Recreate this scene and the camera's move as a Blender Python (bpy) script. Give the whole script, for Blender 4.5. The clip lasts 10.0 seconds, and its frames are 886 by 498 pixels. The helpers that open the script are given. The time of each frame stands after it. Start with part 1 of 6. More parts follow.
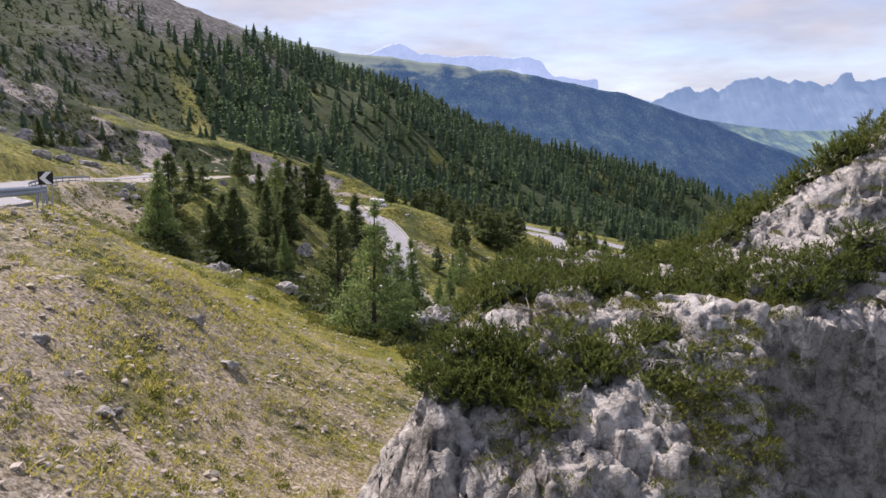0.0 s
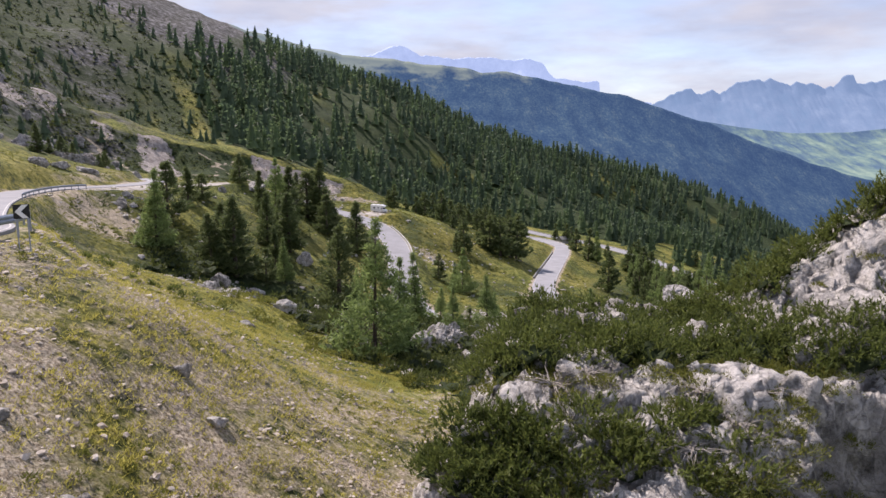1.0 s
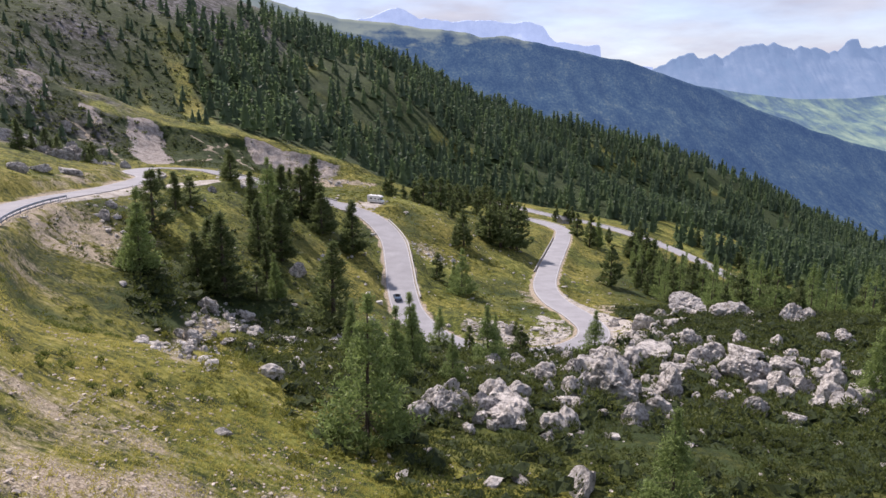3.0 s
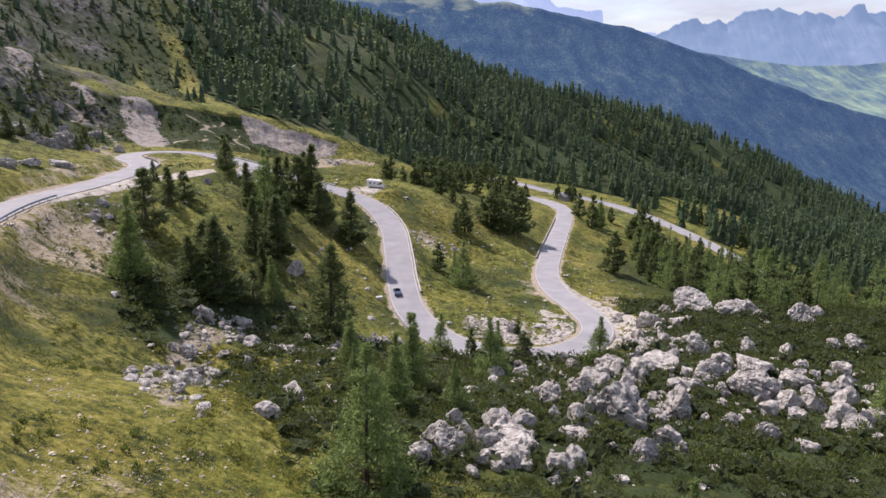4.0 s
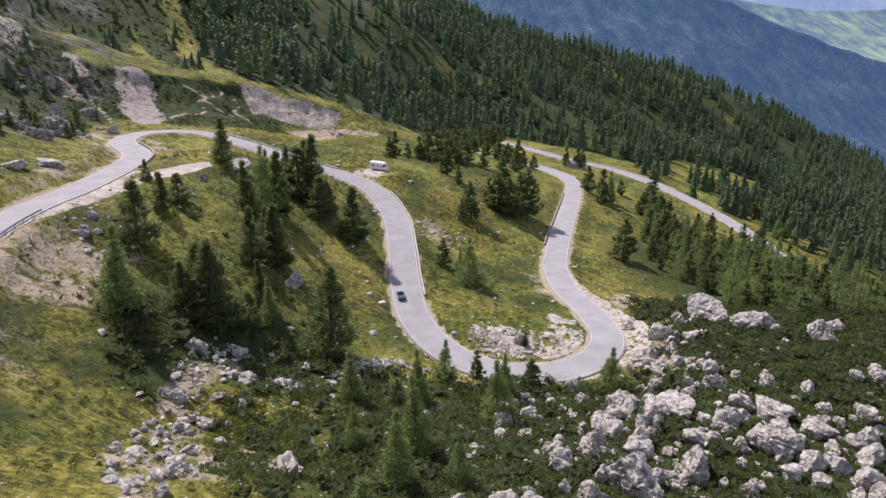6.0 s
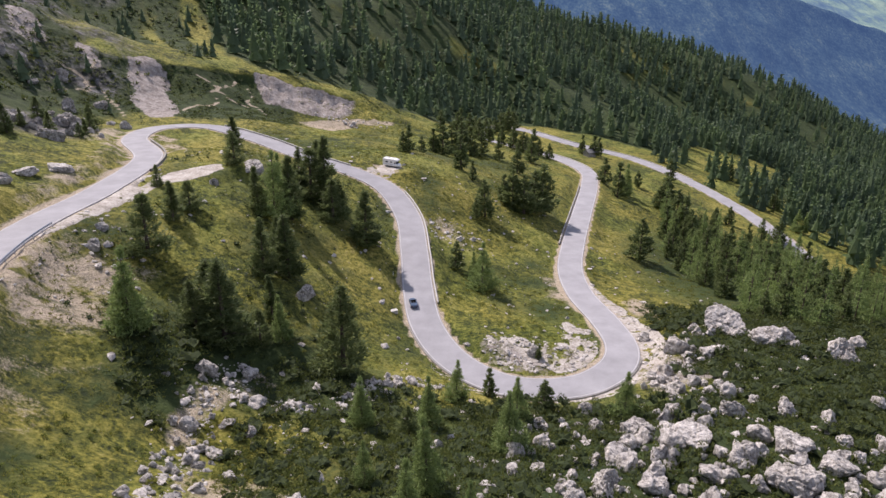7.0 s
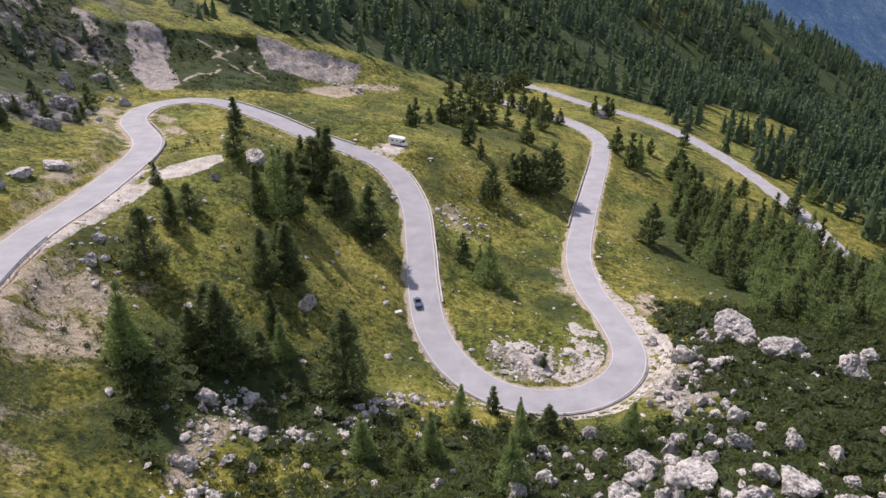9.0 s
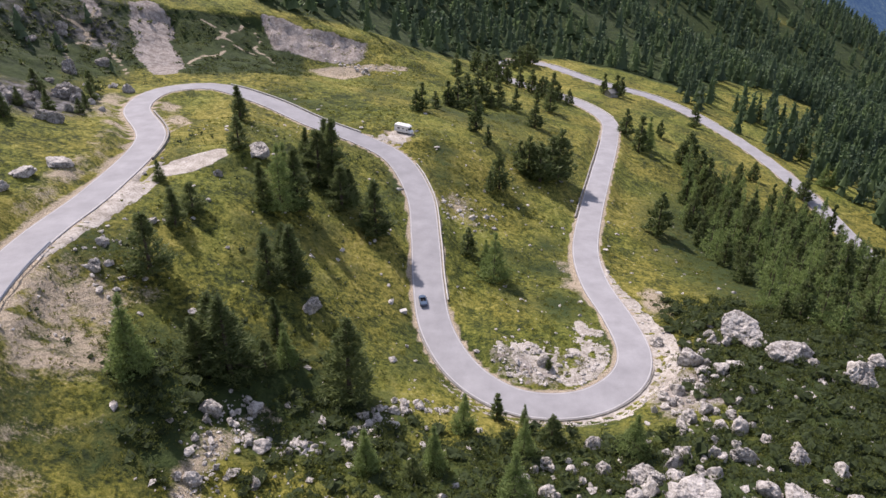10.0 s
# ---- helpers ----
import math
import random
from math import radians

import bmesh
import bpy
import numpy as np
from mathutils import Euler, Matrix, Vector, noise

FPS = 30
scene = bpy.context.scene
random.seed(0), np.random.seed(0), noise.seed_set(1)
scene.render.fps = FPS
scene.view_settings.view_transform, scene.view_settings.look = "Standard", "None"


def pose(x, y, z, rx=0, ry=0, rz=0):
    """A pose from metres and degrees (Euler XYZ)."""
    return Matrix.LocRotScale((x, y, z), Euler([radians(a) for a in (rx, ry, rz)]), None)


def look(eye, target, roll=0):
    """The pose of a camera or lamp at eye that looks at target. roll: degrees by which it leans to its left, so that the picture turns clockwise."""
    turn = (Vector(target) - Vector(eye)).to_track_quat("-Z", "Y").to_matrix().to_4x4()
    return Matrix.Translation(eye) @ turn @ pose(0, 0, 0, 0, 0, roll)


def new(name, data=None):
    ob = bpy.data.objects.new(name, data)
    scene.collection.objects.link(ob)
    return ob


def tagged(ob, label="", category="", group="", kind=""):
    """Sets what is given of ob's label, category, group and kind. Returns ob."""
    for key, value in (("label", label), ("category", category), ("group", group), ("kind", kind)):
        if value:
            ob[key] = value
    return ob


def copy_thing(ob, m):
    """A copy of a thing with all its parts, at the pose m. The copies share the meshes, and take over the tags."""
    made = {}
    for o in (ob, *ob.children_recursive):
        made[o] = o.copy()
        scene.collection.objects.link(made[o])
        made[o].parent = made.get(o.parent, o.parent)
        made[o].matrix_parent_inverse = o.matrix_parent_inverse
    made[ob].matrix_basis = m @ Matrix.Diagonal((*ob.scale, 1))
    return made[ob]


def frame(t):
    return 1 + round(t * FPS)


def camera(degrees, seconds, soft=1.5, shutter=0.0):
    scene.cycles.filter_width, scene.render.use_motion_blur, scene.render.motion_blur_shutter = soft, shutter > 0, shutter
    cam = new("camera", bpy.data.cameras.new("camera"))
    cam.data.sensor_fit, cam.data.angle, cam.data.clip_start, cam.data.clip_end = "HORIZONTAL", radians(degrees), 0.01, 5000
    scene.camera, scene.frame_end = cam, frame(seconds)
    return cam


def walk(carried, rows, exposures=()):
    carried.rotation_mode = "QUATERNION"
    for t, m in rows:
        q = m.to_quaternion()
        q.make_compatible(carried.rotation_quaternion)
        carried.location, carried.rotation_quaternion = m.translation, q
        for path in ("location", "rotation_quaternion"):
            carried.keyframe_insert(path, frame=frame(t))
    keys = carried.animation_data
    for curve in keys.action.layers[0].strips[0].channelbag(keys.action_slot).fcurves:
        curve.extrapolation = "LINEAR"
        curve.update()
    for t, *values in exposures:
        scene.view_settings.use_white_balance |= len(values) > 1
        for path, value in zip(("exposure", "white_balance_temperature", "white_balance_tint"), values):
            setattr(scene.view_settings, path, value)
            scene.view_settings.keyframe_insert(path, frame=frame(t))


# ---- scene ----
cam = camera(64.5, 10.0)
METRES, EYE, TILT, LEAN, TURN = 66.0, 60.0, -10.0, 0.0, 0.0
ROWS = [
    (0.0, 0.0, 0.0, 0.0, 0.0, 0.0, 0.0),
    (0.5, -0.002, 0.0157, 0.0104, 0.1, -0.02, -0.02),
    (1.0, -0.0034, 0.0375, 0.0263, 0.09, 0.13, -0.07),
    (1.5, -0.0042, 0.0596, 0.0526, 0.11, -0.13, -0.1),
    (2.0, -0.0037, 0.0839, 0.0879, 0.09, -0.56, -0.14),
    (2.5, -0.0035, 0.1094, 0.13, 0.0, -1.51, -0.17),
    (4.0, -0.0085, 0.1974, 0.2707, -0.04, -5.44, -0.15),
    (4.5, -0.0092, 0.2298, 0.317, -0.08, -6.6, -0.21),
    (5.0, -0.0089, 0.2621, 0.3634, -0.11, -7.69, -0.2),
    (6.5, -0.0072, 0.3504, 0.5098, 1.04, -10.8, -0.46),
    (7.0, -0.0066, 0.3762, 0.5607, 1.66, -11.74, -0.56),
    (7.5, -0.0057, 0.4009, 0.6099, 1.99, -12.91, -0.58),
    (8.0, -0.0038, 0.426, 0.657, 2.18, -14.13, -0.66),
    (8.5, -0.0021, 0.4522, 0.7035, 2.32, -15.34, -0.65),
    (9.0, 0.0004, 0.478, 0.7494, 2.46, -16.63, -0.75),
    (9.5, 0.0022, 0.5033, 0.7955, 2.79, -17.98, -0.73),
    (10.0, 0.0042, 0.5277, 0.8427, 3.14, -19.23, -0.83),
]
walk(cam, [(t, pose(0, 0, EYE, TILT, LEAN, TURN) @ pose(METRES * x, METRES * y, METRES * z, 90 + pitch, roll, yaw)) for t, x, y, z, yaw, pitch, roll in ROWS],
     exposures=[(0.0, 0.31, 6650, 23), (10.0, 0.31, 6650, 23)])

# ---- daylight: high hazy sky with soft cloud, sun from ahead on the left ----
SUN_FROM = Vector((-0.68, 0.73, 0.0)).normalized()
SUN_HIGH = radians(49)
world = bpy.data.worlds.new("world")
scene.world = world
world.use_nodes = True
wt = world.node_tree
wt.nodes.clear()
sky = wt.nodes.new("ShaderNodeTexSky")
sky.sky_type = "NISHITA"
sky.sun_disc = False
sky.sun_elevation = SUN_HIGH
sky.sun_rotation = math.atan2(SUN_FROM.x, SUN_FROM.y)
sky.altitude, sky.air_density, sky.dust_density, sky.ozone_density = 2000, 1.0, 1.5, 1.0
co = wt.nodes.new("ShaderNodeTexCoord")
stretch = wt.nodes.new("ShaderNodeMapping")
stretch.inputs["Scale"].default_value = (2.2, 2.2, 9.0)
puff = wt.nodes.new("ShaderNodeTexNoise")
puff.inputs["Scale"].default_value, puff.inputs["Detail"].default_value = 1.6, 8.0
puff.inputs["Roughness"].default_value = 0.55
band = wt.nodes.new("ShaderNodeValToRGB")
band.color_ramp.elements[0].position, band.color_ramp.elements[1].position = 0.36, 0.64
band.color_ramp.elements[0].color = (0.28, 0.28, 0.28, 1)
band.color_ramp.elements[1].color = (0.95, 0.95, 0.95, 1)
shade = wt.nodes.new("ShaderNodeTexNoise")
shade.inputs["Scale"].default_value, shade.inputs["Detail"].default_value = 3.1, 6.0
tone = wt.nodes.new("ShaderNodeValToRGB")
tone.color_ramp.elements[0].position, tone.color_ramp.elements[1].position = 0.35, 0.65
tone.color_ramp.elements[0].color = (2.3, 2.68, 3.4, 1)
tone.color_ramp.elements[1].color = (3.12, 3.34, 3.72, 1)
split_dir = wt.nodes.new("ShaderNodeSeparateXYZ")
height = wt.nodes.new("ShaderNodeValToRGB")
height.color_ramp.elements[0].position, height.color_ramp.elements[1].position = 0.2, 0.62
height.color_ramp.elements[0].color, height.color_ramp.elements[1].color = (1, 1, 1, 1), (0.95, 0.95, 0.95, 1)
amount = wt.nodes.new("ShaderNodeMath")
amount.operation = "MULTIPLY"
cloudy = wt.nodes.new("ShaderNodeMixRGB")
back = wt.nodes.new("ShaderNodeBackground")
back.inputs["Strength"].default_value = 0.165
wout = wt.nodes.new("ShaderNodeOutputWorld")
for a, b in ((co.outputs["Generated"], stretch.inputs["Vector"]), (stretch.outputs[0], puff.inputs["Vector"]),
             (puff.outputs["Fac"], band.inputs["Fac"]), (stretch.outputs[0], shade.inputs["Vector"]),
             (shade.outputs["Fac"], tone.inputs["Fac"]), (co.outputs["Generated"], split_dir.inputs[0]), (split_dir.outputs["Z"], height.inputs["Fac"]),
             (height.outputs["Color"], amount.inputs[0]), (band.outputs["Color"], amount.inputs[1]), (amount.outputs[0], cloudy.inputs["Fac"]),
             (sky.outputs["Color"], cloudy.inputs["Color1"]), (tone.outputs["Color"], cloudy.inputs["Color2"]),
             (cloudy.outputs["Color"], back.inputs["Color"]), (back.outputs[0], wout.inputs["Surface"])):
    wt.links.new(a, b)
sun = new("sun", bpy.data.lights.new("sun", "SUN"))
sun.data.energy, sun.data.angle, sun.data.color = 5.0, radians(0.6), (1.0, 0.96, 0.89)
sun.matrix_world = look(tuple(SUN_FROM * 300 * math.cos(SUN_HIGH) + Vector((0, 150, 300 * math.sin(SUN_HIGH)))), (0, 150, 0))

# ---- materials ----
def material(name, rough=0.9):
    m = bpy.data.materials.new(name)
    m.use_nodes = True
    b = m.node_tree.nodes["Principled BSDF"]
    b.inputs["Roughness"].default_value = rough
    b.inputs["Specular IOR Level"].default_value = 0.25
    return m, m.node_tree, b


def node(t, kind, **kw):
    n = t.nodes.new("ShaderNode" + kind)
    for k, v in kw.items():
        n.inputs[k.replace("_", " ")].default_value = v
    return n


def grain(t, coord, scale, detail=4.0, rough=0.6):
    n = node(t, "TexNoise", Scale=scale, Detail=detail, Roughness=rough)
    t.links.new(coord, n.inputs["Vector"])
    return n.outputs["Fac"]


def ramp(t, fac, stops):
    n = t.nodes.new("ShaderNodeValToRGB")
    e = n.color_ramp.elements
    while len(e) < len(stops):
        e.new(0.5)
    for s, (at, col) in zip(e, stops):
        s.position = at
        s.color = (*col, 1) if len(col) == 3 else col
    t.links.new(fac, n.inputs["Fac"])
    return n.outputs["Color"]


def blend(t, fac, a, b, mode="MIX"):
    n = t.nodes.new("ShaderNodeMixRGB")
    n.blend_type = mode
    for sock, v in (("Fac", fac), ("Color1", a), ("Color2", b)):
        if isinstance(v, (int, float)):
            n.inputs[sock].default_value = v
        elif isinstance(v, tuple):
            n.inputs[sock].default_value = (*v, 1)
        else:
            t.links.new(v, n.inputs[sock])
    return n.outputs["Color"]


def maths(t, op, a, b=0.5):
    n = t.nodes.new("ShaderNodeMath")
    n.operation = op
    for i, v in enumerate((a, b)):
        if isinstance(v, (int, float)):
            n.inputs[i].default_value = v
        else:
            t.links.new(v, n.inputs[i])
    return n.outputs[0]


def relief(t, bsdf, height, depth, strength=1.0):
    n = node(t, "Bump", Strength=strength, Distance=depth)
    t.links.new(height, n.inputs["Height"])
    t.links.new(n.outputs["Normal"], bsdf.inputs["Normal"])


def place(t):
    return t.nodes.new("ShaderNodeNewGeometry").outputs["Position"]


def speckled(name, dark, mid, light, size, rough=0.9, depth=0.03, wide=None):
    """A plain stained surface with fine grain: three tones, lumps of about size metres."""
    m, t, b = material(name, rough)
    p = place(t)
    fine = grain(t, p, 1.0 / size, 6, 0.65)
    broad = grain(t, p, 1.0 / (wide or size * 9), 3)
    mixed = maths(t, "ADD", maths(t, "MULTIPLY", fine, 0.6), maths(t, "MULTIPLY", broad, 0.4))
    t.links.new(ramp(t, mixed, [(0.33, dark), (0.5, mid), (0.67, light)]), b.inputs["Base Color"])
    relief(t, b, fine, depth)
    return m


def limestone_material(name, tint=1.0):
    m, t, b = material(name, 0.92)
    p = place(t)
    fine, mid, broad = grain(t, p, 3.6, 9, 0.75), grain(t, p, 1.0, 7, 0.7), grain(t, p, 0.25, 4)
    warp = t.nodes.new("ShaderNodeVectorMath")
    warp.operation = "ADD"
    swirl = node(t, "TexNoise", Scale=1.1, Detail=5.0)
    t.links.new(p, swirl.inputs["Vector"])
    t.links.new(p, warp.inputs[0])
    t.links.new(swirl.outputs["Color"], warp.inputs[1])
    knobs = node(t, "TexVoronoi", Scale=1.25)
    t.links.new(warp.outputs[0], knobs.inputs["Vector"])
    pit = ramp(t, knobs.outputs["Distance"], [(0.25, (1, 1, 1)), (0.75, (0, 0, 0))])
    tone = maths(t, "ADD", maths(t, "MULTIPLY", fine, 0.36), maths(t, "ADD", maths(t, "MULTIPLY", mid, 0.46), maths(t, "MULTIPLY", broad, 0.18)))
    col = ramp(t, tone, [(0.39, (0.1 * tint, 0.092 * tint, 0.085 * tint)), (0.46, (0.36 * tint, 0.338 * tint, 0.312 * tint)),
                         (0.51, (0.6 * tint, 0.564 * tint, 0.525 * tint)), (0.62, (0.77 * tint, 0.728 * tint, 0.685 * tint))])
    streak = node(t, "Mapping", Scale=(1.0, 1.0, 0.25))
    t.links.new(p, streak.inputs["Vector"])
    wet = ramp(t, grain(t, streak.outputs[0], 0.9, 5, 0.6), [(0.52, (0, 0, 0)), (0.7, (1, 1, 1))])
    col = blend(t, maths(t, "MULTIPLY", wet, 0.32), col, (0.24, 0.22, 0.21))
    lichen = ramp(t, grain(t, p, 1.6, 6, 0.7), [(0.56, (0, 0, 0)), (0.64, (1, 1, 1))])
    col = blend(t, maths(t, "MULTIPLY", lichen, 0.3), col, (0.25, 0.23, 0.14))
    joints = node(t, "TexVoronoi", Scale=0.9)
    joints.feature = "DISTANCE_TO_EDGE"
    t.links.new(warp.outputs[0], joints.inputs["Vector"])
    crack = ramp(t, joints.outputs["Distance"], [(0.0, (1, 1, 1)), (0.035, (0, 0, 0))])
    col = blend(t, maths(t, "MULTIPLY", maths(t, "MULTIPLY", crack, mid), 0.8), col, (0.07, 0.062, 0.055))
    rill = maths(t, "ABSOLUTE", maths(t, "SUBTRACT", grain(t, warp.outputs[0], 2.3, 5, 0.6), 0.5), 0)
    gap_ = ramp(t, rill, [(0.0, (0, 0, 0)), (0.045, (1, 1, 1))])
    t.links.new(col, b.inputs["Base Color"])
    fine = maths(t, "ADD", fine, maths(t, "MULTIPLY", gap_, 0.22))
    relief(t, b, maths(t, "ADD", maths(t, "MULTIPLY", fine, 0.9), maths(t, "ADD", maths(t, "MULTIPLY", mid, 1.3), maths(t, "MULTIPLY", pit, 0.5))), 0.26)
    return m


def foliage_material(name, dark, light, through_light=0.25, vary=0.45):
    m, t, b = material(name, 0.6)
    geo_node = t.nodes.new("ShaderNodeNewGeometry")
    info = t.nodes.new("ShaderNodeObjectInfo")
    isl = geo_node.outputs["Random Per Island"]
    p = geo_node.outputs["Position"]
    wide = grain(t, p, 0.16, 3)
    f = maths(t, "ADD", maths(t, "MULTIPLY", isl, vary), maths(t, "MULTIPLY", wide, 0.8 - vary))
    f = maths(t, "ADD", f, maths(t, "MULTIPLY", info.outputs["Random"], 0.2))
    col = ramp(t, f, [(0.15, dark), (0.85, light)])
    t.links.new(col, b.inputs["Base Color"])
    lit = t.nodes.new("ShaderNodeBsdfTranslucent")
    t.links.new(col, lit.inputs["Color"])
    mix = t.nodes.new("ShaderNodeMixShader")
    mix.inputs["Fac"].default_value = through_light
    t.links.new(b.outputs[0], mix.inputs[1])
    t.links.new(lit.outputs[0], mix.inputs[2])
    t.links.new(mix.outputs[0], t.nodes["Material Output"].inputs["Surface"])
    return m


def ground_material():
    m, t, b = material("alpine_ground", 0.95)
    p = place(t)
    cover = t.nodes.new("ShaderNodeAttribute")
    cover.attribute_name = "cover"
    split = t.nodes.new("ShaderNodeSeparateColor")
    t.links.new(cover.outputs["Color"], split.inputs["Color"])
    fine, mid, broad = grain(t, p, 1.9, 8, 0.7), grain(t, p, 0.3, 5, 0.6), grain(t, p, 0.045, 4, 0.55)
    tuft = grain(t, p, 0.9, 6, 0.7)
    tone = maths(t, "ADD", maths(t, "MULTIPLY", tuft, 0.34), maths(t, "ADD", maths(t, "MULTIPLY", fine, 0.24), maths(t, "ADD", maths(t, "MULTIPLY", mid, 0.24), maths(t, "MULTIPLY", broad, 0.18))))
    turf = ramp(t, tone, [(0.425, (0.018, 0.026, 0.006)), (0.468, (0.066, 0.073, 0.012)), (0.507, (0.15, 0.141, 0.024)), (0.545, (0.238, 0.21, 0.044)), (0.6, (0.34, 0.29, 0.1))])
    lush = ramp(t, grain(t, p, 0.03, 3), [(0.42, (0, 0, 0)), (0.58, (1, 1, 1))])
    turf = blend(t, maths(t, "MULTIPLY", lush, 0.6), turf, blend(t, 1.0, turf, (0.62, 0.85, 0.7), "MULTIPLY"))
    pebble = node(t, "TexVoronoi", Scale=7.0)
    t.links.new(p, pebble.inputs["Vector"])
    speck = maths(t, "ADD", maths(t, "MULTIPLY", grain(t, p, 7.0, 9, 0.78), 0.9), maths(t, "MULTIPLY", pebble.outputs["Color"], 0.1))
    grit = ramp(t, speck, [(0.38, (0.09, 0.066, 0.04)), (0.47, (0.275, 0.224, 0.158)), (0.6, (0.56, 0.485, 0.38))])
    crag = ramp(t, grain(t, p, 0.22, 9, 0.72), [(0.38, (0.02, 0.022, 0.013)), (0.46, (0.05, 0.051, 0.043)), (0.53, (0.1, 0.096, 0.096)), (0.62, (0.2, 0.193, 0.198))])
    scree = ramp(t, grain(t, p, 1.6, 9, 0.75), [(0.3, (0.17, 0.15, 0.135)), (0.5, (0.3, 0.272, 0.25)), (0.68, (0.47, 0.435, 0.405))])
    fall = node(t, "Mapping", Scale=(1.0, 1.0, 0.18))
    t.links.new(p, fall.inputs["Vector"])
    scree = blend(t, ramp(t, grain(t, fall.outputs[0], 0.55, 6, 0.65), [(0.42, (0, 0, 0)), (0.62, (1, 1, 1))]), scree, blend(t, 1.0, scree, (0.62, 0.58, 0.55), "MULTIPLY"))
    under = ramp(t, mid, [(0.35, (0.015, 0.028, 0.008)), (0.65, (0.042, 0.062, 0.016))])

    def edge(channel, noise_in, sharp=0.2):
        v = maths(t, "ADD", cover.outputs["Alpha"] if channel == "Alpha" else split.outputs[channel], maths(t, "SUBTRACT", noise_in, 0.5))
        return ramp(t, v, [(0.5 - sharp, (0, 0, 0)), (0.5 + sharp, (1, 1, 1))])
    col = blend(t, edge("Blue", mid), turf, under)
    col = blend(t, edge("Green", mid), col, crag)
    col = blend(t, edge("Alpha", tuft, 0.12), col, scree)
    col = blend(t, edge("Red", maths(t, "ADD", maths(t, "MULTIPLY", fine, 0.65), maths(t, "MULTIPLY", mid, 0.35)), 0.1), col, grit)
    t.links.new(col, b.inputs["Base Color"])
    relief(t, b, maths(t, "ADD", maths(t, "ADD", fine, tuft), maths(t, "MULTIPLY", mid, 3.6)), 0.26, 1.0)
    return m


def asphalt_material():
    m, t, b = material("asphalt", 0.88)
    p = place(t)
    fine, broad = grain(t, p, 7.0, 6, 0.7), grain(t, p, 0.22, 5)
    tone = maths(t, "ADD", maths(t, "MULTIPLY", fine, 0.4), maths(t, "MULTIPLY", broad, 0.6))
    col = ramp(t, tone, [(0.35, (0.225, 0.224, 0.234)), (0.5, (0.272, 0.271, 0.283)), (0.65, (0.32, 0.319, 0.332))])
    t.links.new(col, b.inputs["Base Color"])
    relief(t, b, fine, 0.02)
    return m


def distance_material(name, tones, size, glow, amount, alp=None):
    """Far mountains of the backdrop, their haze put in as a blue glow."""
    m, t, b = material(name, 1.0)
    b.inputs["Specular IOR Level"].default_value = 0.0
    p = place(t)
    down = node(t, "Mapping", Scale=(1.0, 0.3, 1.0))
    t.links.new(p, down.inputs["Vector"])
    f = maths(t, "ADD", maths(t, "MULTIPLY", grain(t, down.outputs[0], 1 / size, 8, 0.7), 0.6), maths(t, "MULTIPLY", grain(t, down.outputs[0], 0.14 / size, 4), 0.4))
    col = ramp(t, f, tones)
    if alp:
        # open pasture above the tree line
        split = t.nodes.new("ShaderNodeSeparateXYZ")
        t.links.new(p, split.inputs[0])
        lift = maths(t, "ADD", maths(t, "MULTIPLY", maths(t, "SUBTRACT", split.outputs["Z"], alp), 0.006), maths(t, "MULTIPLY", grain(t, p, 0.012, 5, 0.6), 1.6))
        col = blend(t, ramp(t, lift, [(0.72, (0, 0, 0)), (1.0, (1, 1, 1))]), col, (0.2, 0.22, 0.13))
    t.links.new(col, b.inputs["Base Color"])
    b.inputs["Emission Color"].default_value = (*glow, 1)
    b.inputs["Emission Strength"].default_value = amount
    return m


GROUND = ground_material()
ASPHALT = asphalt_material()
LIMESTONE = limestone_material("limestone", 0.9)
PALE_LIMESTONE = limestone_material("pale_limestone", 1.0)
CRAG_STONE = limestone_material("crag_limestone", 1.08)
# Darker limestone: the crag wall's stain and shade in one colour.
WALL_LIMESTONE = limestone_material("stained_shaded_limestone", 0.68)
GRAVEL = speckled("gravel", (0.12, 0.1, 0.075), (0.34, 0.312, 0.275), (0.56, 0.53, 0.49), 0.4, 0.95, 0.04, 3.0)
PINE = foliage_material("pine_needles", (0.06, 0.09, 0.034), (0.19, 0.23, 0.085), 0.5)
# Bluer needles for far trees: the distance haze is mixed into their colour.
FAR_PINE = foliage_material("hazy_far_pine_needles", (0.036, 0.066, 0.042), (0.15, 0.21, 0.11), 0.45, 0.22)
FAR_LARCH = foliage_material("hazy_far_larch_needles", (0.05, 0.09, 0.046), (0.19, 0.26, 0.115), 0.5, 0.22)
LARCH = foliage_material("larch_needles", (0.085, 0.135, 0.044), (0.29, 0.37, 0.125), 0.5)
MUGO = foliage_material("dwarf_pine_needles", (0.036, 0.054, 0.015), (0.14, 0.165, 0.042), 0.38)
# Lighter copy of the dwarf pine needles, with sunlight put into the colour.
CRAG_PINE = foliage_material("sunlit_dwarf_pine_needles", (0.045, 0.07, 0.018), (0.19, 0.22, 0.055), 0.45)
SHRUB = foliage_material("shrub_leaves", (0.07, 0.09, 0.018), (0.25, 0.25, 0.055), 0.45)
MEADOW = foliage_material("meadow_grass", (0.08, 0.1, 0.016), (0.27, 0.26, 0.05), 0.45)
GRASS = foliage_material("dry_grass", (0.2, 0.21, 0.036), (0.58, 0.51, 0.14), 0.5)
BANK_STONE = speckled("bank_stone", (0.22, 0.18, 0.145), (0.42, 0.365, 0.31), (0.64, 0.58, 0.52), 0.3, 0.92, 0.03, 1.5)
BARK = speckled("bark", (0.04, 0.03, 0.022), (0.085, 0.065, 0.05), (0.14, 0.115, 0.095), 0.15)
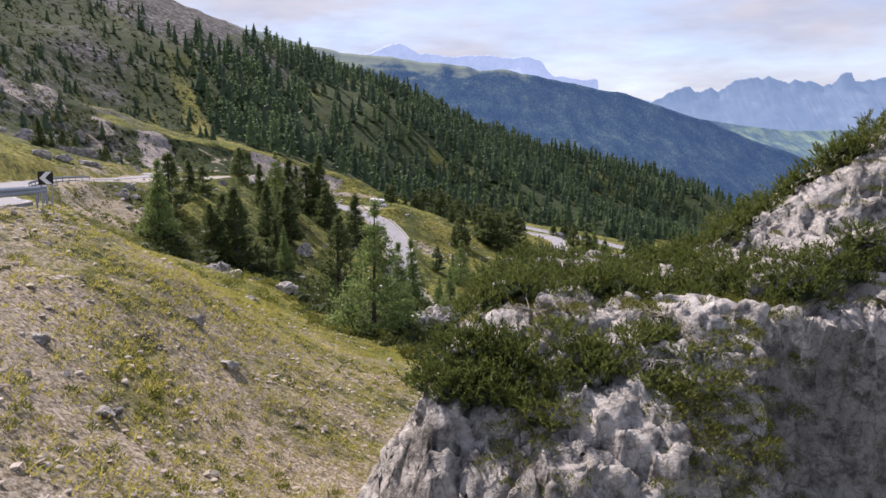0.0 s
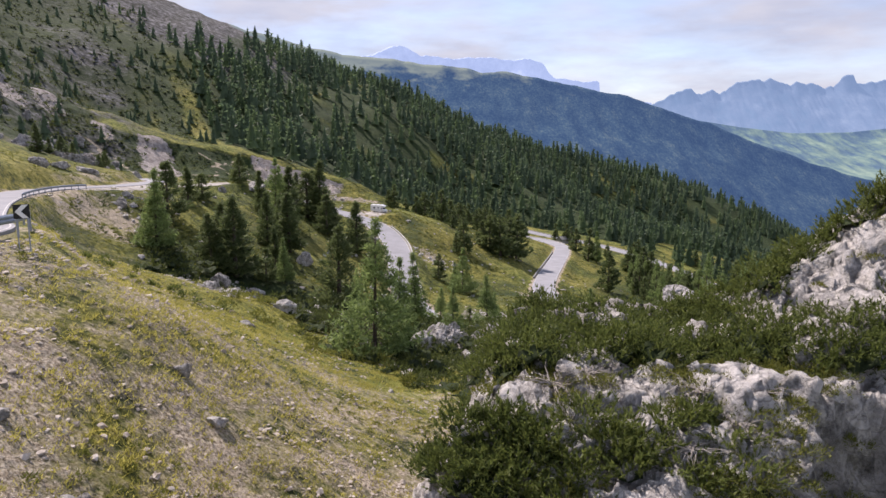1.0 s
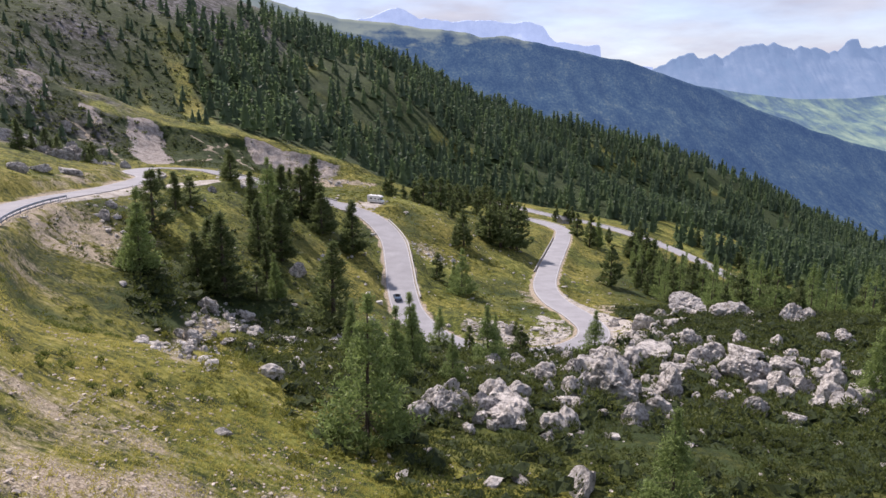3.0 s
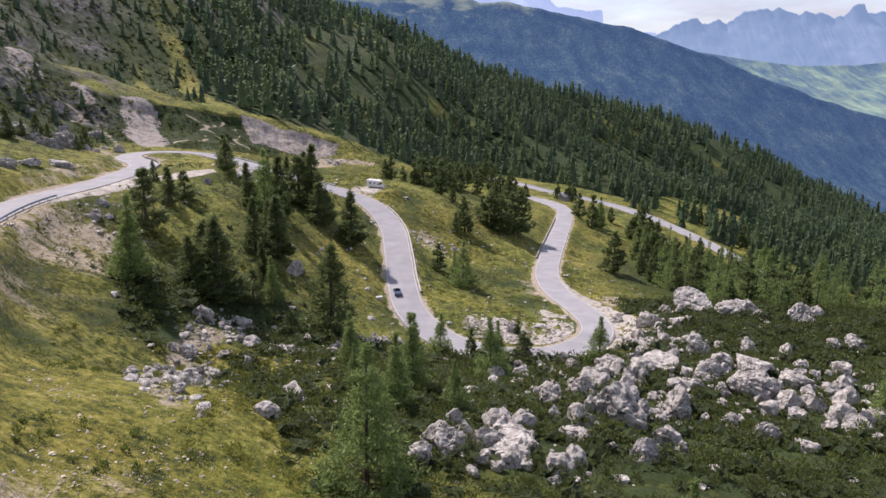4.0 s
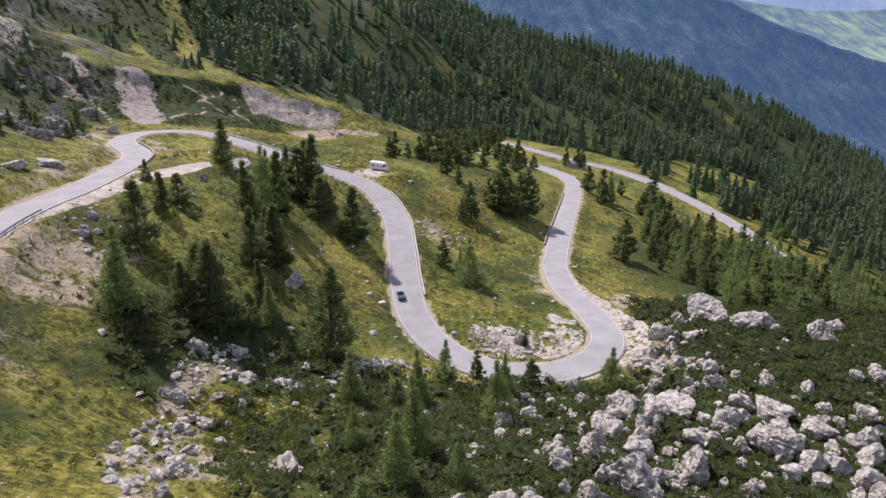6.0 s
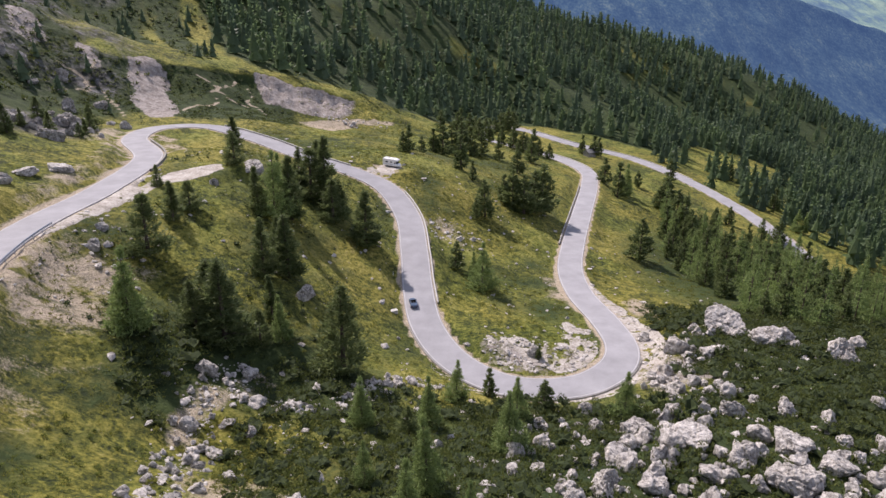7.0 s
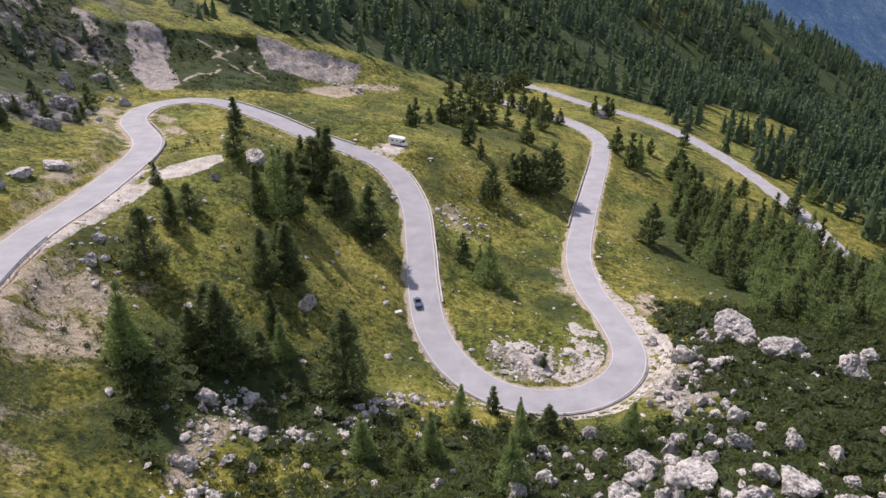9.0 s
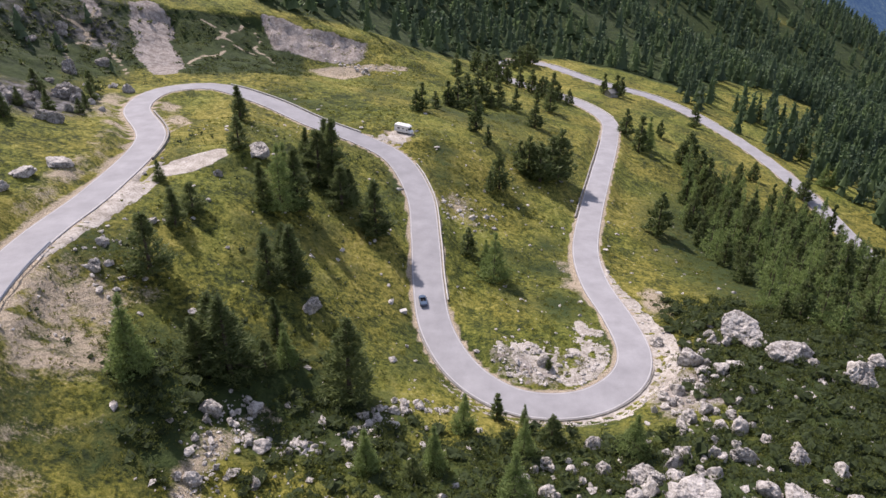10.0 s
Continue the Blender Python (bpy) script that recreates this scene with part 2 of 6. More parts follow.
# Dark green that paints the shade inside bushes onto their closed cores.
SHADE_CORE = speckled("inner_shade_core", (0.012, 0.018, 0.006), (0.024, 0.036, 0.011), (0.04, 0.056, 0.018), 0.2)
DEADWOOD = speckled("dead_wood", (0.16, 0.13, 0.11), (0.27, 0.24, 0.21), (0.4, 0.37, 0.34), 0.2)

# ---- lie of the land: road line and landforms, in metres ----
ROAD_UPPER = [(-64, 12, 57.4), (-42, 23, 56.7), (-31, 31, 56.0), (-29.5, 42, 55.2), (-38, 56, 53.9), (-50, 75, 52.2), (-62, 96, 51.1),
              (-71, 115.5, 50.3), (-76.3, 134, 49.5), (-78.8, 152, 48.4), (-79.2, 176, 47.0), (-83.7, 210, 45.5),
              (-100, 238, 44.0), (-102, 261, 42.4), (-90, 274, 40.2), (-72, 270, 37.0), (-52.5, 258, 33.8),
              (-36, 251, 30.8), (-24.2, 242, 28.2), (-16.2, 224, 25.0), (-13, 204, 22.3)]
ROAD_LOWER = [(-10.9, 186, 19.8), (-8, 170.6, 18.0), (-2, 158, 17.0), (6, 150.5, 16.6), (14.6, 148.5, 16.2), (24.2, 151, 15.8),
              (32, 158.4, 15.4), (35.3, 168.2, 14.8), (34.5, 182, 13.6), (31.5, 202, 11.6), (31.8, 223, 10.0), (37.3, 252, 8.0),
              (46, 290, 5.0), (57, 339, 1.5), (60.5, 370, -0.4), (50, 401, -1.8), (31, 426, -3.2), (15, 452, -4.8)]
ROAD_FAR = [(10, 474, -6.0), (13, 498, -7.2), (25, 509, -8.2), (44, 502, -9.5), (71, 476, -12.0), (104, 458, -16.2), (126, 421, -18.6),
            (139.8, 383, -21.0), (147, 349, -22.9), (150, 324, -24.5), (154, 290, -27.0), (165, 250, -31.0)]
ROAD = ROAD_UPPER + ROAD_LOWER + ROAD_FAR

BANK = [(-20, 34, 56), (-13, 32, 53.2), (-10, 28.6, 51.5), (-8.3, 26, 50.2), (-5.5, 22.7, 48.7), (-10.7, 21.2, 52.7), (-14, 12, 56.5),
        (-6, 8, 52), (-30, 12, 59), (-3.5, 47.4, 42.4), (-2.2, 40.3, 43.4), (-16.4, 57.7, 45.8), (-27, 66, 48), (-11, 67, 40.5), (-24, 84, 40.5), (-42, 81.4, 45.2),
        (-54.7, 109.4, 42.5), (-58.7, 115, 44), (-49.5, 124.5, 39.2), (-68.3, 127, 47.2), (-62, 129.5, 42.6), (-68, 150, 46.2)]
HOLLOW = [(11, 63.5, 38.0), (0, 62, 39.0), (7, 81, 35.6), (-4, 85, 35.8), (11, 100, 31.5), (-14.7, 104, 32.0), (-18.7, 92.4, 34.2),
          (-38, 105, 34.0), (-36, 116, 32.6), (-35, 130, 31.0), (20.8, 92.5, 32.5), (32, 93, 30.2), (42.6, 105, 29.8), (54, 108, 27.8),
          (61, 116, 27.6), (19.7, 117, 26.3), (44, 123, 27.6), (66, 159, 20.4), (75, 154, 21.4), (60, 174, 16.8), (-12.3, 137.6, 23.6),
          (33, 137, 21.5), (9, 137, 20.0), (-34, 157, 32.4), (78, 200, 8.5), (48, 219, 7.0), (25, 45, 39.5), (12, 36, 43.0), (45, 70, 35.0)]
KNOLL = [(-45, 160, 37.4), (-55, 202, 42.0), (-60, 178, 45.0), (-50, 225, 38.6), (-32, 192, 29.0), (-13.5, 164, 19.6), (-34, 225, 30.5),
         (2, 164, 18.6), (-1, 225, 17.4), (6, 201, 14.6), (16, 163, 16.6), (15, 250, 14.5), (-24, 264, 30.2), (-2, 262, 24.5),
         (28, 272, 9.5), (43, 334, 6.2), (10, 330, 13.5), (0, 400, 10.0), (-40, 310, 27.0), (20, 300, 14.0), (30, 380, 5.0), (-15, 280, 28.0)]
LEFT_HILL = [(-93, 176, 51.2), (-119, 222, 52.0), (-118, 264, 42.8), (-133, 239, 53), (-110, 292, 41.0), (-145, 295, 50.6), (-153, 292, 57), (-168, 304, 69),
             (-88, 310, 36.5), (-70, 330, 29), (-120, 180, 60), (-160, 235, 66), (-90, 130, 58), (-60, 60, 60), (-140, 130, 74), (-220, 220, 100), (-300, 300, 140)]
SCARP_CREST = [(-150, 318, 58.5), (-137, 327, 54.5), (-125, 339, 51.8), (-111, 352, 48.6), (-97, 365, 44.5), (-80, 371, 39), (-62, 377, 33.5), (-46, 390, 28), (-44, 422, 22.5)]
SCARP_FOOT = [(-136, 306, 50), (-125, 315, 46), (-112, 326, 42.5), (-99, 336, 38.5), (-85, 348, 34), (-72, 352, 29), (-54, 360, 26), (-70, 345, 26.5), (-41, 364, 23.5)]
SHELF = [(-159, 385, 57), (-177, 431, 62), (-205, 408, 73), (-216, 401, 84), (-118, 487, 57), (-140, 510, 73), (-102, 508, 55), (-120, 420, 52), (-88, 410, 43), (-80, 460, 40), (-77, 615, 60), (-39, 602, 38), (-40, 500, 8), (0, 452, 1.5)]
FAR_SLOPE = [(-269, 577, 138), (-180, 560, 106), (5.6, 586, 4), (-35, 649, 57), (-335, 900, 204), (-192, 700, 138),
             (-108, 720, 98), (11, 800, 55), (112, 933, 26), (293, 1000, -14), (438, 1050, -60), (600, 1150, -125), (210, 561, -40), (238, 818, -71),
             (539, 996, -121), (60, 540, -14), (110, 600, -14), (110, 760, -8), (-200, 1000, 150), (60, 1150, 0), (400, 1350, -150), (-550, 800, 330), (-480, 450, 230)]
OUTSKIRTS = [(-90, -20, 66), (-30, -40, 58), (0, -20, 50), (40, 0, 42), (70, 40, 36), (110, 90, 28), (150, 150, 12), (130, 220, -4), (190, 330, -32),
             (250, 420, -55), (300, 250, -52), (300, 90, -10), (400, 600, -95), (650, 700, -150), (650, 300, -130), (200, -60, 20), (-300, 60, 140), (900, 1300, -190), (-400, 1400, 150), (1000, 200, -170)]
FORMS = np.array(ROAD[::2] + BANK + HOLLOW + KNOLL + LEFT_HILL + SCARP_CREST + SCARP_FOOT + SHELF + FAR_SLOPE + OUTSKIRTS, float)


def plate_kernel(d2):
    return np.where(d2 > 1e-12, 0.5 * d2 * np.log(np.maximum(d2, 1e-12)), 0.0)


def plate_fit(p, stiff):
    q = p[:, :2] / 100.0
    n = len(q)
    a = np.zeros((n + 3, n + 3))
    a[:n, :n] = plate_kernel(((q[:, None] - q[None]) ** 2).sum(2)) + stiff * np.eye(n)
    a[:n, n], a[:n, n + 1:] = 1, q
    a[n, :n], a[n + 1:, :n] = 1, q.T
    return q, np.linalg.solve(a, np.concatenate([p[:, 2], np.zeros(3)]))


PLATE = plate_fit(FORMS, 0.0003)


def plain_height(x, y):
    """Smooth bending surface through the landforms."""
    sx, sy = np.ravel(np.asarray(x, float)) / 100, np.ravel(np.asarray(y, float)) / 100
    q, w = PLATE
    out = np.empty(len(sx))
    for i in range(0, len(sx), 20000):
        a, b = sx[i:i + 20000], sy[i:i + 20000]
        d2 = (a[:, None] - q[None, :, 0]) ** 2 + (b[:, None] - q[None, :, 1]) ** 2
        out[i:i + 20000] = plate_kernel(d2) @ w[:-3] + w[-3] + w[-2] * a + w[-1] * b
    return out.reshape(np.shape(x))


def spline(points, step):
    """Catmull-Rom line through points, cut about every step metres."""
    p = np.array(points, float)
    p = np.vstack([2 * p[0] - p[1], p, 2 * p[-1] - p[-2]])
    rows = []
    for a, b, c, d in zip(p[:-3], p[1:-2], p[2:-1], p[3:]):
        n = max(2, int(np.linalg.norm(c - b) / step))
        for u in np.arange(n) / n:
            rows.append(0.5 * (2 * b + (c - a) * u + (2 * a - 5 * b + 4 * c - d) * u * u + (3 * b - a - 3 * c + d) * u ** 3))
    rows.append(p[-2])
    return np.array(rows)


LINE = spline(ROAD, 2.0)
ROAD_HALF = 3.75


def road_gap(x, y):
    """Distance to the road's middle line, and the road's height there."""
    xs, ys = np.ravel(np.asarray(x, float)), np.ravel(np.asarray(y, float))
    gap, high = np.full(len(xs), 999.0), np.zeros(len(xs))
    near = np.where((xs > -130) & (xs < 220) & (ys > -30) & (ys < 560))[0]
    for i in range(0, len(near), 20000):
        k = near[i:i + 20000]
        d2 = (xs[k, None] - LINE[None, :, 0]) ** 2 + (ys[k, None] - LINE[None, :, 1]) ** 2
        j = d2.argmin(1)
        gap[k], high[k] = np.sqrt(d2[np.arange(len(k)), j]), LINE[j, 2]
    return gap.reshape(np.shape(x)), high.reshape(np.shape(x))


def smooth(a, b, v):
    u = np.clip((v - a) / (b - a), 0, 1)
    return u * u * (3 - 2 * u)


def lattice(ix, iy, seed):
    h = (ix.astype(np.int64) * 374761393 + iy.astype(np.int64) * 668265263 + seed * 974634777) & 0x7FFFFFFF
    h = ((h ^ (h >> 13)) * 1274126177) & 0x7FFFFFFF
    return ((h ^ (h >> 16)) & 0xFFFF) / 65535.0


def ripple(x, y, size, seed=0, octaves=4):
    """Fractal value noise, -1 to 1, with the largest lumps about size metres."""
    x, y = np.asarray(x, float) / size, np.asarray(y, float) / size
    total, amp, norm = 0.0, 1.0, 0.0
    for o in range(octaves):
        fx, fy = np.floor(x), np.floor(y)
        u, v = x - fx, y - fy
        u, v = u * u * (3 - 2 * u), v * v * (3 - 2 * v)
        a, b = lattice(fx, fy, seed + o), lattice(fx + 1, fy, seed + o)
        c, d = lattice(fx, fy + 1, seed + o), lattice(fx + 1, fy + 1, seed + o)
        total = total + amp * ((a * (1 - u) + b * u) * (1 - v) + (c * (1 - u) + d * u) * v)
        norm += amp
        amp *= 0.5
        x, y = x * 2.03 + 17.3, y * 2.03 + 5.7
    return 2 * total / norm - 1


def blot(x, y, cx, cy, rx, ry, turn=0.0):
    """1 in the middle of an oval patch, 0 at its rim and beyond."""
    c, s = math.cos(radians(turn)), math.sin(radians(turn))
    dx, dy = x - cx, y - cy
    u, v = (c * dx + s * dy) / rx, (-s * dx + c * dy) / ry
    return np.clip(1 - (u * u + v * v), 0, 1)


CREST = spline(SCARP_CREST, 3.0)


def scarp_side(x, y):
    """Distance from the scarp's crest, positive on the shelf above it, and how far along the crest, 0 to 1."""
    xs, ys = np.ravel(np.asarray(x, float)), np.ravel(np.asarray(y, float))
    side, along_ = np.full(len(xs), 99.0), np.zeros(len(xs))
    k = np.where((xs > -200) & (xs < 0) & (ys > 260) & (ys < 470))[0]
    if len(k):
        d2 = (xs[k, None] - CREST[None, :, 0]) ** 2 + (ys[k, None] - CREST[None, :, 1]) ** 2
        j = d2.argmin(1)
        t = np.gradient(CREST[:, :2], axis=0)[j]
        over = t[:, 0] * (ys[k] - CREST[j, 1]) - t[:, 1] * (xs[k] - CREST[j, 0])
        side[k], along_[k] = np.sqrt(d2[np.arange(len(k)), j]) * np.sign(over), j / len(CREST)
    return side.reshape(np.shape(x)), along_.reshape(np.shape(x))


def segment_gap(x, y, line):
    """Distance to a bent line in plan."""
    best = np.full(np.shape(x), 1e9)
    for (ax, ay), (bx, by) in zip(line[:-1], line[1:]):
        dx, dy = bx - ax, by - ay
        u = np.clip(((x - ax) * dx + (y - ay) * dy) / (dx * dx + dy * dy), 0, 1)
        best = np.minimum(best, np.hypot(x - ax - u * dx, y - ay - u * dy))
    return best


def wood_toe(x):
    """Where the forest on the far slope begins."""
    return np.interp(x, [-260, -180, -150, -125, -105, -95, -60, -30, 10, 60, 200, 400], [590, 508, 446, 400, 374, 370, 392, 428, 490, 526, 470, 440])


def side_light(x, y):
    """Alternating brushy ribs and grassy strips running down the slope left of the forest, 0 grass to 1 brush."""
    u = 0.88 * x + 0.47 * y + 5 * ripple(x, y, 25, 106)
    behind = smooth(0, 22, y - np.interp(x, [-260, -205, -160, -126, -100], [400, 384, 370, 354, 366]))
    rib = np.maximum(smooth(49, 54, u) * smooth(72, 66, u), smooth(12, 20, u) * smooth(48, 40, u))
    return behind * np.maximum(rib, smooth(14, 4, u))


GULLY_LINE = [(-26, 76), (-33, 90), (-37, 107), (-37.5, 118), (-36, 128)]
GULLY_ARM = [(-36, 122), (-28, 121), (-19, 126), (-12, 138), (-3, 141)]
TRACKS = [[(-148, 312), (-143, 286), (-136, 265)], [(-109, 300), (-107, 330), (-106, 354)], [(-116, 341), (-104, 338), (-94, 335)], [(-150, 300), (-132, 290), (-120, 276)], [(-100, 352), (-96, 340), (-86, 330)]]

PADS = [(-22.5, 259, 6.5, 6, 0, 30.2), (-66, 196, 14, 5, 62, 45.6)]


def ground_height(x, y):
    x, y = np.asarray(x, float), np.asarray(y, float)
    z = plain_height(x, y)
    gap, high = road_gap(x, y)
    rough = smooth(5, 16, gap)
    far = smooth(440, 620, y) + smooth(150, 230, -x) * smooth(120, 260, y)
    z = z + rough * (0.75 * ripple(x, y, 9, 3) + 0.36 * ripple(x, y, 3.2, 8, 3) + 0.9 * ripple(x, y, 28, 5, 3))
    z = z + np.clip(far, 0, 1) * (9 * ripple(x, y, 62, 21, 5) + 9 * np.abs(ripple(0.88 * x + 0.47 * y, 0.35 * (0.88 * y - 0.47 * x), 55, 31, 4)))
    crags = smooth(-120, -160, x) * smooth(195, 240, y) * smooth(420, 340, y + 0.8 * (x + 140))
    z = z + crags * (5.5 * (0.5 - np.abs(ripple(x + 0.4 * y, y - 0.5 * x, 34, 33, 5))) + 1.4 * ripple(x, y, 8, 34, 3))
    side, along_ = scarp_side(x, y)
    side = side + 3.5 * ripple(x, y, 11, 35, 3)
    z = z + 1.1 * ripple(x, y, 6, 36, 3) * np.exp(-(side / 14.0) ** 2) + 1.3 * (2 * smooth(-5, 1, side) - 1) * np.exp(-(side / 11.0) ** 2) * smooth(0, 0.12, along_) * smooth(1.0, 0.75, along_)
    flute = np.abs(ripple(260 * along_ + 0.25 * side, 0.12 * side, 9, 135, 4))
    z = z + (1.3 - 5.0 * flute) * smooth(-24, -15, side) * smooth(-0.5, -4, side) * smooth(0.02, 0.1, along_) * smooth(0.98, 0.85, along_)
    z = np.where(y > 500, np.minimum(z, np.interp(x, [150, 290, 450, 600, 800], [900, 20, -58, -135, -260])), z)
    z = high - 0.14 + (z - high + 0.14) * smooth(4.5, 8.8, gap)
    for cx, cy, rx, ry, turn, level in PADS:
        k = smooth(0.0, 0.5, blot(x, y, cx, cy, rx * 1.4, ry * 1.4, turn)) * smooth(4.2, 6.0, gap)
        z = z + (level - 0.1 - z) * k
    return z


# ---- mesh helpers ----
def mesh_of(name, verts, faces, mat, flat=True):
    """A mesh from arrays: vertices, and faces all of one size."""
    me = bpy.data.meshes.new(name)
    verts, faces = np.ascontiguousarray(verts, np.float32), np.ascontiguousarray(faces, np.int32)
    n, k = faces.shape
    me.vertices.add(len(verts))
    me.vertices.foreach_set("co", verts.ravel())
    me.loops.add(n * k)
    me.loops.foreach_set("vertex_index", faces.ravel())
    me.polygons.add(n)
    me.polygons.foreach_set("loop_start", np.arange(0, n * k, k, dtype=np.int32))
    me.polygons.foreach_set("use_smooth", np.full(n, not flat))
    me.update(calc_edges=True)
    me.validate()
    if mat:
        me.materials.append(mat)
    return me


def part(name, data, mat, parent, label=""):
    """One mesh object under a thing or a part; data is a bmesh or a mesh."""
    if isinstance(data, bmesh.types.BMesh):
        me = bpy.data.meshes.new(name)
        data.to_mesh(me)
        data.free()
        me.materials.append(mat)
    else:
        me = data
    ob = new(name, me)
    ob.parent = parent
    if label:
        ob["label"] = label
    return ob


def holder(name, m, label, category, group="", kind=""):
    ob = new(name)
    ob.empty_display_size = 0.3
    ob.matrix_basis = m
    return tagged(ob, label, category, group, kind)


def ground_at(x, y):
    return float(ground_height(np.array([x]), np.array([y]))[0])


def swept(points, radii, sides=6):
    """Vertices and quads of a tube along points."""
    p = np.asarray(points, float)
    tang = np.gradient(p, axis=0)
    tang /= np.linalg.norm(tang, axis=1)[:, None] + 1e-9
    ref = np.array([0.31, 0.2, 0.93]) if abs(tang[0, 2]) < 0.8 else np.array([1.0, 0.1, 0.0])
    u = np.cross(tang, ref)
    u /= np.linalg.norm(u, axis=1)[:, None]
    v = np.cross(tang, u)
    a = np.arange(sides) * 2 * math.pi / sides
    ring = np.cos(a)[None, :, None] * u[:, None] + np.sin(a)[None, :, None] * v[:, None]
    verts = (p[:, None] + ring * np.asarray(radii, float)[:, None, None]).reshape(-1, 3)
    i, j = np.meshgrid(np.arange(len(p) - 1), np.arange(sides), indexing="ij")
    a0, a1 = i * sides + j, i * sides + (j + 1) % sides
    return verts, np.stack([a0, a1, a1 + sides, a0 + sides], -1).reshape(-1, 4)


def joined(pieces):
    vs, fs, n = [], [], 0
    for v, f in pieces:
        vs.append(v)
        fs.append(f + n)
        n += len(v)
    return np.vstack(vs), np.vstack(fs)


def ribbon(line, sides, mat, name):
    """A strip along line: sides is a list of (offset to the right, lift)."""
    d = np.gradient(line[:, :2], axis=0)
    d /= np.linalg.norm(d, axis=1)[:, None]
    right = np.stack([d[:, 1], -d[:, 0]], 1)
    rows = []
    for off, lift in sides:
        off = np.broadcast_to(off, len(line))
        rows.append(np.column_stack([line[:, 0] + right[:, 0] * off, line[:, 1] + right[:, 1] * off, line[:, 2] + lift]))
    v = np.stack(rows, 1)
    n, k = v.shape[:2]
    i, j = np.meshgrid(np.arange(n - 1), np.arange(k - 1), indexing="ij")
    a = i * k + j
    return mesh_of(name, v.reshape(-1, 3), np.stack([a, a + 1, a + k + 1, a + k], -1).reshape(-1, 4), mat)


# ---- ground sheet ----
def steps(lo, hi, fine, grow, a, b):
    s = list(np.arange(a, b + fine, fine))
    w = fine
    while s[-1] < hi:
        w *= grow
        s.append(s[-1] + w)
    w = fine
    while s[0] > lo:
        w *= grow
        s.insert(0, s[0] - w)
    return np.array(s)


def cover_of(x, y, z):
    """Bare grit, rock, dark undergrowth with some painted tree shade, and pale scree at each place, 0 to 1."""
    gap, _ = road_gap(x, y)
    side, _ = scarp_side(x, y)
    grit = (0.85 - 0.45 * smooth(125, 100, y)) * (1 - smooth(4.1, 5.5, gap + 0.5 * ripple(x, y, 4, 120)))
    ux, uy = x + 6 * ripple(x, y, 14, 101), y + 6 * ripple(x, y, 14, 102)
    bankside = smooth(80, 40, y) * smooth(8, 3, x)
    grit = np.maximum(grit, bankside * (0.53 + 0.32 * ripple(x, y, 3.5, 40)))
    grit = np.maximum(grit, smooth(-42, -52, x + 0.12 * (y - 100)) * smooth(60, 85, y) * smooth(165, 145, y) * smooth(-85, -75, x) * (0.3 + 0.36 * ripple(x, y, 5, 104)))
    grit = np.maximum(grit, (0.56 + 0.42 * ripple(x, y, 1.5, 161) + 0.15 * ripple(x, y, 6, 162)) * blot(ux, uy, -66, 134, 11, 19, 12) ** 0.3)
    grit = np.maximum(grit, (0.66 + 0.5 * ripple(x, y, 1.8, 163)) * smooth(2.6, 0.8, segment_gap(ux, uy, [(-72, 124), (-65, 122.5), (-56, 125.5)])))
    for spot in ((46, 190, 5, 18, 0), (-26, 257, 5, 5, 0), (26, 205, 5, 14, 0), (-20, 33, 5, 4, 0), (-26, 92, 6, 13, 30), (-3, 226, 12, 10)):
        grit = np.maximum(grit, (0.56 + 0.5 * ripple(x, y, 5, 103)) * blot(ux, uy, *spot) ** 0.4)
    cut = smooth(4.5, 6.5, gap) * smooth(15, 10, gap) * (x < -80) * smooth(148, 160, y) * smooth(262, 245, y)
    grit = np.maximum(grit, cut * (0.5 + 0.45 * ripple(x, y, 6, 145)))
    grit = np.maximum(grit, (0.72 + 0.6 * ripple(x, y, 4, 151)) * np.maximum(blot(ux, uy, -58, 350, 22, 6, 42), blot(ux, uy, -42, 364, 12, 4, 30)) ** 0.3)
    for line in TRACKS:
        grit = np.maximum(grit, 0.75 * smooth(1.3, 0.2, segment_gap(ux, uy, line)))
    grit = np.maximum(grit, (0.5 + 0.4 * ripple(x, y, 3, 114)) * smooth(5, 1.5, segment_gap(ux, uy, GULLY_LINE)))
    scree = np.maximum(1.4 * smooth(7.5, 5.5, segment_gap(x + 4 * ripple(x, y, 9, 107), y + 2 * ripple(x, y, 5, 117), [(-133, 328), (-122, 304), (-113, 288)])),
                       1.4 * smooth(-101, -97, x + 0.5 * side) * smooth(-50, -60, x) * smooth(-22, -17, side + 5 * ripple(x, y, 9, 108)) * smooth(2, -1, side + 2.5 * ripple(x, y, 7, 118)) * (0.75 + 0.5 * ripple(x, y, 12, 119)))
    for spot in ((-171, 309, 14, 5, 120), (-150, 314, 9, 4, 130), (-175, 291, 14, 6, 140)):
        scree = np.maximum(scree, 1.1 * blot(ux, uy, *spot) ** 0.4)
    for spot in ((43, 153, 7.5, 19, -20), (16, 159, 15, 8, 0)):
        scree = np.maximum(scree, (0.55 + 0.5 * ripple(x, y, 4, 122)) * blot(ux, uy, *spot) ** 0.35)
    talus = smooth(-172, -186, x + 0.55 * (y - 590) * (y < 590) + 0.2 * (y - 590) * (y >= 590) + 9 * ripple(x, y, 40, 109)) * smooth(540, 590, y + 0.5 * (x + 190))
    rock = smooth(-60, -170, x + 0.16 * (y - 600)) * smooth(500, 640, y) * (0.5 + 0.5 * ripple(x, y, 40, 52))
    # Talus takes the dark rock colour to stand for its weak, grazing sunlight.
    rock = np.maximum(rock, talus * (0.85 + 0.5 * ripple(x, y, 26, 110)))
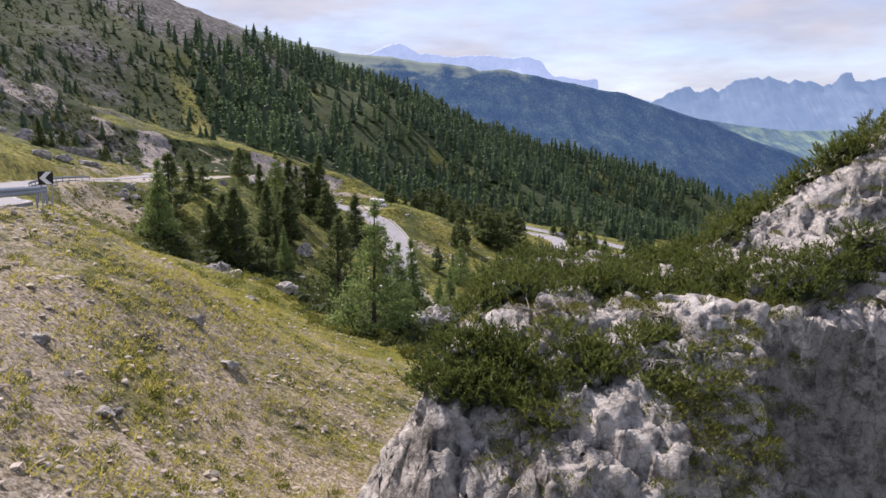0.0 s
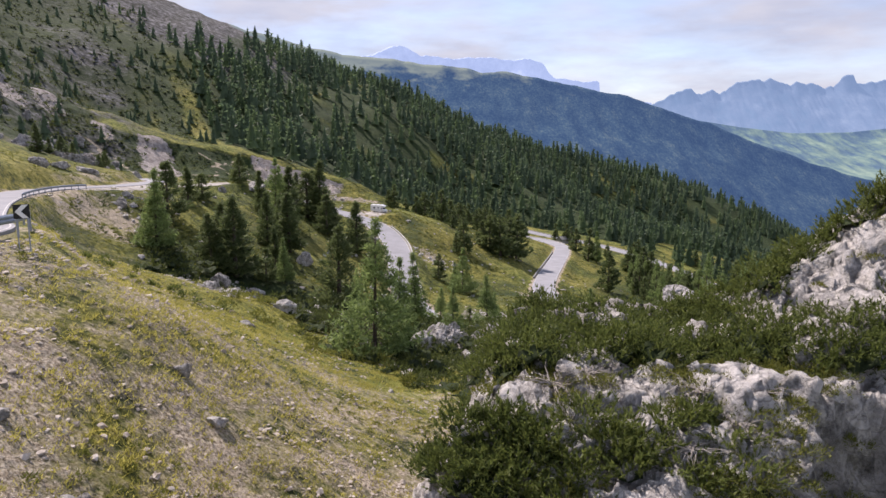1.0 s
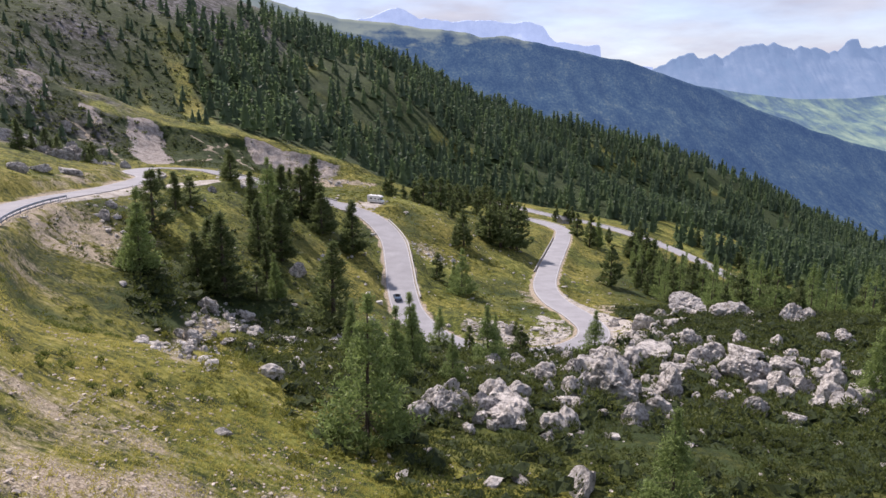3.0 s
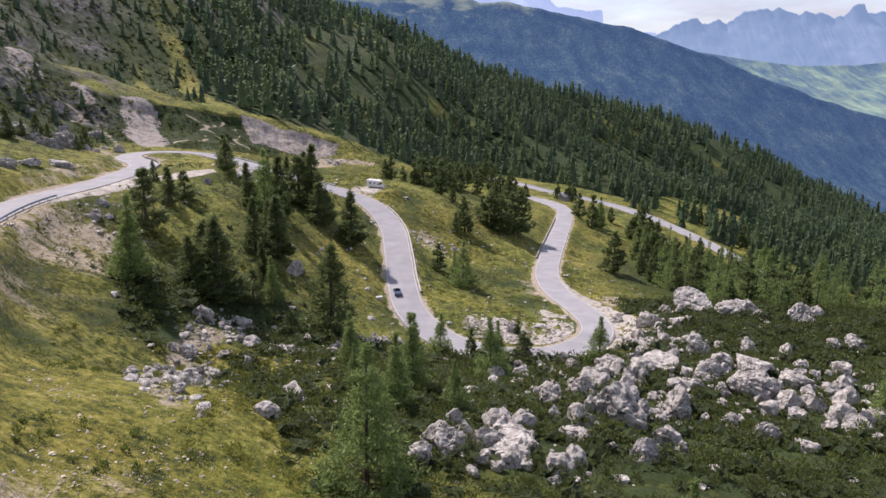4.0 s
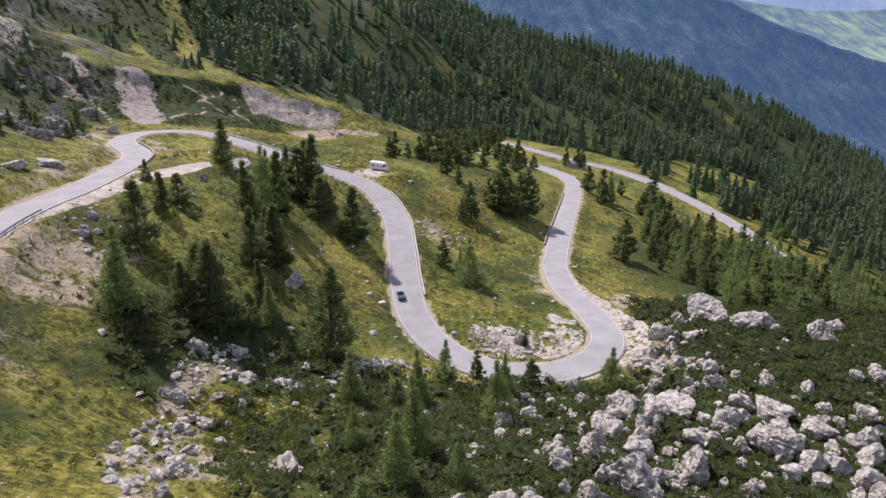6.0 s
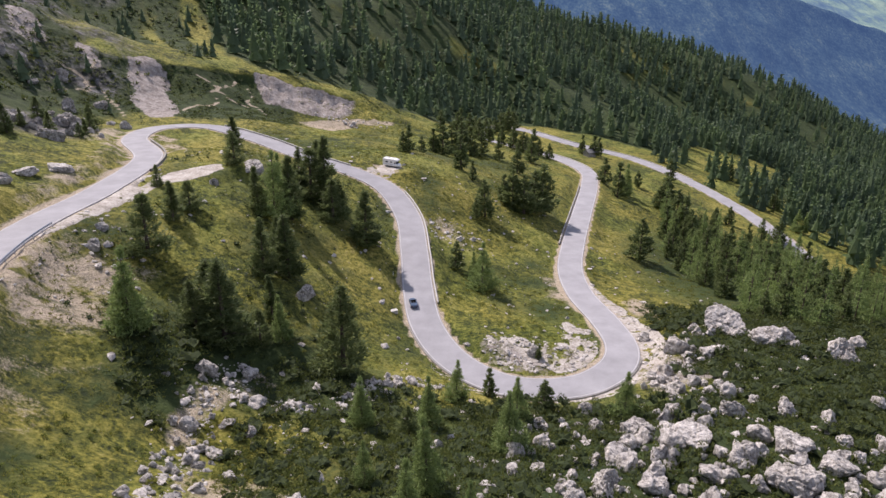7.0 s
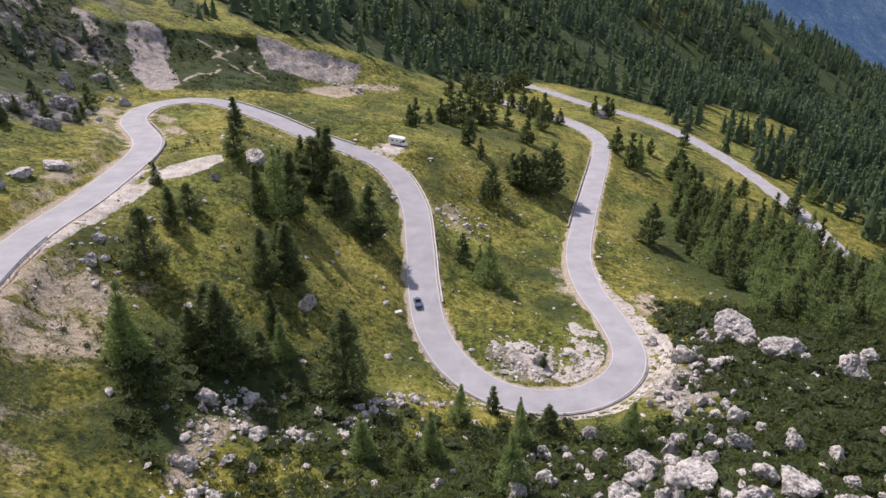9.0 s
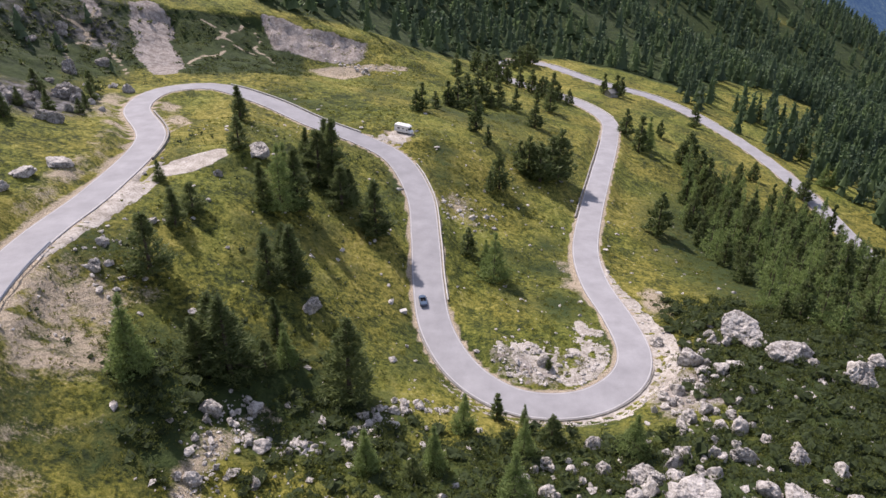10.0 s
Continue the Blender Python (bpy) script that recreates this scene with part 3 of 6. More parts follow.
    rock = np.maximum(rock, smooth(-115, -150, x) * smooth(195, 230, y) * smooth(400, 330, y + 0.6 * (x + 140)) * (0.5 + 0.6 * ripple(x, y, 20, 50)))
    rock = np.maximum(rock, blot(x, y, -119, 219, 22, 26) * 0.8)
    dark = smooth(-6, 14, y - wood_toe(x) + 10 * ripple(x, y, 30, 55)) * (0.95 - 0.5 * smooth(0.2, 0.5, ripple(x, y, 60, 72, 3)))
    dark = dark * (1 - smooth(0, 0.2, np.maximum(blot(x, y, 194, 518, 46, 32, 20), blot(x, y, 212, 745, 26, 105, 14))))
    # Ribs darkened for their brush and for the shadow strips beside the grass.
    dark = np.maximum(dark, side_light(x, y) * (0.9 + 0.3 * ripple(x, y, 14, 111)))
    dark = np.maximum(dark, smooth(-150, -185, x + 0.1 * (y - 400)) * smooth(380, 430, y) * smooth(900, 700, y) * (0.62 + 0.6 * ripple(0.88 * x + 0.47 * y, 0.3 * (0.88 * y - 0.47 * x), 30, 130)) * (1 - talus))
    dark = np.maximum(dark, smooth(150, 230, x) * smooth(60, 140, x + 0.2 * y) * 0.8 * smooth(560, 440, y))
    wild = smooth(-168, -205, x + 0.15 * (y - 400)) * smooth(230, 270, y) * smooth(640, 540, y)
    rock = np.maximum(rock, wild * (0.28 + 0.6 * ripple(x, y, 34, 57)))
    dark = np.maximum(dark, wild * (0.92 + 0.5 * ripple(x, y, 30, 58)))
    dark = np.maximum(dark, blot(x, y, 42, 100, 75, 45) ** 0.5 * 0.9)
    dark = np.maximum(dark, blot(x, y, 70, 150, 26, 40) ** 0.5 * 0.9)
    # Brush and tree shade round the pines, both darkened into the ground.
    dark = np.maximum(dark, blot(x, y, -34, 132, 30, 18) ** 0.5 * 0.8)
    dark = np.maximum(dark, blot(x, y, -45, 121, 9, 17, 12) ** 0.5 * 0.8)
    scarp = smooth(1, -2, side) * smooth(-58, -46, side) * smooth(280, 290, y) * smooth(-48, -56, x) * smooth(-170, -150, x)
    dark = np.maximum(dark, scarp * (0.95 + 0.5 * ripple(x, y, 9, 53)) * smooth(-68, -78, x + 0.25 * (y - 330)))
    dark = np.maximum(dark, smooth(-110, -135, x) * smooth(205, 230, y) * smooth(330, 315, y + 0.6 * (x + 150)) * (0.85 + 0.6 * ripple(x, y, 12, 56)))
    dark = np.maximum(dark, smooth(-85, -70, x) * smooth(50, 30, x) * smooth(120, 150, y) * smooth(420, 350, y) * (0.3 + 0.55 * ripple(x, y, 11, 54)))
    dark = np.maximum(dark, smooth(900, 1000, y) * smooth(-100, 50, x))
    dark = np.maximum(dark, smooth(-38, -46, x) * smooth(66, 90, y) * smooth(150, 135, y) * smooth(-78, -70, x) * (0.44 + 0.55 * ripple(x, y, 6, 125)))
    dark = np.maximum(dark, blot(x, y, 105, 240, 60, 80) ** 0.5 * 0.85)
    return np.stack([grit, rock, dark, scree], -1)


gx = steps(-2600, 4600, 1.6, 1.055, -152, 106)
gy = steps(-500, 4700, 1.6, 1.045, 6, 386)
mx, my = np.meshgrid(gx, gy)
mz = ground_height(mx, my)
outer = np.clip(smooth(700, 1500, np.abs(mx)) + smooth(1300, 1900, my) + smooth(100, 400, -my), 0, 1)
mz = mz + (np.where(mx < -300, 120.0, -340.0) - mz) * outer
k = len(gx)
ii, jj = np.meshgrid(np.arange(len(gy) - 1), np.arange(k - 1), indexing="ij")
q = ii * k + jj
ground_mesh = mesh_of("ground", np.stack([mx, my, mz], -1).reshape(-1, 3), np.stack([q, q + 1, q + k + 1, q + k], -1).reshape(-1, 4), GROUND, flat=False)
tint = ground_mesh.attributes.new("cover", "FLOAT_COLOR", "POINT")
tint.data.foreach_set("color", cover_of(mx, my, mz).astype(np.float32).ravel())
tagged(new("ground", ground_mesh), "dry alpine grassland with gravel and bare rock", "ground", kind="structure")

# ---- road ----
road = new("road", ribbon(LINE, [(-ROAD_HALF, -0.3), (-ROAD_HALF, 0.05), (0, 0.1), (ROAD_HALF, 0.05), (ROAD_HALF, -0.3)], ASPHALT, "road"))
tagged(road, "sunlit pale grey asphalt mountain road with hairpin bends", "road", kind="structure")




# ---- loose gravel: lay-bys and verges ----
def gravel_sheet(name, mask, box, label, cell=0.35, lift=0.05):
    """A thin sheet of gravel over the ground wherever mask is above one half."""
    ax, ay = np.arange(box[0], box[1], cell), np.arange(box[2], box[3], cell)
    px, py = np.meshgrid(ax, ay)
    on = mask(px, py) > 0.5
    z = ground_height(px, py) + np.where(on, lift, -0.08)
    k = len(ax)
    i, j = np.meshgrid(np.arange(len(ay) - 1), np.arange(k - 1), indexing="ij")
    q = (i * k + j).ravel()
    faces = np.stack([q, q + 1, q + k + 1, q + k], -1)
    faces = faces[on.ravel()[faces].any(1)]
    used, back_to = np.unique(faces, return_inverse=True)
    v = np.stack([px, py, z], -1).reshape(-1, 3)[used]
    return tagged(new(name, mesh_of(name, v, back_to.reshape(-1, 4), GRAVEL, flat=False)), label, "gravel", kind="structure")


def layby(x, y):
    """Widening shoulder between the road and the knoll, with a blunt northern end."""
    far = np.interp(y, [140, 148, 160, 174, 186, 189, 194, 200, 204], [-74.5, -72.8, -71.2, -70.0, -70.0, -65.5, -62.0, -60.5, -62.5])
    near = np.interp(y, [140, 185, 193, 197, 204], [-78, -78, -74, -71, -64])
    edge = np.minimum(far - x, x - near) + 0.7 * ripple(x, y, 4, 141, 3)
    return 0.5 + 0.5 * np.clip(np.minimum(edge, np.minimum(y - 141, 204 - y)), -1, 1) * (road_gap(x, y)[0] > 3.9)


def bend_verge(x, y):
    """Broad pale gravel outside the lower bend."""
    gap, _ = road_gap(x, y)
    width = np.interp(y, [140, 150, 160, 172, 186, 200, 215], [7.0, 7.5, 9.0, 9.5, 7.5, 6.0, 4.6]) * smooth(-12, 4, x) + 5.6 * smooth(4, -12, x)
    outside = np.maximum((x > 31.5) * (y > 148), (y < 152) * (x > -12))
    return outside * (gap > 3.9) * smooth(1.0, -0.4, gap - width + 1.9 * ripple(x, y, 4, 142, 4)) * smooth(222, 210, y)


def van_pad(x, y):
    return np.maximum(blot(x, y, -25.0, 260.0, 4.2, 4.5) ** 0.3, blot(x, y, -27.5, 253.5, 5, 6) ** 0.3) * (road_gap(x, y)[0] > 3.9) * (0.9 + 0.5 * ripple(x, y, 3, 143))


def bend_heart(x, y):
    """Broken gravel on the inside of the lower bend."""
    gap, _ = road_gap(x, y)
    patch = np.maximum(blot(x, y, 18, 162, 17, 9), 0.8 * blot(x, y, 27, 172, 6, 12))
    return (gap > 5.2) * (patch ** 0.5 * (0.6 + 1.1 * ripple(x, y, 3.2, 146, 4)))


gravel_sheet("gravel_patch", bend_heart, (-2, 36, 150, 190), "broken pale gravel and soil inside the road bend")
gravel_sheet("gravel_layby", layby, (-80, -58, 138, 206), "pale gravel lay-by beside the hairpin road")
gravel_sheet("gravel_verge", bend_verge, (-14, 52, 136, 224), "pale gravel verge outside the road bend")
gravel_sheet("gravel_layby", van_pad, (-36, -12, 244, 268), "small pale gravel lay-by under the camper van")

# ---- distance: hazy ridges far behind, haze emitted by their materials ----
def range_of(name, crest, depth, fall, rough, mat, label, seed, back=0.6, ribs=0.5, jag=0.0):
    """A mountain range: a crest line (x, z) at y = depth, with flanks that fall away towards the valley."""
    c = np.array(crest, float)
    xs = np.linspace(c[0, 0], c[-1, 0], 300)
    top = np.interp(xs, c[:, 0], c[:, 1])
    top = top + jag * ripple(xs, xs * 0 + seed, 60, seed + 40, 5)
    us = np.concatenate([np.linspace(-back, 0, 5)[:-1], np.linspace(0, 1, 36) ** 1.3])
    gxx, guu = np.meshgrid(xs, us)
    y = depth - guu * fall[0]
    even = np.convolve(np.pad(top, 16, mode="edge"), np.ones(33) / 33, mode="valid")
    k = np.clip(guu * 7, 0, 1)
    z = top[None] * (1 - k) + even[None] * k - np.abs(guu) ** 0.8 * fall[1]
    wob = ripple(gxx, y * 1.3, rough * 4, seed, 6)
    z = z + rough * 0.35 * wob * (0.12 + np.clip(np.abs(guu) * 5, 0, 1)) - rough * ribs * np.abs(ripple(gxx * 1.6, y * 0.35, rough * 3, seed + 9, 4)) * np.clip(guu * 8, 0, 1)
    n = len(xs)
    i, j = np.meshgrid(np.arange(len(us) - 1), np.arange(n - 1), indexing="ij")
    a = i * n + j
    me = mesh_of(name, np.stack([gxx, y, z], -1).reshape(-1, 3), np.stack([a, a + n, a + n + 1, a + 1], -1).reshape(-1, 4), mat, flat=False)
    return tagged(new(name, me), label, "mountains", kind="structure")


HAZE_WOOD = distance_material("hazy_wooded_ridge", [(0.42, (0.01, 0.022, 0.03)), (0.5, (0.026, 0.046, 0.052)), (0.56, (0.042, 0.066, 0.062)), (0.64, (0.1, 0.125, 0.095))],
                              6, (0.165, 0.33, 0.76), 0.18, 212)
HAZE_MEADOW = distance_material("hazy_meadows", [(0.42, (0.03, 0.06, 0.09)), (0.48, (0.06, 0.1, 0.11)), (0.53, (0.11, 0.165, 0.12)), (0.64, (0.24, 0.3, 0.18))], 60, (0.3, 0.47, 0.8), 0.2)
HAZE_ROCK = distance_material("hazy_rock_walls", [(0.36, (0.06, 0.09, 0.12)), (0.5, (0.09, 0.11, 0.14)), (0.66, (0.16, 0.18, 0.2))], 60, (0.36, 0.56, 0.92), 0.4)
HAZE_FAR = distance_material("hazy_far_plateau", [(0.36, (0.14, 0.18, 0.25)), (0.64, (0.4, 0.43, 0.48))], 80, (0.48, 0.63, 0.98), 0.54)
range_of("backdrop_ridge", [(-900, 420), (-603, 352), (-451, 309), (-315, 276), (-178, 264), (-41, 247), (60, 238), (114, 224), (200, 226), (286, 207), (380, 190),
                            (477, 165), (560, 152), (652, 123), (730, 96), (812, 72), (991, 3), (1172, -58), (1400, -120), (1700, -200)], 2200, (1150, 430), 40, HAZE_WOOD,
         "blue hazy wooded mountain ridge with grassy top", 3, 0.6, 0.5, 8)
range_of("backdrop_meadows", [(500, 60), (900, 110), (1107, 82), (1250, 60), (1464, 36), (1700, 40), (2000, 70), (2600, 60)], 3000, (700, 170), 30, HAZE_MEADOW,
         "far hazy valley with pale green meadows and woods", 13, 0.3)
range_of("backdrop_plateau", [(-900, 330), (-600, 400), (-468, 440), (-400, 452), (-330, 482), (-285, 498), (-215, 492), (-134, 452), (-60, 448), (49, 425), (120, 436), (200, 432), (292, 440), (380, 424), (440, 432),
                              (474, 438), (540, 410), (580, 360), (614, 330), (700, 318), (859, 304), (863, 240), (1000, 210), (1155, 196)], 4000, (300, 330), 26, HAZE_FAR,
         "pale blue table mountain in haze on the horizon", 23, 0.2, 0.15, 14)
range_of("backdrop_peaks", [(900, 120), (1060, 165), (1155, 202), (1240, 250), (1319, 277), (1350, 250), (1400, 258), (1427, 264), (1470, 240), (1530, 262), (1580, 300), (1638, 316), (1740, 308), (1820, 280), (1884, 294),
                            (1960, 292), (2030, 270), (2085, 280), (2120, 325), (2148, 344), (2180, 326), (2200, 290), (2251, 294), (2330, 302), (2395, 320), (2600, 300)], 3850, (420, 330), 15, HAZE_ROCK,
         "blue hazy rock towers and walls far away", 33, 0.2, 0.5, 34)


# ---- trees ----
rng = np.random.default_rng(7)


def blades(base, way, length, width, r):
    """One thin pointed leaf triangle for each base point, along way."""
    way = way / (np.linalg.norm(way, axis=1)[:, None] + 1e-9)
    side = np.cross(way, r.normal(size=way.shape))
    side /= np.linalg.norm(side, axis=1)[:, None] + 1e-9
    side *= np.broadcast_to(width, len(base))[:, None] * 0.5
    tip = base + way * np.broadcast_to(length, len(base))[:, None]
    v = np.stack([base - side, base + side, tip], 1).reshape(-1, 3)
    return v, np.arange(len(v)).reshape(-1, 3)


def pine_limbs(h, r, count, r_):
    """Start, reach and droop of each limb of a stone pine: dense, blunt, with a narrow top."""
    u = r_.random(count) ** 1.15
    az = np.arange(count) * 2.4 + r_.normal(size=count) * 0.5
    reach = 1.12 * r * (1.03 - u) ** 0.88 * r_.uniform(0.6, 1.15, count) * np.minimum(1, 0.7 + u * 4)
    return u, az, reach


def pine_crown(h, limbs, tufts, n, size, r_, full=1.0):
    """Tufts of needles along upturned limbs."""
    u, az, reach = limbs
    s = 0.25 + 0.75 * r_.random((len(u), tufts)) ** 0.6
    fan = az[:, None] + r_.normal(size=s.shape) * 0.28
    c = np.stack([np.cos(fan) * reach[:, None] * s, np.sin(fan) * reach[:, None] * s,
                  h * (0.05 + 0.9 * u)[:, None] + reach[:, None] * (0.34 * s ** 2 - 0.1) + r_.normal(size=s.shape) * 0.1], -1).reshape(-1, 3)
    a = np.repeat(fan.ravel(), n) + r_.normal(size=fan.size * n) * 0.9
    c = np.repeat(c, n, 0) + r_.normal(size=(len(c) * n, 3)) * 0.14
    way = np.stack([np.cos(a), np.sin(a), 0.7 + 0.55 * r_.normal(size=len(a))], 1)
    small = np.repeat(1.1 - 0.5 * u, tufts * n)
    return blades(c, way, small * size * r_.uniform(0.7, 1.3, len(a)), small * full * size * r_.uniform(0.2, 0.36, len(a)), r_)


def larch_limbs(h, r, count, r_):
    """Start, reach and droop of each limb of a larch."""
    u = np.sort(r_.random(count)) ** 1.5
    az = np.arange(count) * 2.4 + r_.normal(size=count) * 0.4
    reach = 1.25 * r * (1.03 - u) ** 1.2 * r_.uniform(0.65, 1.1, count) * np.minimum(1, 0.75 + u * 4)
    return u, az, reach


def larch_crown(h, limbs, tufts, n, size, r_):
    u, az, reach = limbs
    s = r_.random((len(u), tufts)) ** 0.4
    fan = 0.26 * reach[:, None] * s * r_.normal(size=s.shape)
    x = np.cos(az)[:, None] * reach[:, None] * s - np.sin(az)[:, None] * fan
    y = np.sin(az)[:, None] * reach[:, None] * s + np.cos(az)[:, None] * fan
    z = h * (0.1 + 0.88 * u)[:, None] - 0.16 * reach[:, None] * np.sin(s * 2.6) + 0.12 * reach[:, None] * s ** 3
    c = np.stack([x, y, z], -1).reshape(-1, 3)
    c = np.repeat(c, n, 0) + r_.normal(size=(len(c) * n, 3)) * np.array([0.17, 0.17, 0.12])
    way = r_.normal(size=c.shape) + np.array([0, 0, 0.25])
    small = np.repeat(1.12 - 0.62 * u, tufts * n)
    return blades(c, way, small * size * r_.uniform(0.65, 1.3, len(c)), small * size * r_.uniform(0.25, 0.45, len(c)), r_)


def trunk_of(h, wide, limbs, r_, bare=1.0):
    lean = r_.normal(size=2) * 0.012 * h
    zs = np.linspace(-0.5, h * 0.97, 9)
    f = zs / h
    pts = np.stack([lean[0] * f ** 2, lean[1] * f ** 2, zs], 1)
    stem = swept(pts, wide * (1.08 - f) * 0.5 + 0.01, 7)
    pieces = []
    u, az, reach = limbs
    for a, b, c in zip(u, az, reach):
        s = np.array([0, 0.4, 0.75, 1.0]) * bare
        z = h * (0.1 + 0.88 * a) - 0.16 * c * np.sin(s * 2.6) + 0.12 * c * s ** 3
        pieces.append(swept(np.stack([np.cos(b) * c * s, np.sin(b) * c * s, z], 1), 0.008 + 0.03 * (1 - a) * (1.05 - s), 3))
    return stem, joined(pieces)


def crown_mesh(leaves, limbs, leaf_mat):
    """Needles and the limbs that carry them, as one crown."""
    (v, f), (lv, lf) = leaves, limbs
    lf = np.vstack([lf[:, [0, 1, 2]], lf[:, [0, 2, 3]]])
    me = mesh_of("crown", np.vstack([v, lv]), np.vstack([f, lf + len(v)]), leaf_mat)
    me.materials.append(BARK)
    me.polygons.foreach_set("material_index", (np.arange(len(f) + len(lf)) >= len(f)).astype(np.int32))
    return me


def pine_tree(label, seed, h=10.0, r=2.0, count=110, tufts=8, n=5, size=0.52):
    r_ = np.random.default_rng(seed)
    tree = holder("stone_pine", Matrix(), label, "pine tree", "stone pines by the road")
    limbs = pine_limbs(h, r, count, r_)
    leaves = pine_crown(h, limbs, tufts, n, size, r_, 1.1 if count > 80 else 1.7)
    some = tuple(q_[::8 if count > 80 else 14] for q_ in limbs)
    (v, f), boughs = trunk_of(h, 0.42, some, r_, 0.9)
    part("crown", crown_mesh(leaves, boughs, PINE), PINE, tree, "dark green needles")
    part("trunk", mesh_of("trunk", v, f, BARK, flat=False), BARK, tree, "grey-brown bark")
    return tree


def larch_tree(label, seed, h=10.0, r=2.6, count=105, tufts=12, n=5, size=0.42):
    r_ = np.random.default_rng(seed)
    tree = holder("larch", Matrix(), label, "larch tree", "larches in the hollow")
    limbs = larch_limbs(h, r, count, r_)
    leaves = larch_crown(h, limbs, tufts, n, size, r_)
    some = tuple(q_[::2 if n > 3 else 9] for q_ in limbs)
    (v, f), boughs = trunk_of(h, 0.3, some, r_)
    part("crown", crown_mesh(leaves, boughs, LARCH), LARCH, tree, "light green needles")
    part("trunk", mesh_of("trunk", v, f, BARK, flat=False), BARK, tree, "thin grey bark")
    return tree


def stand_tree(tree, x, y, h, base=10.0, slim=1.0, sink=0.15):
    s = h / base
    m = Matrix.LocRotScale((x, y, ground_at(x, y) - sink), Euler((rng.normal() * 0.025, rng.normal() * 0.025, rng.random() * 6.28)), (s * slim, s * slim, s))
    return m


NEAR_PINES = [pine_tree("dark green stone pine with a dense pointed crown", 11, r=1.9), pine_tree("broad dark stone pine with a lumpy crown", 12, r=2.5, count=125),
              pine_tree("slim dark stone pine on the grassy slope", 13, r=1.6, count=100), pine_tree("blunt dark stone pine with ragged outline", 14, r=2.2)]
NEAR_LARCHES = [larch_tree("light green feathery larch with drooping limbs", 21), larch_tree("slim light green larch with sparse crown", 22, r=2.1, count=95),
                larch_tree("broad pale green larch among dwarf pines", 23, r=3.0, count=100)]
FAR_PINES = [pine_tree("dark green stone pine on the lower slope", 31, r=2.0, count=60, tufts=5, n=5, size=0.7), pine_tree("slender dark stone pine at the forest edge", 32, r=1.7, count=56, tufts=5, n=4, size=0.78),
             pine_tree("bushy dark stone pine below the road", 33, r=2.5, count=66, tufts=5, n=5, size=0.75)]
FAR_LARCHES = [larch_tree("light green larch at the forest edge", 41, r=2.4, count=52, tufts=8, n=3, size=0.56), larch_tree("feathery larch below the road", 42, r=2.8, count=56, tufts=8, n=3, size=0.58),
               larch_tree("slim young larch in the wood", 43, r=2.0, count=48, tufts=8, n=3, size=0.54)]
PINES_KNOLL = [(-59, 205, 8.3), (-70, 239, 10.5), (-70, 183, 5.4), (-59, 151, 12.5), (-44, 133, 10.2), (-40, 134, 15.5), (-43, 137, 12.5), (-35, 137, 7.0), (-21, 138, 16.5),
               (-40, 159, 12.2), (-36, 163, 14.0), (-39, 167, 11.2), (-42, 192, 16), (-41, 211, 14.2), (-37, 211, 19.5), (-41, 220, 14), (-25, 198, 14.5), (-59, 173, 6.8),
               (-60, 166, 8.7), (-113, 199, 8), (-116, 210, 5), (-111, 214, 6.5), (-108, 226, 5), (-112, 236, 6), (-117, 246, 7), (-106, 219, 4.5), (-121, 226, 7), (-45, 214, 11), (-33, 209, 8.8), (-48, 186, 11), (-34, 203, 12)]
PINES_MEADOW = [(17, 264, 13.5), (21, 263, 14), (28, 274, 18), (25, 269, 15), (14, 266, 10), (7, 246, 12.5), (4, 243, 7), (3, 272, 7.3), (-1, 281, 13), (-2, 206, 7.5), (23, 324, 10.5),
                (32, 358, 13), (-21, 292, 10.5), (-17, 305, 7), (-23, 290, 8), (-12, 383, 11), (-9, 323, 13), (-5, 333, 14), (-1, 344, 14), (3, 350, 12), (8, 350, 11), (-13, 323, 10), (16, 344, 10.5)]
PINES_EAST = [(69, 334, 16), (86, 368, 8), (92, 336, 15), (88, 307, 17), (89, 302, 16), (58, 246, 14.5), (117, 342, 7), (123, 341, 9), (114, 409, 13), (88, 334, 10.5), (90, 296, 13), (144, 335, 11),
              (166, 393, 13.5), (166, 459, 11), (14, 133, 6.2), (-8, 118, 4.9), (5, 141, 6), (16, 160, 3.6), (72, 452, 12), (78, 447, 13), (82, 452, 11), (66, 350, 12), (24, 488, 13), (29, 495, 14), (33, 500, 12), (20, 482, 10), (26, 499, 11), (36, 389, 14), (39, 392, 9), (27, 372, 9), (44, 386, 8), (8, 404, 12), (14, 409, 13), (20, 404, 11), (26, 399, 12), (31, 396, 10), (12, 420, 12), (3, 412, 13), (-4, 418, 11), (6, 432, 12), (-2, 440, 13), (34, 404, 9)]
LARCHES = [(-51, 125, 14.2), (-32, 140, 9), (-45, 188, 15.5), (-45, 195, 13), (5, 197, 12.5), (3, 203, 7.5), (74, 339, 15), (92, 285, 14), (162, 356, 11), (165, 355, 10), (-1, 134, 7.8), (10, 140, 4.8),
           (27, 130, 9.2), (-5, 121, 8.8), (-15, 119, 8.8), (7, 115, 10), (-7, 68.5, 13.2), (-4, 99, 10.5), (-6, 90, 9.5), (17, 58, 8.6), (58, 98, 13), (9, 128, 8), (1, 92, 6), (-53, 127, 8.5), (-12, 101, 6)]
for where, kinds in ((PINES_KNOLL, NEAR_PINES), (PINES_MEADOW, FAR_PINES), (PINES_EAST, FAR_PINES)):
    for x, y, h in where:
        copy_thing(kinds[int(rng.integers(len(kinds)))], stand_tree(None, x, y, h * 1.03, slim=1.15 + 0.45 * rng.random() if h > 6 else 1.35))
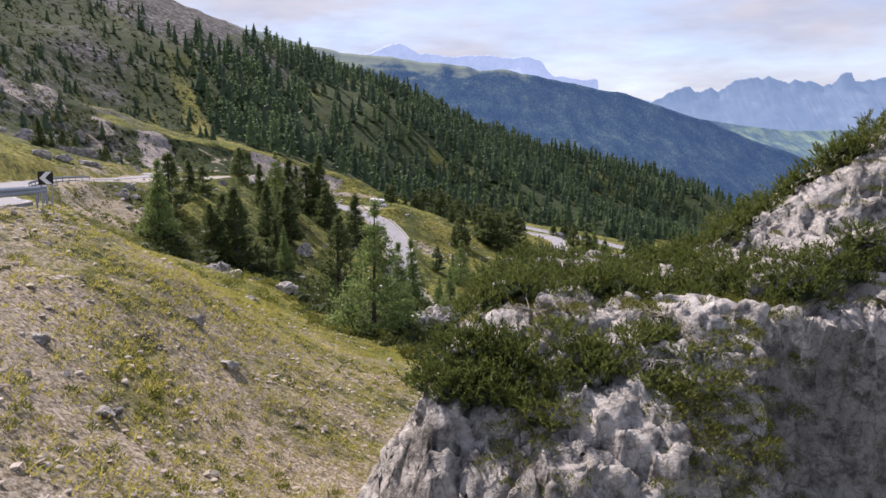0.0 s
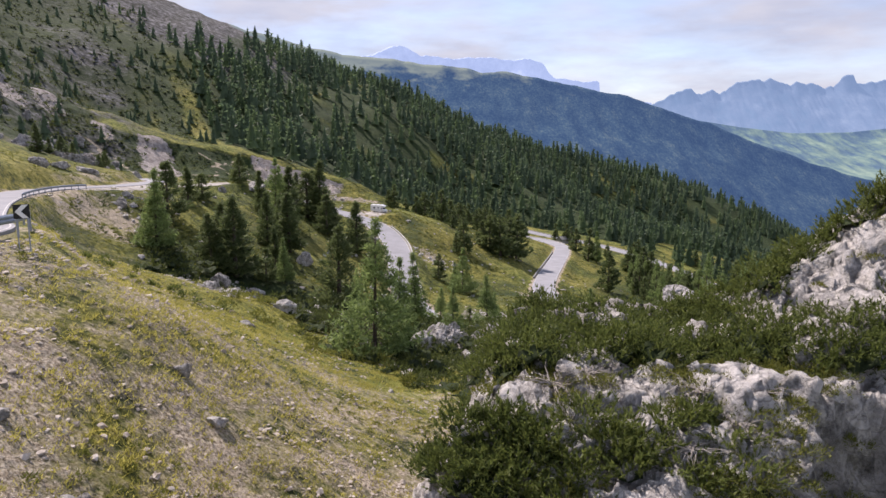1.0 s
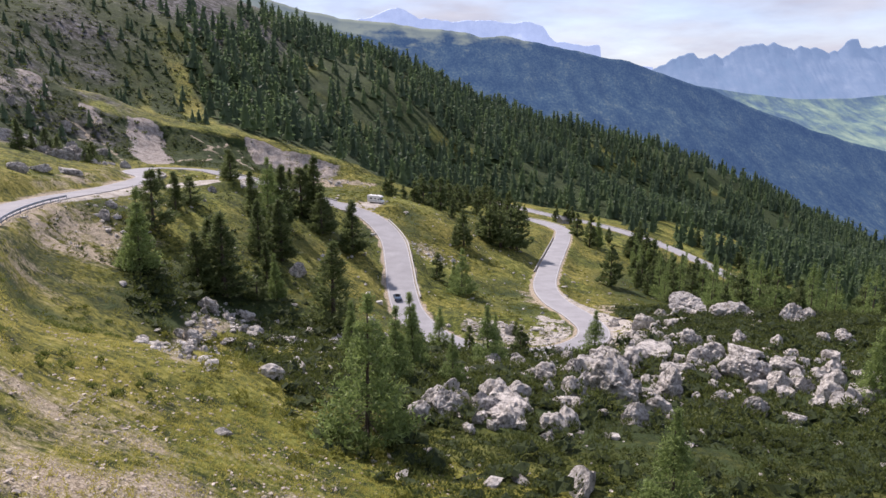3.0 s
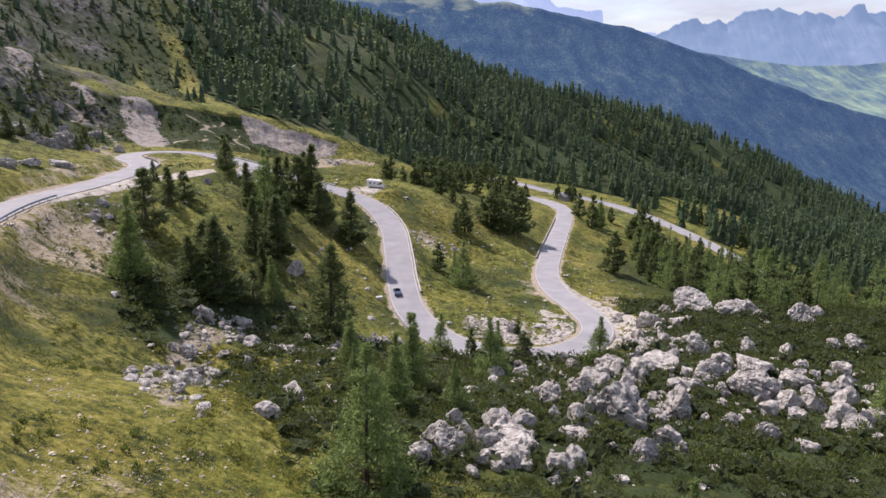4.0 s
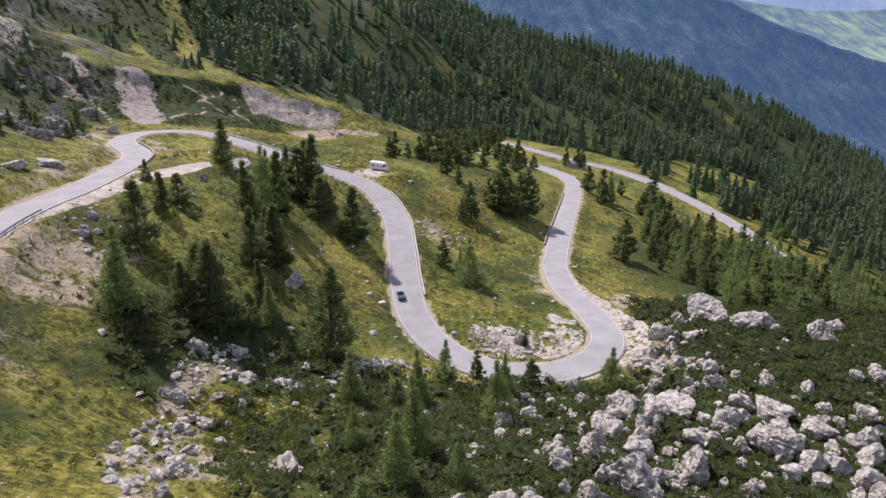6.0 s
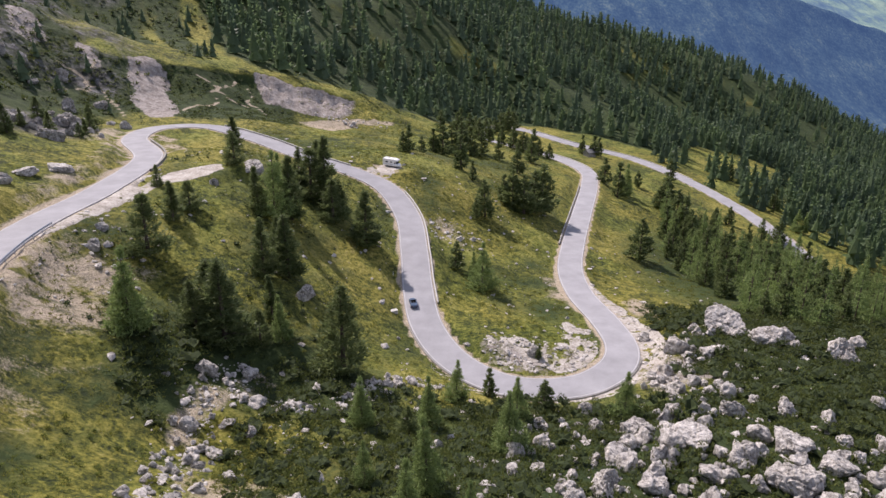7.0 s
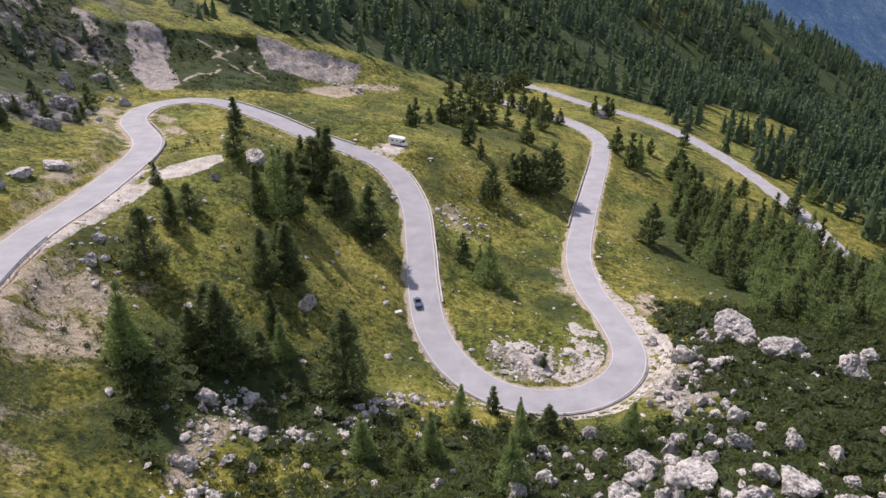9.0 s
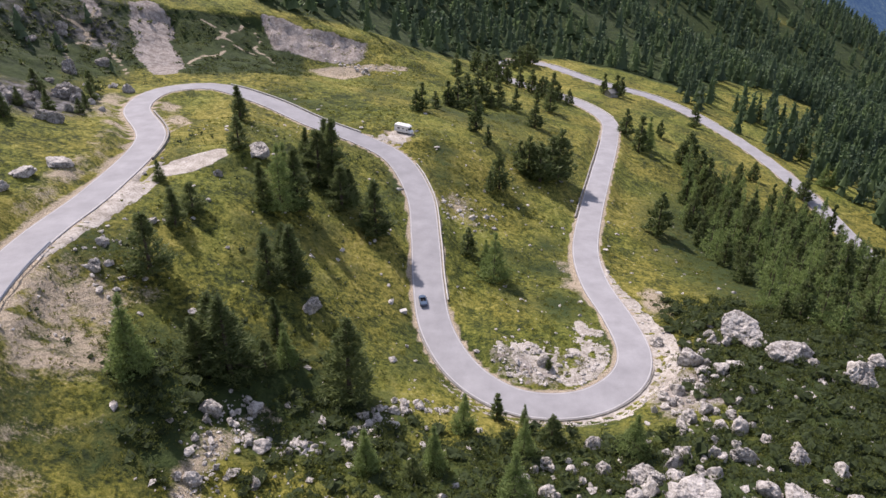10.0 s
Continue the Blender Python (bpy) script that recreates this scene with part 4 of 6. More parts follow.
for x, y, h in LARCHES:
    copy_thing(NEAR_LARCHES[int(rng.integers(3))], stand_tree(None, x, y, h * 1.05, slim=0.86 + 0.22 * rng.random()))


def spread(n, box, gap, keep, seed):
    """Up to n scattered places in the box, at least gap apart, where keep(x, y) is above chance."""
    r_ = np.random.default_rng(seed)
    x, y = r_.uniform(box[0], box[1], n * 4), r_.uniform(box[2], box[3], n * 4)
    ok = r_.random(n * 4) < keep(x, y)
    x, y = x[ok], y[ok]
    taken, out = {}, []
    for a, b in zip(x, y):
        i, j = int(a // gap), int(b // gap)
        if any((a - p) ** 2 + (b - q_) ** 2 < gap * gap for di in (-1, 0, 1) for dj in (-1, 0, 1) for p, q_ in taken.get((i + di, j + dj), ())):
            continue
        taken.setdefault((i, j), []).append((a, b))
        out.append((a, b))
        if len(out) >= n:
            break
    return np.array(out)


def groves(x, y):
    return (road_gap(x, y)[0] > 7) * np.maximum(np.maximum(blot(x, y, -41, 140, 13, 12), blot(x, y, -41, 203, 10, 18)), np.maximum(blot(x, y, 20, 266, 12, 7), 0.8 * blot(x, y, -2, 338, 16, 22)))


for x, y in spread(52, (-60, 40, 125, 365), 3.2, groves, 8):
    kinds = NEAR_LARCHES if rng.random() < 0.35 else (NEAR_PINES if y < 230 else FAR_PINES)
    copy_thing(kinds[int(rng.integers(3))], stand_tree(None, x, y, rng.uniform(4, 10), slim=1.1 + 0.4 * rng.random()))


def east_wood(x, y):
    gap, _ = road_gap(x, y)
    edge = smooth(0, 14, x - 62 - 0.18 * np.abs(y - 235) + 5 * ripple(x, y, 20, 61))
    return edge * (gap > 9) * smooth(172, 196, y - 0.12 * (x - 70) + 4 * ripple(x, y, 12, 62)) * smooth(345, 310, y + 0.35 * (x - 70)) * 0.9


wood = spread(300, (55, 200, 175, 330), 4.0, east_wood, 5)
for x, y in wood:
    if rng.random() < 0.5:
        copy_thing(FAR_LARCHES[int(rng.integers(3))], stand_tree(None, x, y, rng.uniform(10, 18), slim=0.68 + 0.2 * rng.random()))
    else:
        copy_thing(FAR_PINES[int(rng.integers(3))], stand_tree(None, x, y, rng.uniform(8, 15), slim=0.9 + 0.3 * rng.random()))
for proto in NEAR_PINES + NEAR_LARCHES + FAR_PINES + FAR_LARCHES:
    for o in (*proto.children, proto):
        bpy.data.objects.remove(o)


# ---- far woods: real small trees joined into one mass ----
def far_trees(name, spots, n, size, mat, label, seed, tall=(7.0, 13.0), stout=(0.15, 0.24)):
    r_ = np.random.default_rng(seed)
    m = len(spots)
    z = ground_height(spots[:, 0], spots[:, 1]) - 0.4
    h = r_.uniform(*tall, m)
    wide = h * r_.uniform(*stout, m)
    vs, fs, used = [], [], 0
    for lo, hi, rad in ((0.06, 0.52, 1.0), (0.3, 0.78, 0.74), (0.58, 1.0, 0.44)):
        az = np.arange(7) * 2 * math.pi / 7 + r_.random((m, 1)) * 6
        rr = (wide * rad)[:, None] * r_.uniform(0.6, 1.2, (m, 7))
        ring = np.stack([spots[:, :1] + np.cos(az) * rr, spots[:, 1:2] + np.sin(az) * rr, z[:, None] + h[:, None] * (lo + r_.normal(size=(m, 7)) * 0.03)], -1)
        tip = np.stack([spots[:, 0] + r_.normal(size=m) * 0.1, spots[:, 1] + r_.normal(size=m) * 0.1, z + h * hi], -1)[:, None]
        v = np.concatenate([ring, tip], 1).reshape(-1, 3)
        k_ = np.arange(7)
        f = np.stack([k_, (k_ + 1) % 7, np.full(7, 7)], 1)[None] + (np.arange(m) * 8)[:, None, None]
        vs.append(v)
        fs.append(f.reshape(-1, 3) + used)
        used += len(v)
    u = r_.random((m, n)) ** 1.15
    az = r_.random((m, n)) * 2 * math.pi
    rad = wide[:, None] * (1.03 - u) ** 0.85 * (0.6 + 0.4 * r_.random((m, n)))
    c = np.stack([spots[:, :1] + np.cos(az) * rad, spots[:, 1:2] + np.sin(az) * rad, z[:, None] + h[:, None] * (0.05 + 0.9 * u)], -1).reshape(-1, 3)
    a = az.ravel() + r_.normal(size=az.size) * 0.6
    way = np.stack([np.cos(a), np.sin(a), 0.1 + 0.5 * r_.normal(size=a.size) + 0.5 * u.ravel()], 1)
    k = np.repeat(h, n) / 10
    v, f = blades(c, way, k * size * r_.uniform(0.7, 1.3, len(c)), k * size * r_.uniform(0.5, 0.8, len(c)), r_)
    vs.append(v)
    fs.append(f + used)
    me = mesh_of(name, np.vstack(vs), np.vstack(fs), mat)
    return tagged(new(name, me), label, "forest", kind="stuff")


def slope_wood(x, y):
    gap, _ = road_gap(x, y)
    toe = smooth(-2, 18, y - wood_toe(x) + 9 * ripple(x, y, 40, 71))
    clear = 1 - 0.92 * smooth(0.08, 0.26, ripple(x, y, 48, 72, 3))
    open_top = smooth(-190, -140, x + 0.06 * (y - 600) + 25 * ripple(x, y, 60, 75)) * 0.97 + 0.16 * smooth(640, 560, y)
    glade = 1 - smooth(0, 0.2, np.maximum(blot(x, y, 194, 518, 46, 32, 20), blot(x, y, 212, 745, 26, 105, 14)))
    return toe * clear * open_top * (gap > 10) * glade * smooth(1350, 1150, y)


def low_wood(x, y):
    gap, _ = road_gap(x, y)
    glade = 1 - smooth(0, 0.2, np.maximum(blot(x, y, 194, 518, 46, 32, 20), blot(x, y, 150, 440, 36, 12, -55)))
    return smooth(0, 18, x - 172 + 0.42 * (y - 330) + 14 * ripple(x, y, 40, 73)) * (gap > 11) * glade * 0.95


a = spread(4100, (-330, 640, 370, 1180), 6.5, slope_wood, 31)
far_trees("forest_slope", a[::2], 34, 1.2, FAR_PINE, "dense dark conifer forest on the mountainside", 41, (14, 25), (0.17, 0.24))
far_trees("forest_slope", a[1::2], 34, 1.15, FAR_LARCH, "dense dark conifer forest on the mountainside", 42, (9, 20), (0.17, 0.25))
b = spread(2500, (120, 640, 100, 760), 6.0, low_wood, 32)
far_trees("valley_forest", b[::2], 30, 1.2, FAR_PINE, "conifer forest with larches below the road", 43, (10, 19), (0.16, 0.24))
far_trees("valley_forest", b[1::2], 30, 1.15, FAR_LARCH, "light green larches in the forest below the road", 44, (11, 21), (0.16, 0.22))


def hill_bush(x, y):
    side, _ = scarp_side(x, y)
    clear = np.maximum(smooth(-1, 2, side) * (np.abs(side) < 98), 0) * (1 - side_light(x, y)) * smooth(500, 470, y) * smooth(-205, -180, x + 0.15 * (y - 400))
    low = smooth(-112, -140, x + 0.1 * (y - 250)) * smooth(212, 240, y) * smooth(640, 520, y) * smooth(-0.3, 0.2, ripple(x, y, 45, 74))
    return (road_gap(x, y)[0] > 12) * np.maximum(low * (1 - clear), 0.8 * side_light(x, y))


c = spread(2300, (-420, -70, 212, 640), 2.8, hill_bush, 33)
far_trees("hillside_pines", c[::9] + 1.5, 40, 1.0, FAR_PINE, "scattered small dark pines on the rocky hillside", 46, (4, 11), (0.2, 0.3))


# ---- dwarf pine thicket ----
def bushes(name, spots, wide, high, n, length, width, mat, label, category, seed, lift=0.0, z=None):
    r_ = np.random.default_rng(seed)
    m = len(spots)
    if z is None:
        z = ground_height(spots[:, 0], spots[:, 1])
    w, t = r_.uniform(*wide, m), r_.uniform(*high, m)
    az, s = r_.random((m, n)) * 2 * math.pi, np.sqrt(r_.random((m, n)))
    lump = 1 + 0.25 * np.sin(az * 3 + r_.random((m, 1)) * 6)
    dome = np.sqrt(np.clip(1 - s ** 2.6, 0, 1)) * (0.8 + 0.2 * np.sin(az * 5 + s * 9))
    c = np.stack([spots[:, :1] + np.cos(az) * s * w[:, None] * lump, spots[:, 1:2] + np.sin(az) * s * w[:, None] * lump,
                  z[:, None] + lift + t[:, None] * dome * (0.5 + 0.5 * r_.random((m, n)) ** 0.35) - 0.1], -1).reshape(-1, 3)
    a = az.ravel()
    way = np.stack([np.cos(a) * s.ravel() * 0.9, np.sin(a) * s.ravel() * 0.9, np.full(a.size, 0.9)], 1) + r_.normal(size=(a.size, 3)) * 0.55
    v, f = blades(c, way, r_.uniform(0.7, 1.4, len(c)) * length, r_.uniform(0.7, 1.3, len(c)) * width, r_)
    return tagged(new(name, mesh_of(name, v, f, mat)), label, category, kind="stuff")


def domes(name, spots, wide, high, n, brush, length, width, mat, label, category, seed, z=None, core=0.5, grow=0.3):
    """Dense bushes: a lumpy closed mound for each, coloured dark as the shade inside, with n upturned shoots, each a
    brush of needle tufts.
    """
    r_ = np.random.default_rng(seed)
    m = len(spots)
    if z is None:
        z = ground_height(spots[:, 0], spots[:, 1])
    w, t = r_.uniform(*wide, m), high[0] + (high[1] - high[0]) * r_.random(m) ** 1.4
    t = t * (1 + 0.35 * ripple(spots[:, 0], spots[:, 1], 7, 140, 2))
    p1, p2, p3 = r_.random((3, m, 1)) * 6.28

    def skin(az, s):
        lump = 1 + 0.22 * np.sin(az * 2 + p1) + 0.14 * np.sin(az * 5 + p2)
        rise = np.sqrt(np.clip(1 - s ** 2.4, 0, 1)) * (0.84 + 0.16 * np.sin(az * 3 + s * 7 + p3))
        return np.stack([spots[:, :1] + np.cos(az) * s * w[:, None] * lump, spots[:, 1:2] + np.sin(az) * s * w[:, None] * lump, z[:, None] + t[:, None] * rise - 0.15], -1)
    k_ = 8
    az = np.broadcast_to(np.arange(k_) * 2 * math.pi / k_, (m, k_)) + p1
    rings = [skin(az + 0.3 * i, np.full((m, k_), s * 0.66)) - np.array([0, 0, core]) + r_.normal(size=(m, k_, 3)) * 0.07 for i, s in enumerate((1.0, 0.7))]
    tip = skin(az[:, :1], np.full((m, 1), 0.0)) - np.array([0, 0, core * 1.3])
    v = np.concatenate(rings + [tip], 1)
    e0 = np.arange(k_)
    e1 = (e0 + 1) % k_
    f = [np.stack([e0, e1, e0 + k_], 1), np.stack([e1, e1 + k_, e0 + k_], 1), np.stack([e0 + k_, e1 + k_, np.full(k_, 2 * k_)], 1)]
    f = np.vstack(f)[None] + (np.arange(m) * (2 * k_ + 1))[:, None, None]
    az, s = r_.random((m, n)) * 2 * math.pi, r_.random((m, n)) ** 0.38
    c = skin(az, s).reshape(-1, 3)
    a, q_ = az.ravel(), s.ravel()
    way = np.stack([np.cos(a) * q_ * 0.9, np.sin(a) * q_ * 0.9, np.full(a.size, 0.9)], 1) + r_.normal(size=(a.size, 3)) * 0.25
    way /= np.linalg.norm(way, axis=1)[:, None]
    c = c + way * (r_.random(len(c)) ** 2 * grow)[:, None]
    c, way = np.repeat(c, brush, 0), np.repeat(way, brush, 0)
    c = c - way * (r_.random(len(c)) * grow)[:, None]
    way = way + r_.normal(size=way.shape) * 0.45
    bv, bf = blades(c, way, r_.uniform(0.6, 1.4, len(c)) * length, r_.uniform(0.7, 1.3, len(c)) * width, r_)
    nv = m * (2 * k_ + 1)
    f = f.reshape(-1, 3)
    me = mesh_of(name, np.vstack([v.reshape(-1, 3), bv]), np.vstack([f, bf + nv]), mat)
    me.materials.append(SHADE_CORE)
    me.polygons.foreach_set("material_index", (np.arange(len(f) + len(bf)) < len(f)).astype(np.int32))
    return tagged(new(name, me), label, category, kind="stuff")


domes("hillside_shrubs", c, (0.9, 2.4), (0.5, 1.7), 9, 2, 0.9, 0.5, MUGO, "dark low shrubs on the rocky hillside", "shrubs", 45)


def thicket(x, y):
    gap, _ = road_gap(x, y)
    rim = x - np.interp(y, [44, 52, 60, 75, 90, 105, 125, 140], [2, -3, -9, -20, -27, -33, -33, -26])
    k = smooth(0, 4, rim + 3 * ripple(x, y, 9, 81)) * smooth(138, 130, y - 0.1 * np.clip(x - 30, 0, 60) + 4 * ripple(x, y, 12, 82)) * (gap > 6.5)
    heap = np.maximum(blot(x, y, 20, 103, 10, 14), np.maximum(blot(x, y, 46, 106, 13, 9), blot(x, y, 8, 80, 9, 4)))
    k = k * smooth(36, 42, y) * (1 - 0.6 * heap ** 0.5) * smooth(0.65, 0.45, ripple(x, y, 9, 83, 3)) * smooth(1.6, 3.2, segment_gap(x, y, GULLY_LINE)) * smooth(1.2, 3.0, segment_gap(x, y, GULLY_ARM))
    right = smooth(42, 50, x) * smooth(200, 186, y) * smooth(116, 124, y) * (gap > 9)
    brake = blot(x, y, -45, 121, 6, 15, 12) ** 0.4 * smooth(2.0, 3.5, segment_gap(x, y, GULLY_LINE)) * smooth(-0.5, 0.1, ripple(x, y, 8, 147))
    return np.maximum(np.maximum(k, right), brake)


d = spread(3100, (-60, 115, 38, 200), 1.65, thicket, 34)
dn = d[d[:, 1] < 80]
df = d[(d[:, 1] >= 80) & (d[:, 1] < 124)]
dh = d[d[:, 1] >= 124]
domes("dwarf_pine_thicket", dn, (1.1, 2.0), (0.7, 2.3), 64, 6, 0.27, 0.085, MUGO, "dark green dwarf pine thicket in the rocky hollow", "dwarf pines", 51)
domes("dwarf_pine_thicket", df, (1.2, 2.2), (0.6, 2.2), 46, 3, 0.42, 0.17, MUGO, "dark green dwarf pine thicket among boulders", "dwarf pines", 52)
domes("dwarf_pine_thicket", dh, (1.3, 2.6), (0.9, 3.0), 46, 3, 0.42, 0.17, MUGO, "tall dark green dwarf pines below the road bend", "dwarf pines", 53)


def low_scrub(x, y):
    gap, _ = road_gap(x, y)
    return (gap > 6) * smooth(0.05, 0.4, ripple(x, y, 16, 85)) * smooth(-100, -80, x) * smooth(95, 118, y) * smooth(90, 60, x)


e = spread(1600, (-90, 80, 95, 400), 1.3, low_scrub, 35)
bushes("low_scrub", e, (0.3, 1.1), (0.15, 0.5), 50, 0.3, 0.15, SHRUB, "low yellow-green scrub on the alpine meadow", "shrubs", 53)


def heath(x, y):
    gap, _ = road_gap(x, y)
    knoll = smooth(-80, -70, x) * smooth(-12, -22, x) * smooth(118, 130, y) * smooth(250, 230, y) * smooth(-0.15, 0.3, ripple(x, y, 9, 88))
    side, _ = scarp_side(x, y)
    left = smooth(0, -2, side) * smooth(-58, -46, side) * smooth(280, 290, y) * smooth(-68, -78, x + 0.25 * (y - 330)) * smooth(-0.35, 0.05, ripple(x, y, 8, 89))
    left = np.maximum(left, smooth(-108, -135, x) * smooth(205, 230, y) * smooth(330, 315, y + 0.6 * (x + 150)) * smooth(-0.2, 0.15, ripple(x, y, 10, 99)))
    left = left * smooth(5, 7.5, segment_gap(x, y, [(-134, 329), (-122, 304), (-113, 288)])) * (1 - 0.93 * smooth(-101, -97, x + 0.5 * side) * smooth(-50, -60, x) * smooth(-22, -17, side))
    for line in TRACKS:
        left = left * smooth(1.4, 2.6, segment_gap(x, y, line))
    under_trees = np.maximum(blot(x, y, -42, 145, 22, 26), blot(x, y, -42, 205, 14, 26)) ** 0.5 * 0.9 * smooth(-0.45, 0.0, ripple(x, y, 7, 112))
    pads = np.maximum(blot(x, y, -66, 190, 22, 7.5, 72), blot(x, y, -72, 168, 26, 6, 86)) > 0
    return np.maximum(np.maximum(knoll, under_trees), left) * (gap > 6) * (1 - pads)


o = spread(3000, (-230, 0, 115, 380), 1.3, heath, 38)
domes("dark_heath", o, (0.4, 1.4), (0.25, 1.1), 9, 3, 0.4, 0.18, MUGO, "dark green juniper and heath on the slopes", "shrubs", 56)


def gully_edge(x, y):
    return np.maximum(blot(x, y, -5, 59, 9, 7), np.maximum(blot(x, y, -20, 74, 12, 7, -50), blot(x, y, -34, 103, 9, 14, 20))) * smooth(-0.3, 0.2, ripple(x, y, 6, 86))


g = spread(130, (-45, 8, 48, 120), 1.3, gully_edge, 36)
bushes("willow_scrub", g, (0.6, 1.5), (0.5, 1.4), 230, 0.2, 0.12, SHRUB, "bright green willow scrub along the gully", "shrubs", 54)


def bank_shrub(x, y):
    return (road_gap(x, y)[0] > 6) * smooth(-14, -22, x + 0.25 * (70 - y)) * smooth(52, 62, y) * smooth(140, 125, y) * smooth(-0.1, 0.3, ripple(x, y, 14, 90))


bushes("bank_shrubs", spread(520, (-75, -10, 50, 145), 1.1, bank_shrub, 39), (0.2, 0.75), (0.25, 0.8), 80, 0.24, 0.1, CRAG_PINE, "small dark juniper shrubs dotted over the bank", "shrubs", 57)


def meadow(x, y):
    gap, _ = road_gap(x, y)
    open_ = np.maximum(smooth(-85, -72, x) * smooth(85, 70, x) * smooth(128, 145, y) * smooth(430, 380, y), smooth(-112, -104, x) * smooth(-76, -84, x) * smooth(120, 140, y) * smooth(285, 265, y))
    open_ = np.maximum(open_, smooth(-36, -44, x) * smooth(70, 85, y) * smooth(150, 135, y) * smooth(-80, -70, x))
    return (gap > 5) * open_ * (0.25 + 0.75 * smooth(-0.25, 0.3, ripple(x, y, 8, 144))) * (layby(x, y) < 0.5)


bushes("meadow_tussocks", spread(7500, (-112, 85, 72, 430), 0.8, meadow, 49), (0.25, 0.8), (0.05, 0.35), 11, 0.34, 0.12, MEADOW, "tussocks of yellow-green grass on the alpine meadow", "grass", 60)


def juniper(x, y):
    return meadow(x, y) * smooth(-0.05, 0.35, ripple(x, y, 13, 150)) * 0.9


domes("meadow_juniper", spread(1500, (-112, 85, 125, 430), 1.0, juniper, 50), (0.25, 0.85), (0.2, 0.65), 8, 3, 0.3, 0.13, SHRUB, "low green juniper cushions on the alpine meadow", "shrubs", 61)


# ---- grass and flowers of the near bank ----
def bank_grass(x, y):
    gap, _ = road_gap(x, y)
    return (gap > 5) * (0.25 + 0.75 * smooth(-0.25, 0.3, ripple(x, y, 5, 87))) * smooth(5, 3, x - 0.1 * (60 - y)) * smooth(95, 60, y) * (0.55 + 0.45 * smooth(16, 36, y))


h_ = spread(9000, (-48, 5, 10, 95), 0.2, bank_grass, 37)
bushes("bank_grass", h_, (0.14, 0.46), (0.02, 0.08), 19, 0.15, 0.048, GRASS, "dry yellow-green grass tufts on the gravelly bank", "grass", 55)


def slope_grass(x, y):
    return (road_gap(x, y)[0] > 5) * smooth(4.5, 3, x - 0.1 * (60 - y)) * smooth(-22, -14, x + 0.25 * (y - 40)) * (0.35 + 0.65 * smooth(-0.3, 0.2, ripple(x, y, 4, 121)))


bushes("bank_grass", spread(5200, (-20, 5, 14, 66), 0.2, slope_grass, 47), (0.14, 0.46), (0.02, 0.1), 19, 0.16, 0.048, GRASS, "yellow summer grass on the edge of the bank", "grass", 58)
o = spread(1500, (-172, -48, 240, 385), 1.5, heath, 48)
domes("dark_heath", o, (0.6, 1.7), (0.3, 1.2), 10, 3, 0.46, 0.2, MUGO, "dark green dwarf shrubs on the scarp", "shrubs", 59)


# ---- rocks ----
def rock_mesh(name, seed, levels, mat, rough=0.2, flat=(1.0, 0.85, 0.75), cuts=12):
    """A weathered block: a ball cut by random planes, then roughened at three sizes."""
    bm = bmesh.new()
    bmesh.ops.create_icosphere(bm, subdivisions=levels, radius=1.0)
    r_ = np.random.default_rng(seed)
    planes = r_.normal(size=(cuts, 3))
    planes /= np.linalg.norm(planes, axis=1)[:, None]
    reach = r_.uniform(0.5, 0.85, cuts)
    shift = Vector(r_.uniform(-50, 50, 3))
    for v in bm.verts:
        p = np.array(v.co)
        for n, d in zip(planes, reach):
            over = p @ n - d
            if over > 0:
                p = p - n * over * 0.97
        w = Vector(p)
        push = rough * 0.55 * noise.fractal(w * 1.4 + shift, 0.8, 2.1, 6) - rough * 1.1 * max(0.0, 0.13 - abs(noise.noise(w * 2.0 + shift))) * 4 + rough * 0.22 * noise.noise(w * 8.0 + shift)
        d_ = noise.voronoi(w * 1.9 + shift)[0]
        d2_ = noise.voronoi(w * 4.6 - shift)[0]
        push += rough * (1.3 * min(d_[1] - d_[0], 0.16) - 0.12) + rough * 0.7 * min(d2_[1] - d2_[0], 0.14)
        w = w + w.normalized() * push
        v.co = (w.x * flat[0], w.y * flat[1], w.z * flat[2])
    me = bpy.data.meshes.new(name)
    bm.to_mesh(me)
    bm.free()
    me.materials.append(mat)
    return me


BLOCKS = [rock_mesh("limestone_boulder", 100 + i, 5, LIMESTONE if i % 3 else PALE_LIMESTONE, 0.18 + 0.045 * (i % 3), (1.0, 0.85 + 0.06 * (i % 4), 0.85 + 0.07 * (i % 3))) for i in range(7)]
SMALL = [rock_mesh("small_boulder", 250 + i, 3, PALE_LIMESTONE if i % 2 else LIMESTONE, 0.3, (1.0, 0.9, 0.9)) for i in range(8)]
STONES = [rock_mesh("limestone_block", 200 + i, 3, LIMESTONE if i % 2 else PALE_LIMESTONE, 0.26, (1.0, 0.88, 0.85)) for i in range(6)]


def set_rock(kinds, name, x, y, w, h, label, category="boulder", group="limestone boulders in the hollow", sink=0.3, z=None):
    me = kinds[int(rng.integers(len(kinds)))]
    ob = new(name, me)
    s = Vector((w * 0.58, w * 0.58 * rng.uniform(0.75, 1.05), h * 0.9))
    base = ground_at(x, y) if z is None else z
    ob.matrix_basis = Matrix.LocRotScale((x, y, base + h * (0.5 - sink)), Euler((rng.normal() * 0.15, rng.normal() * 0.15, rng.random() * 6.28)), s)
    return tagged(ob, label, category, group)


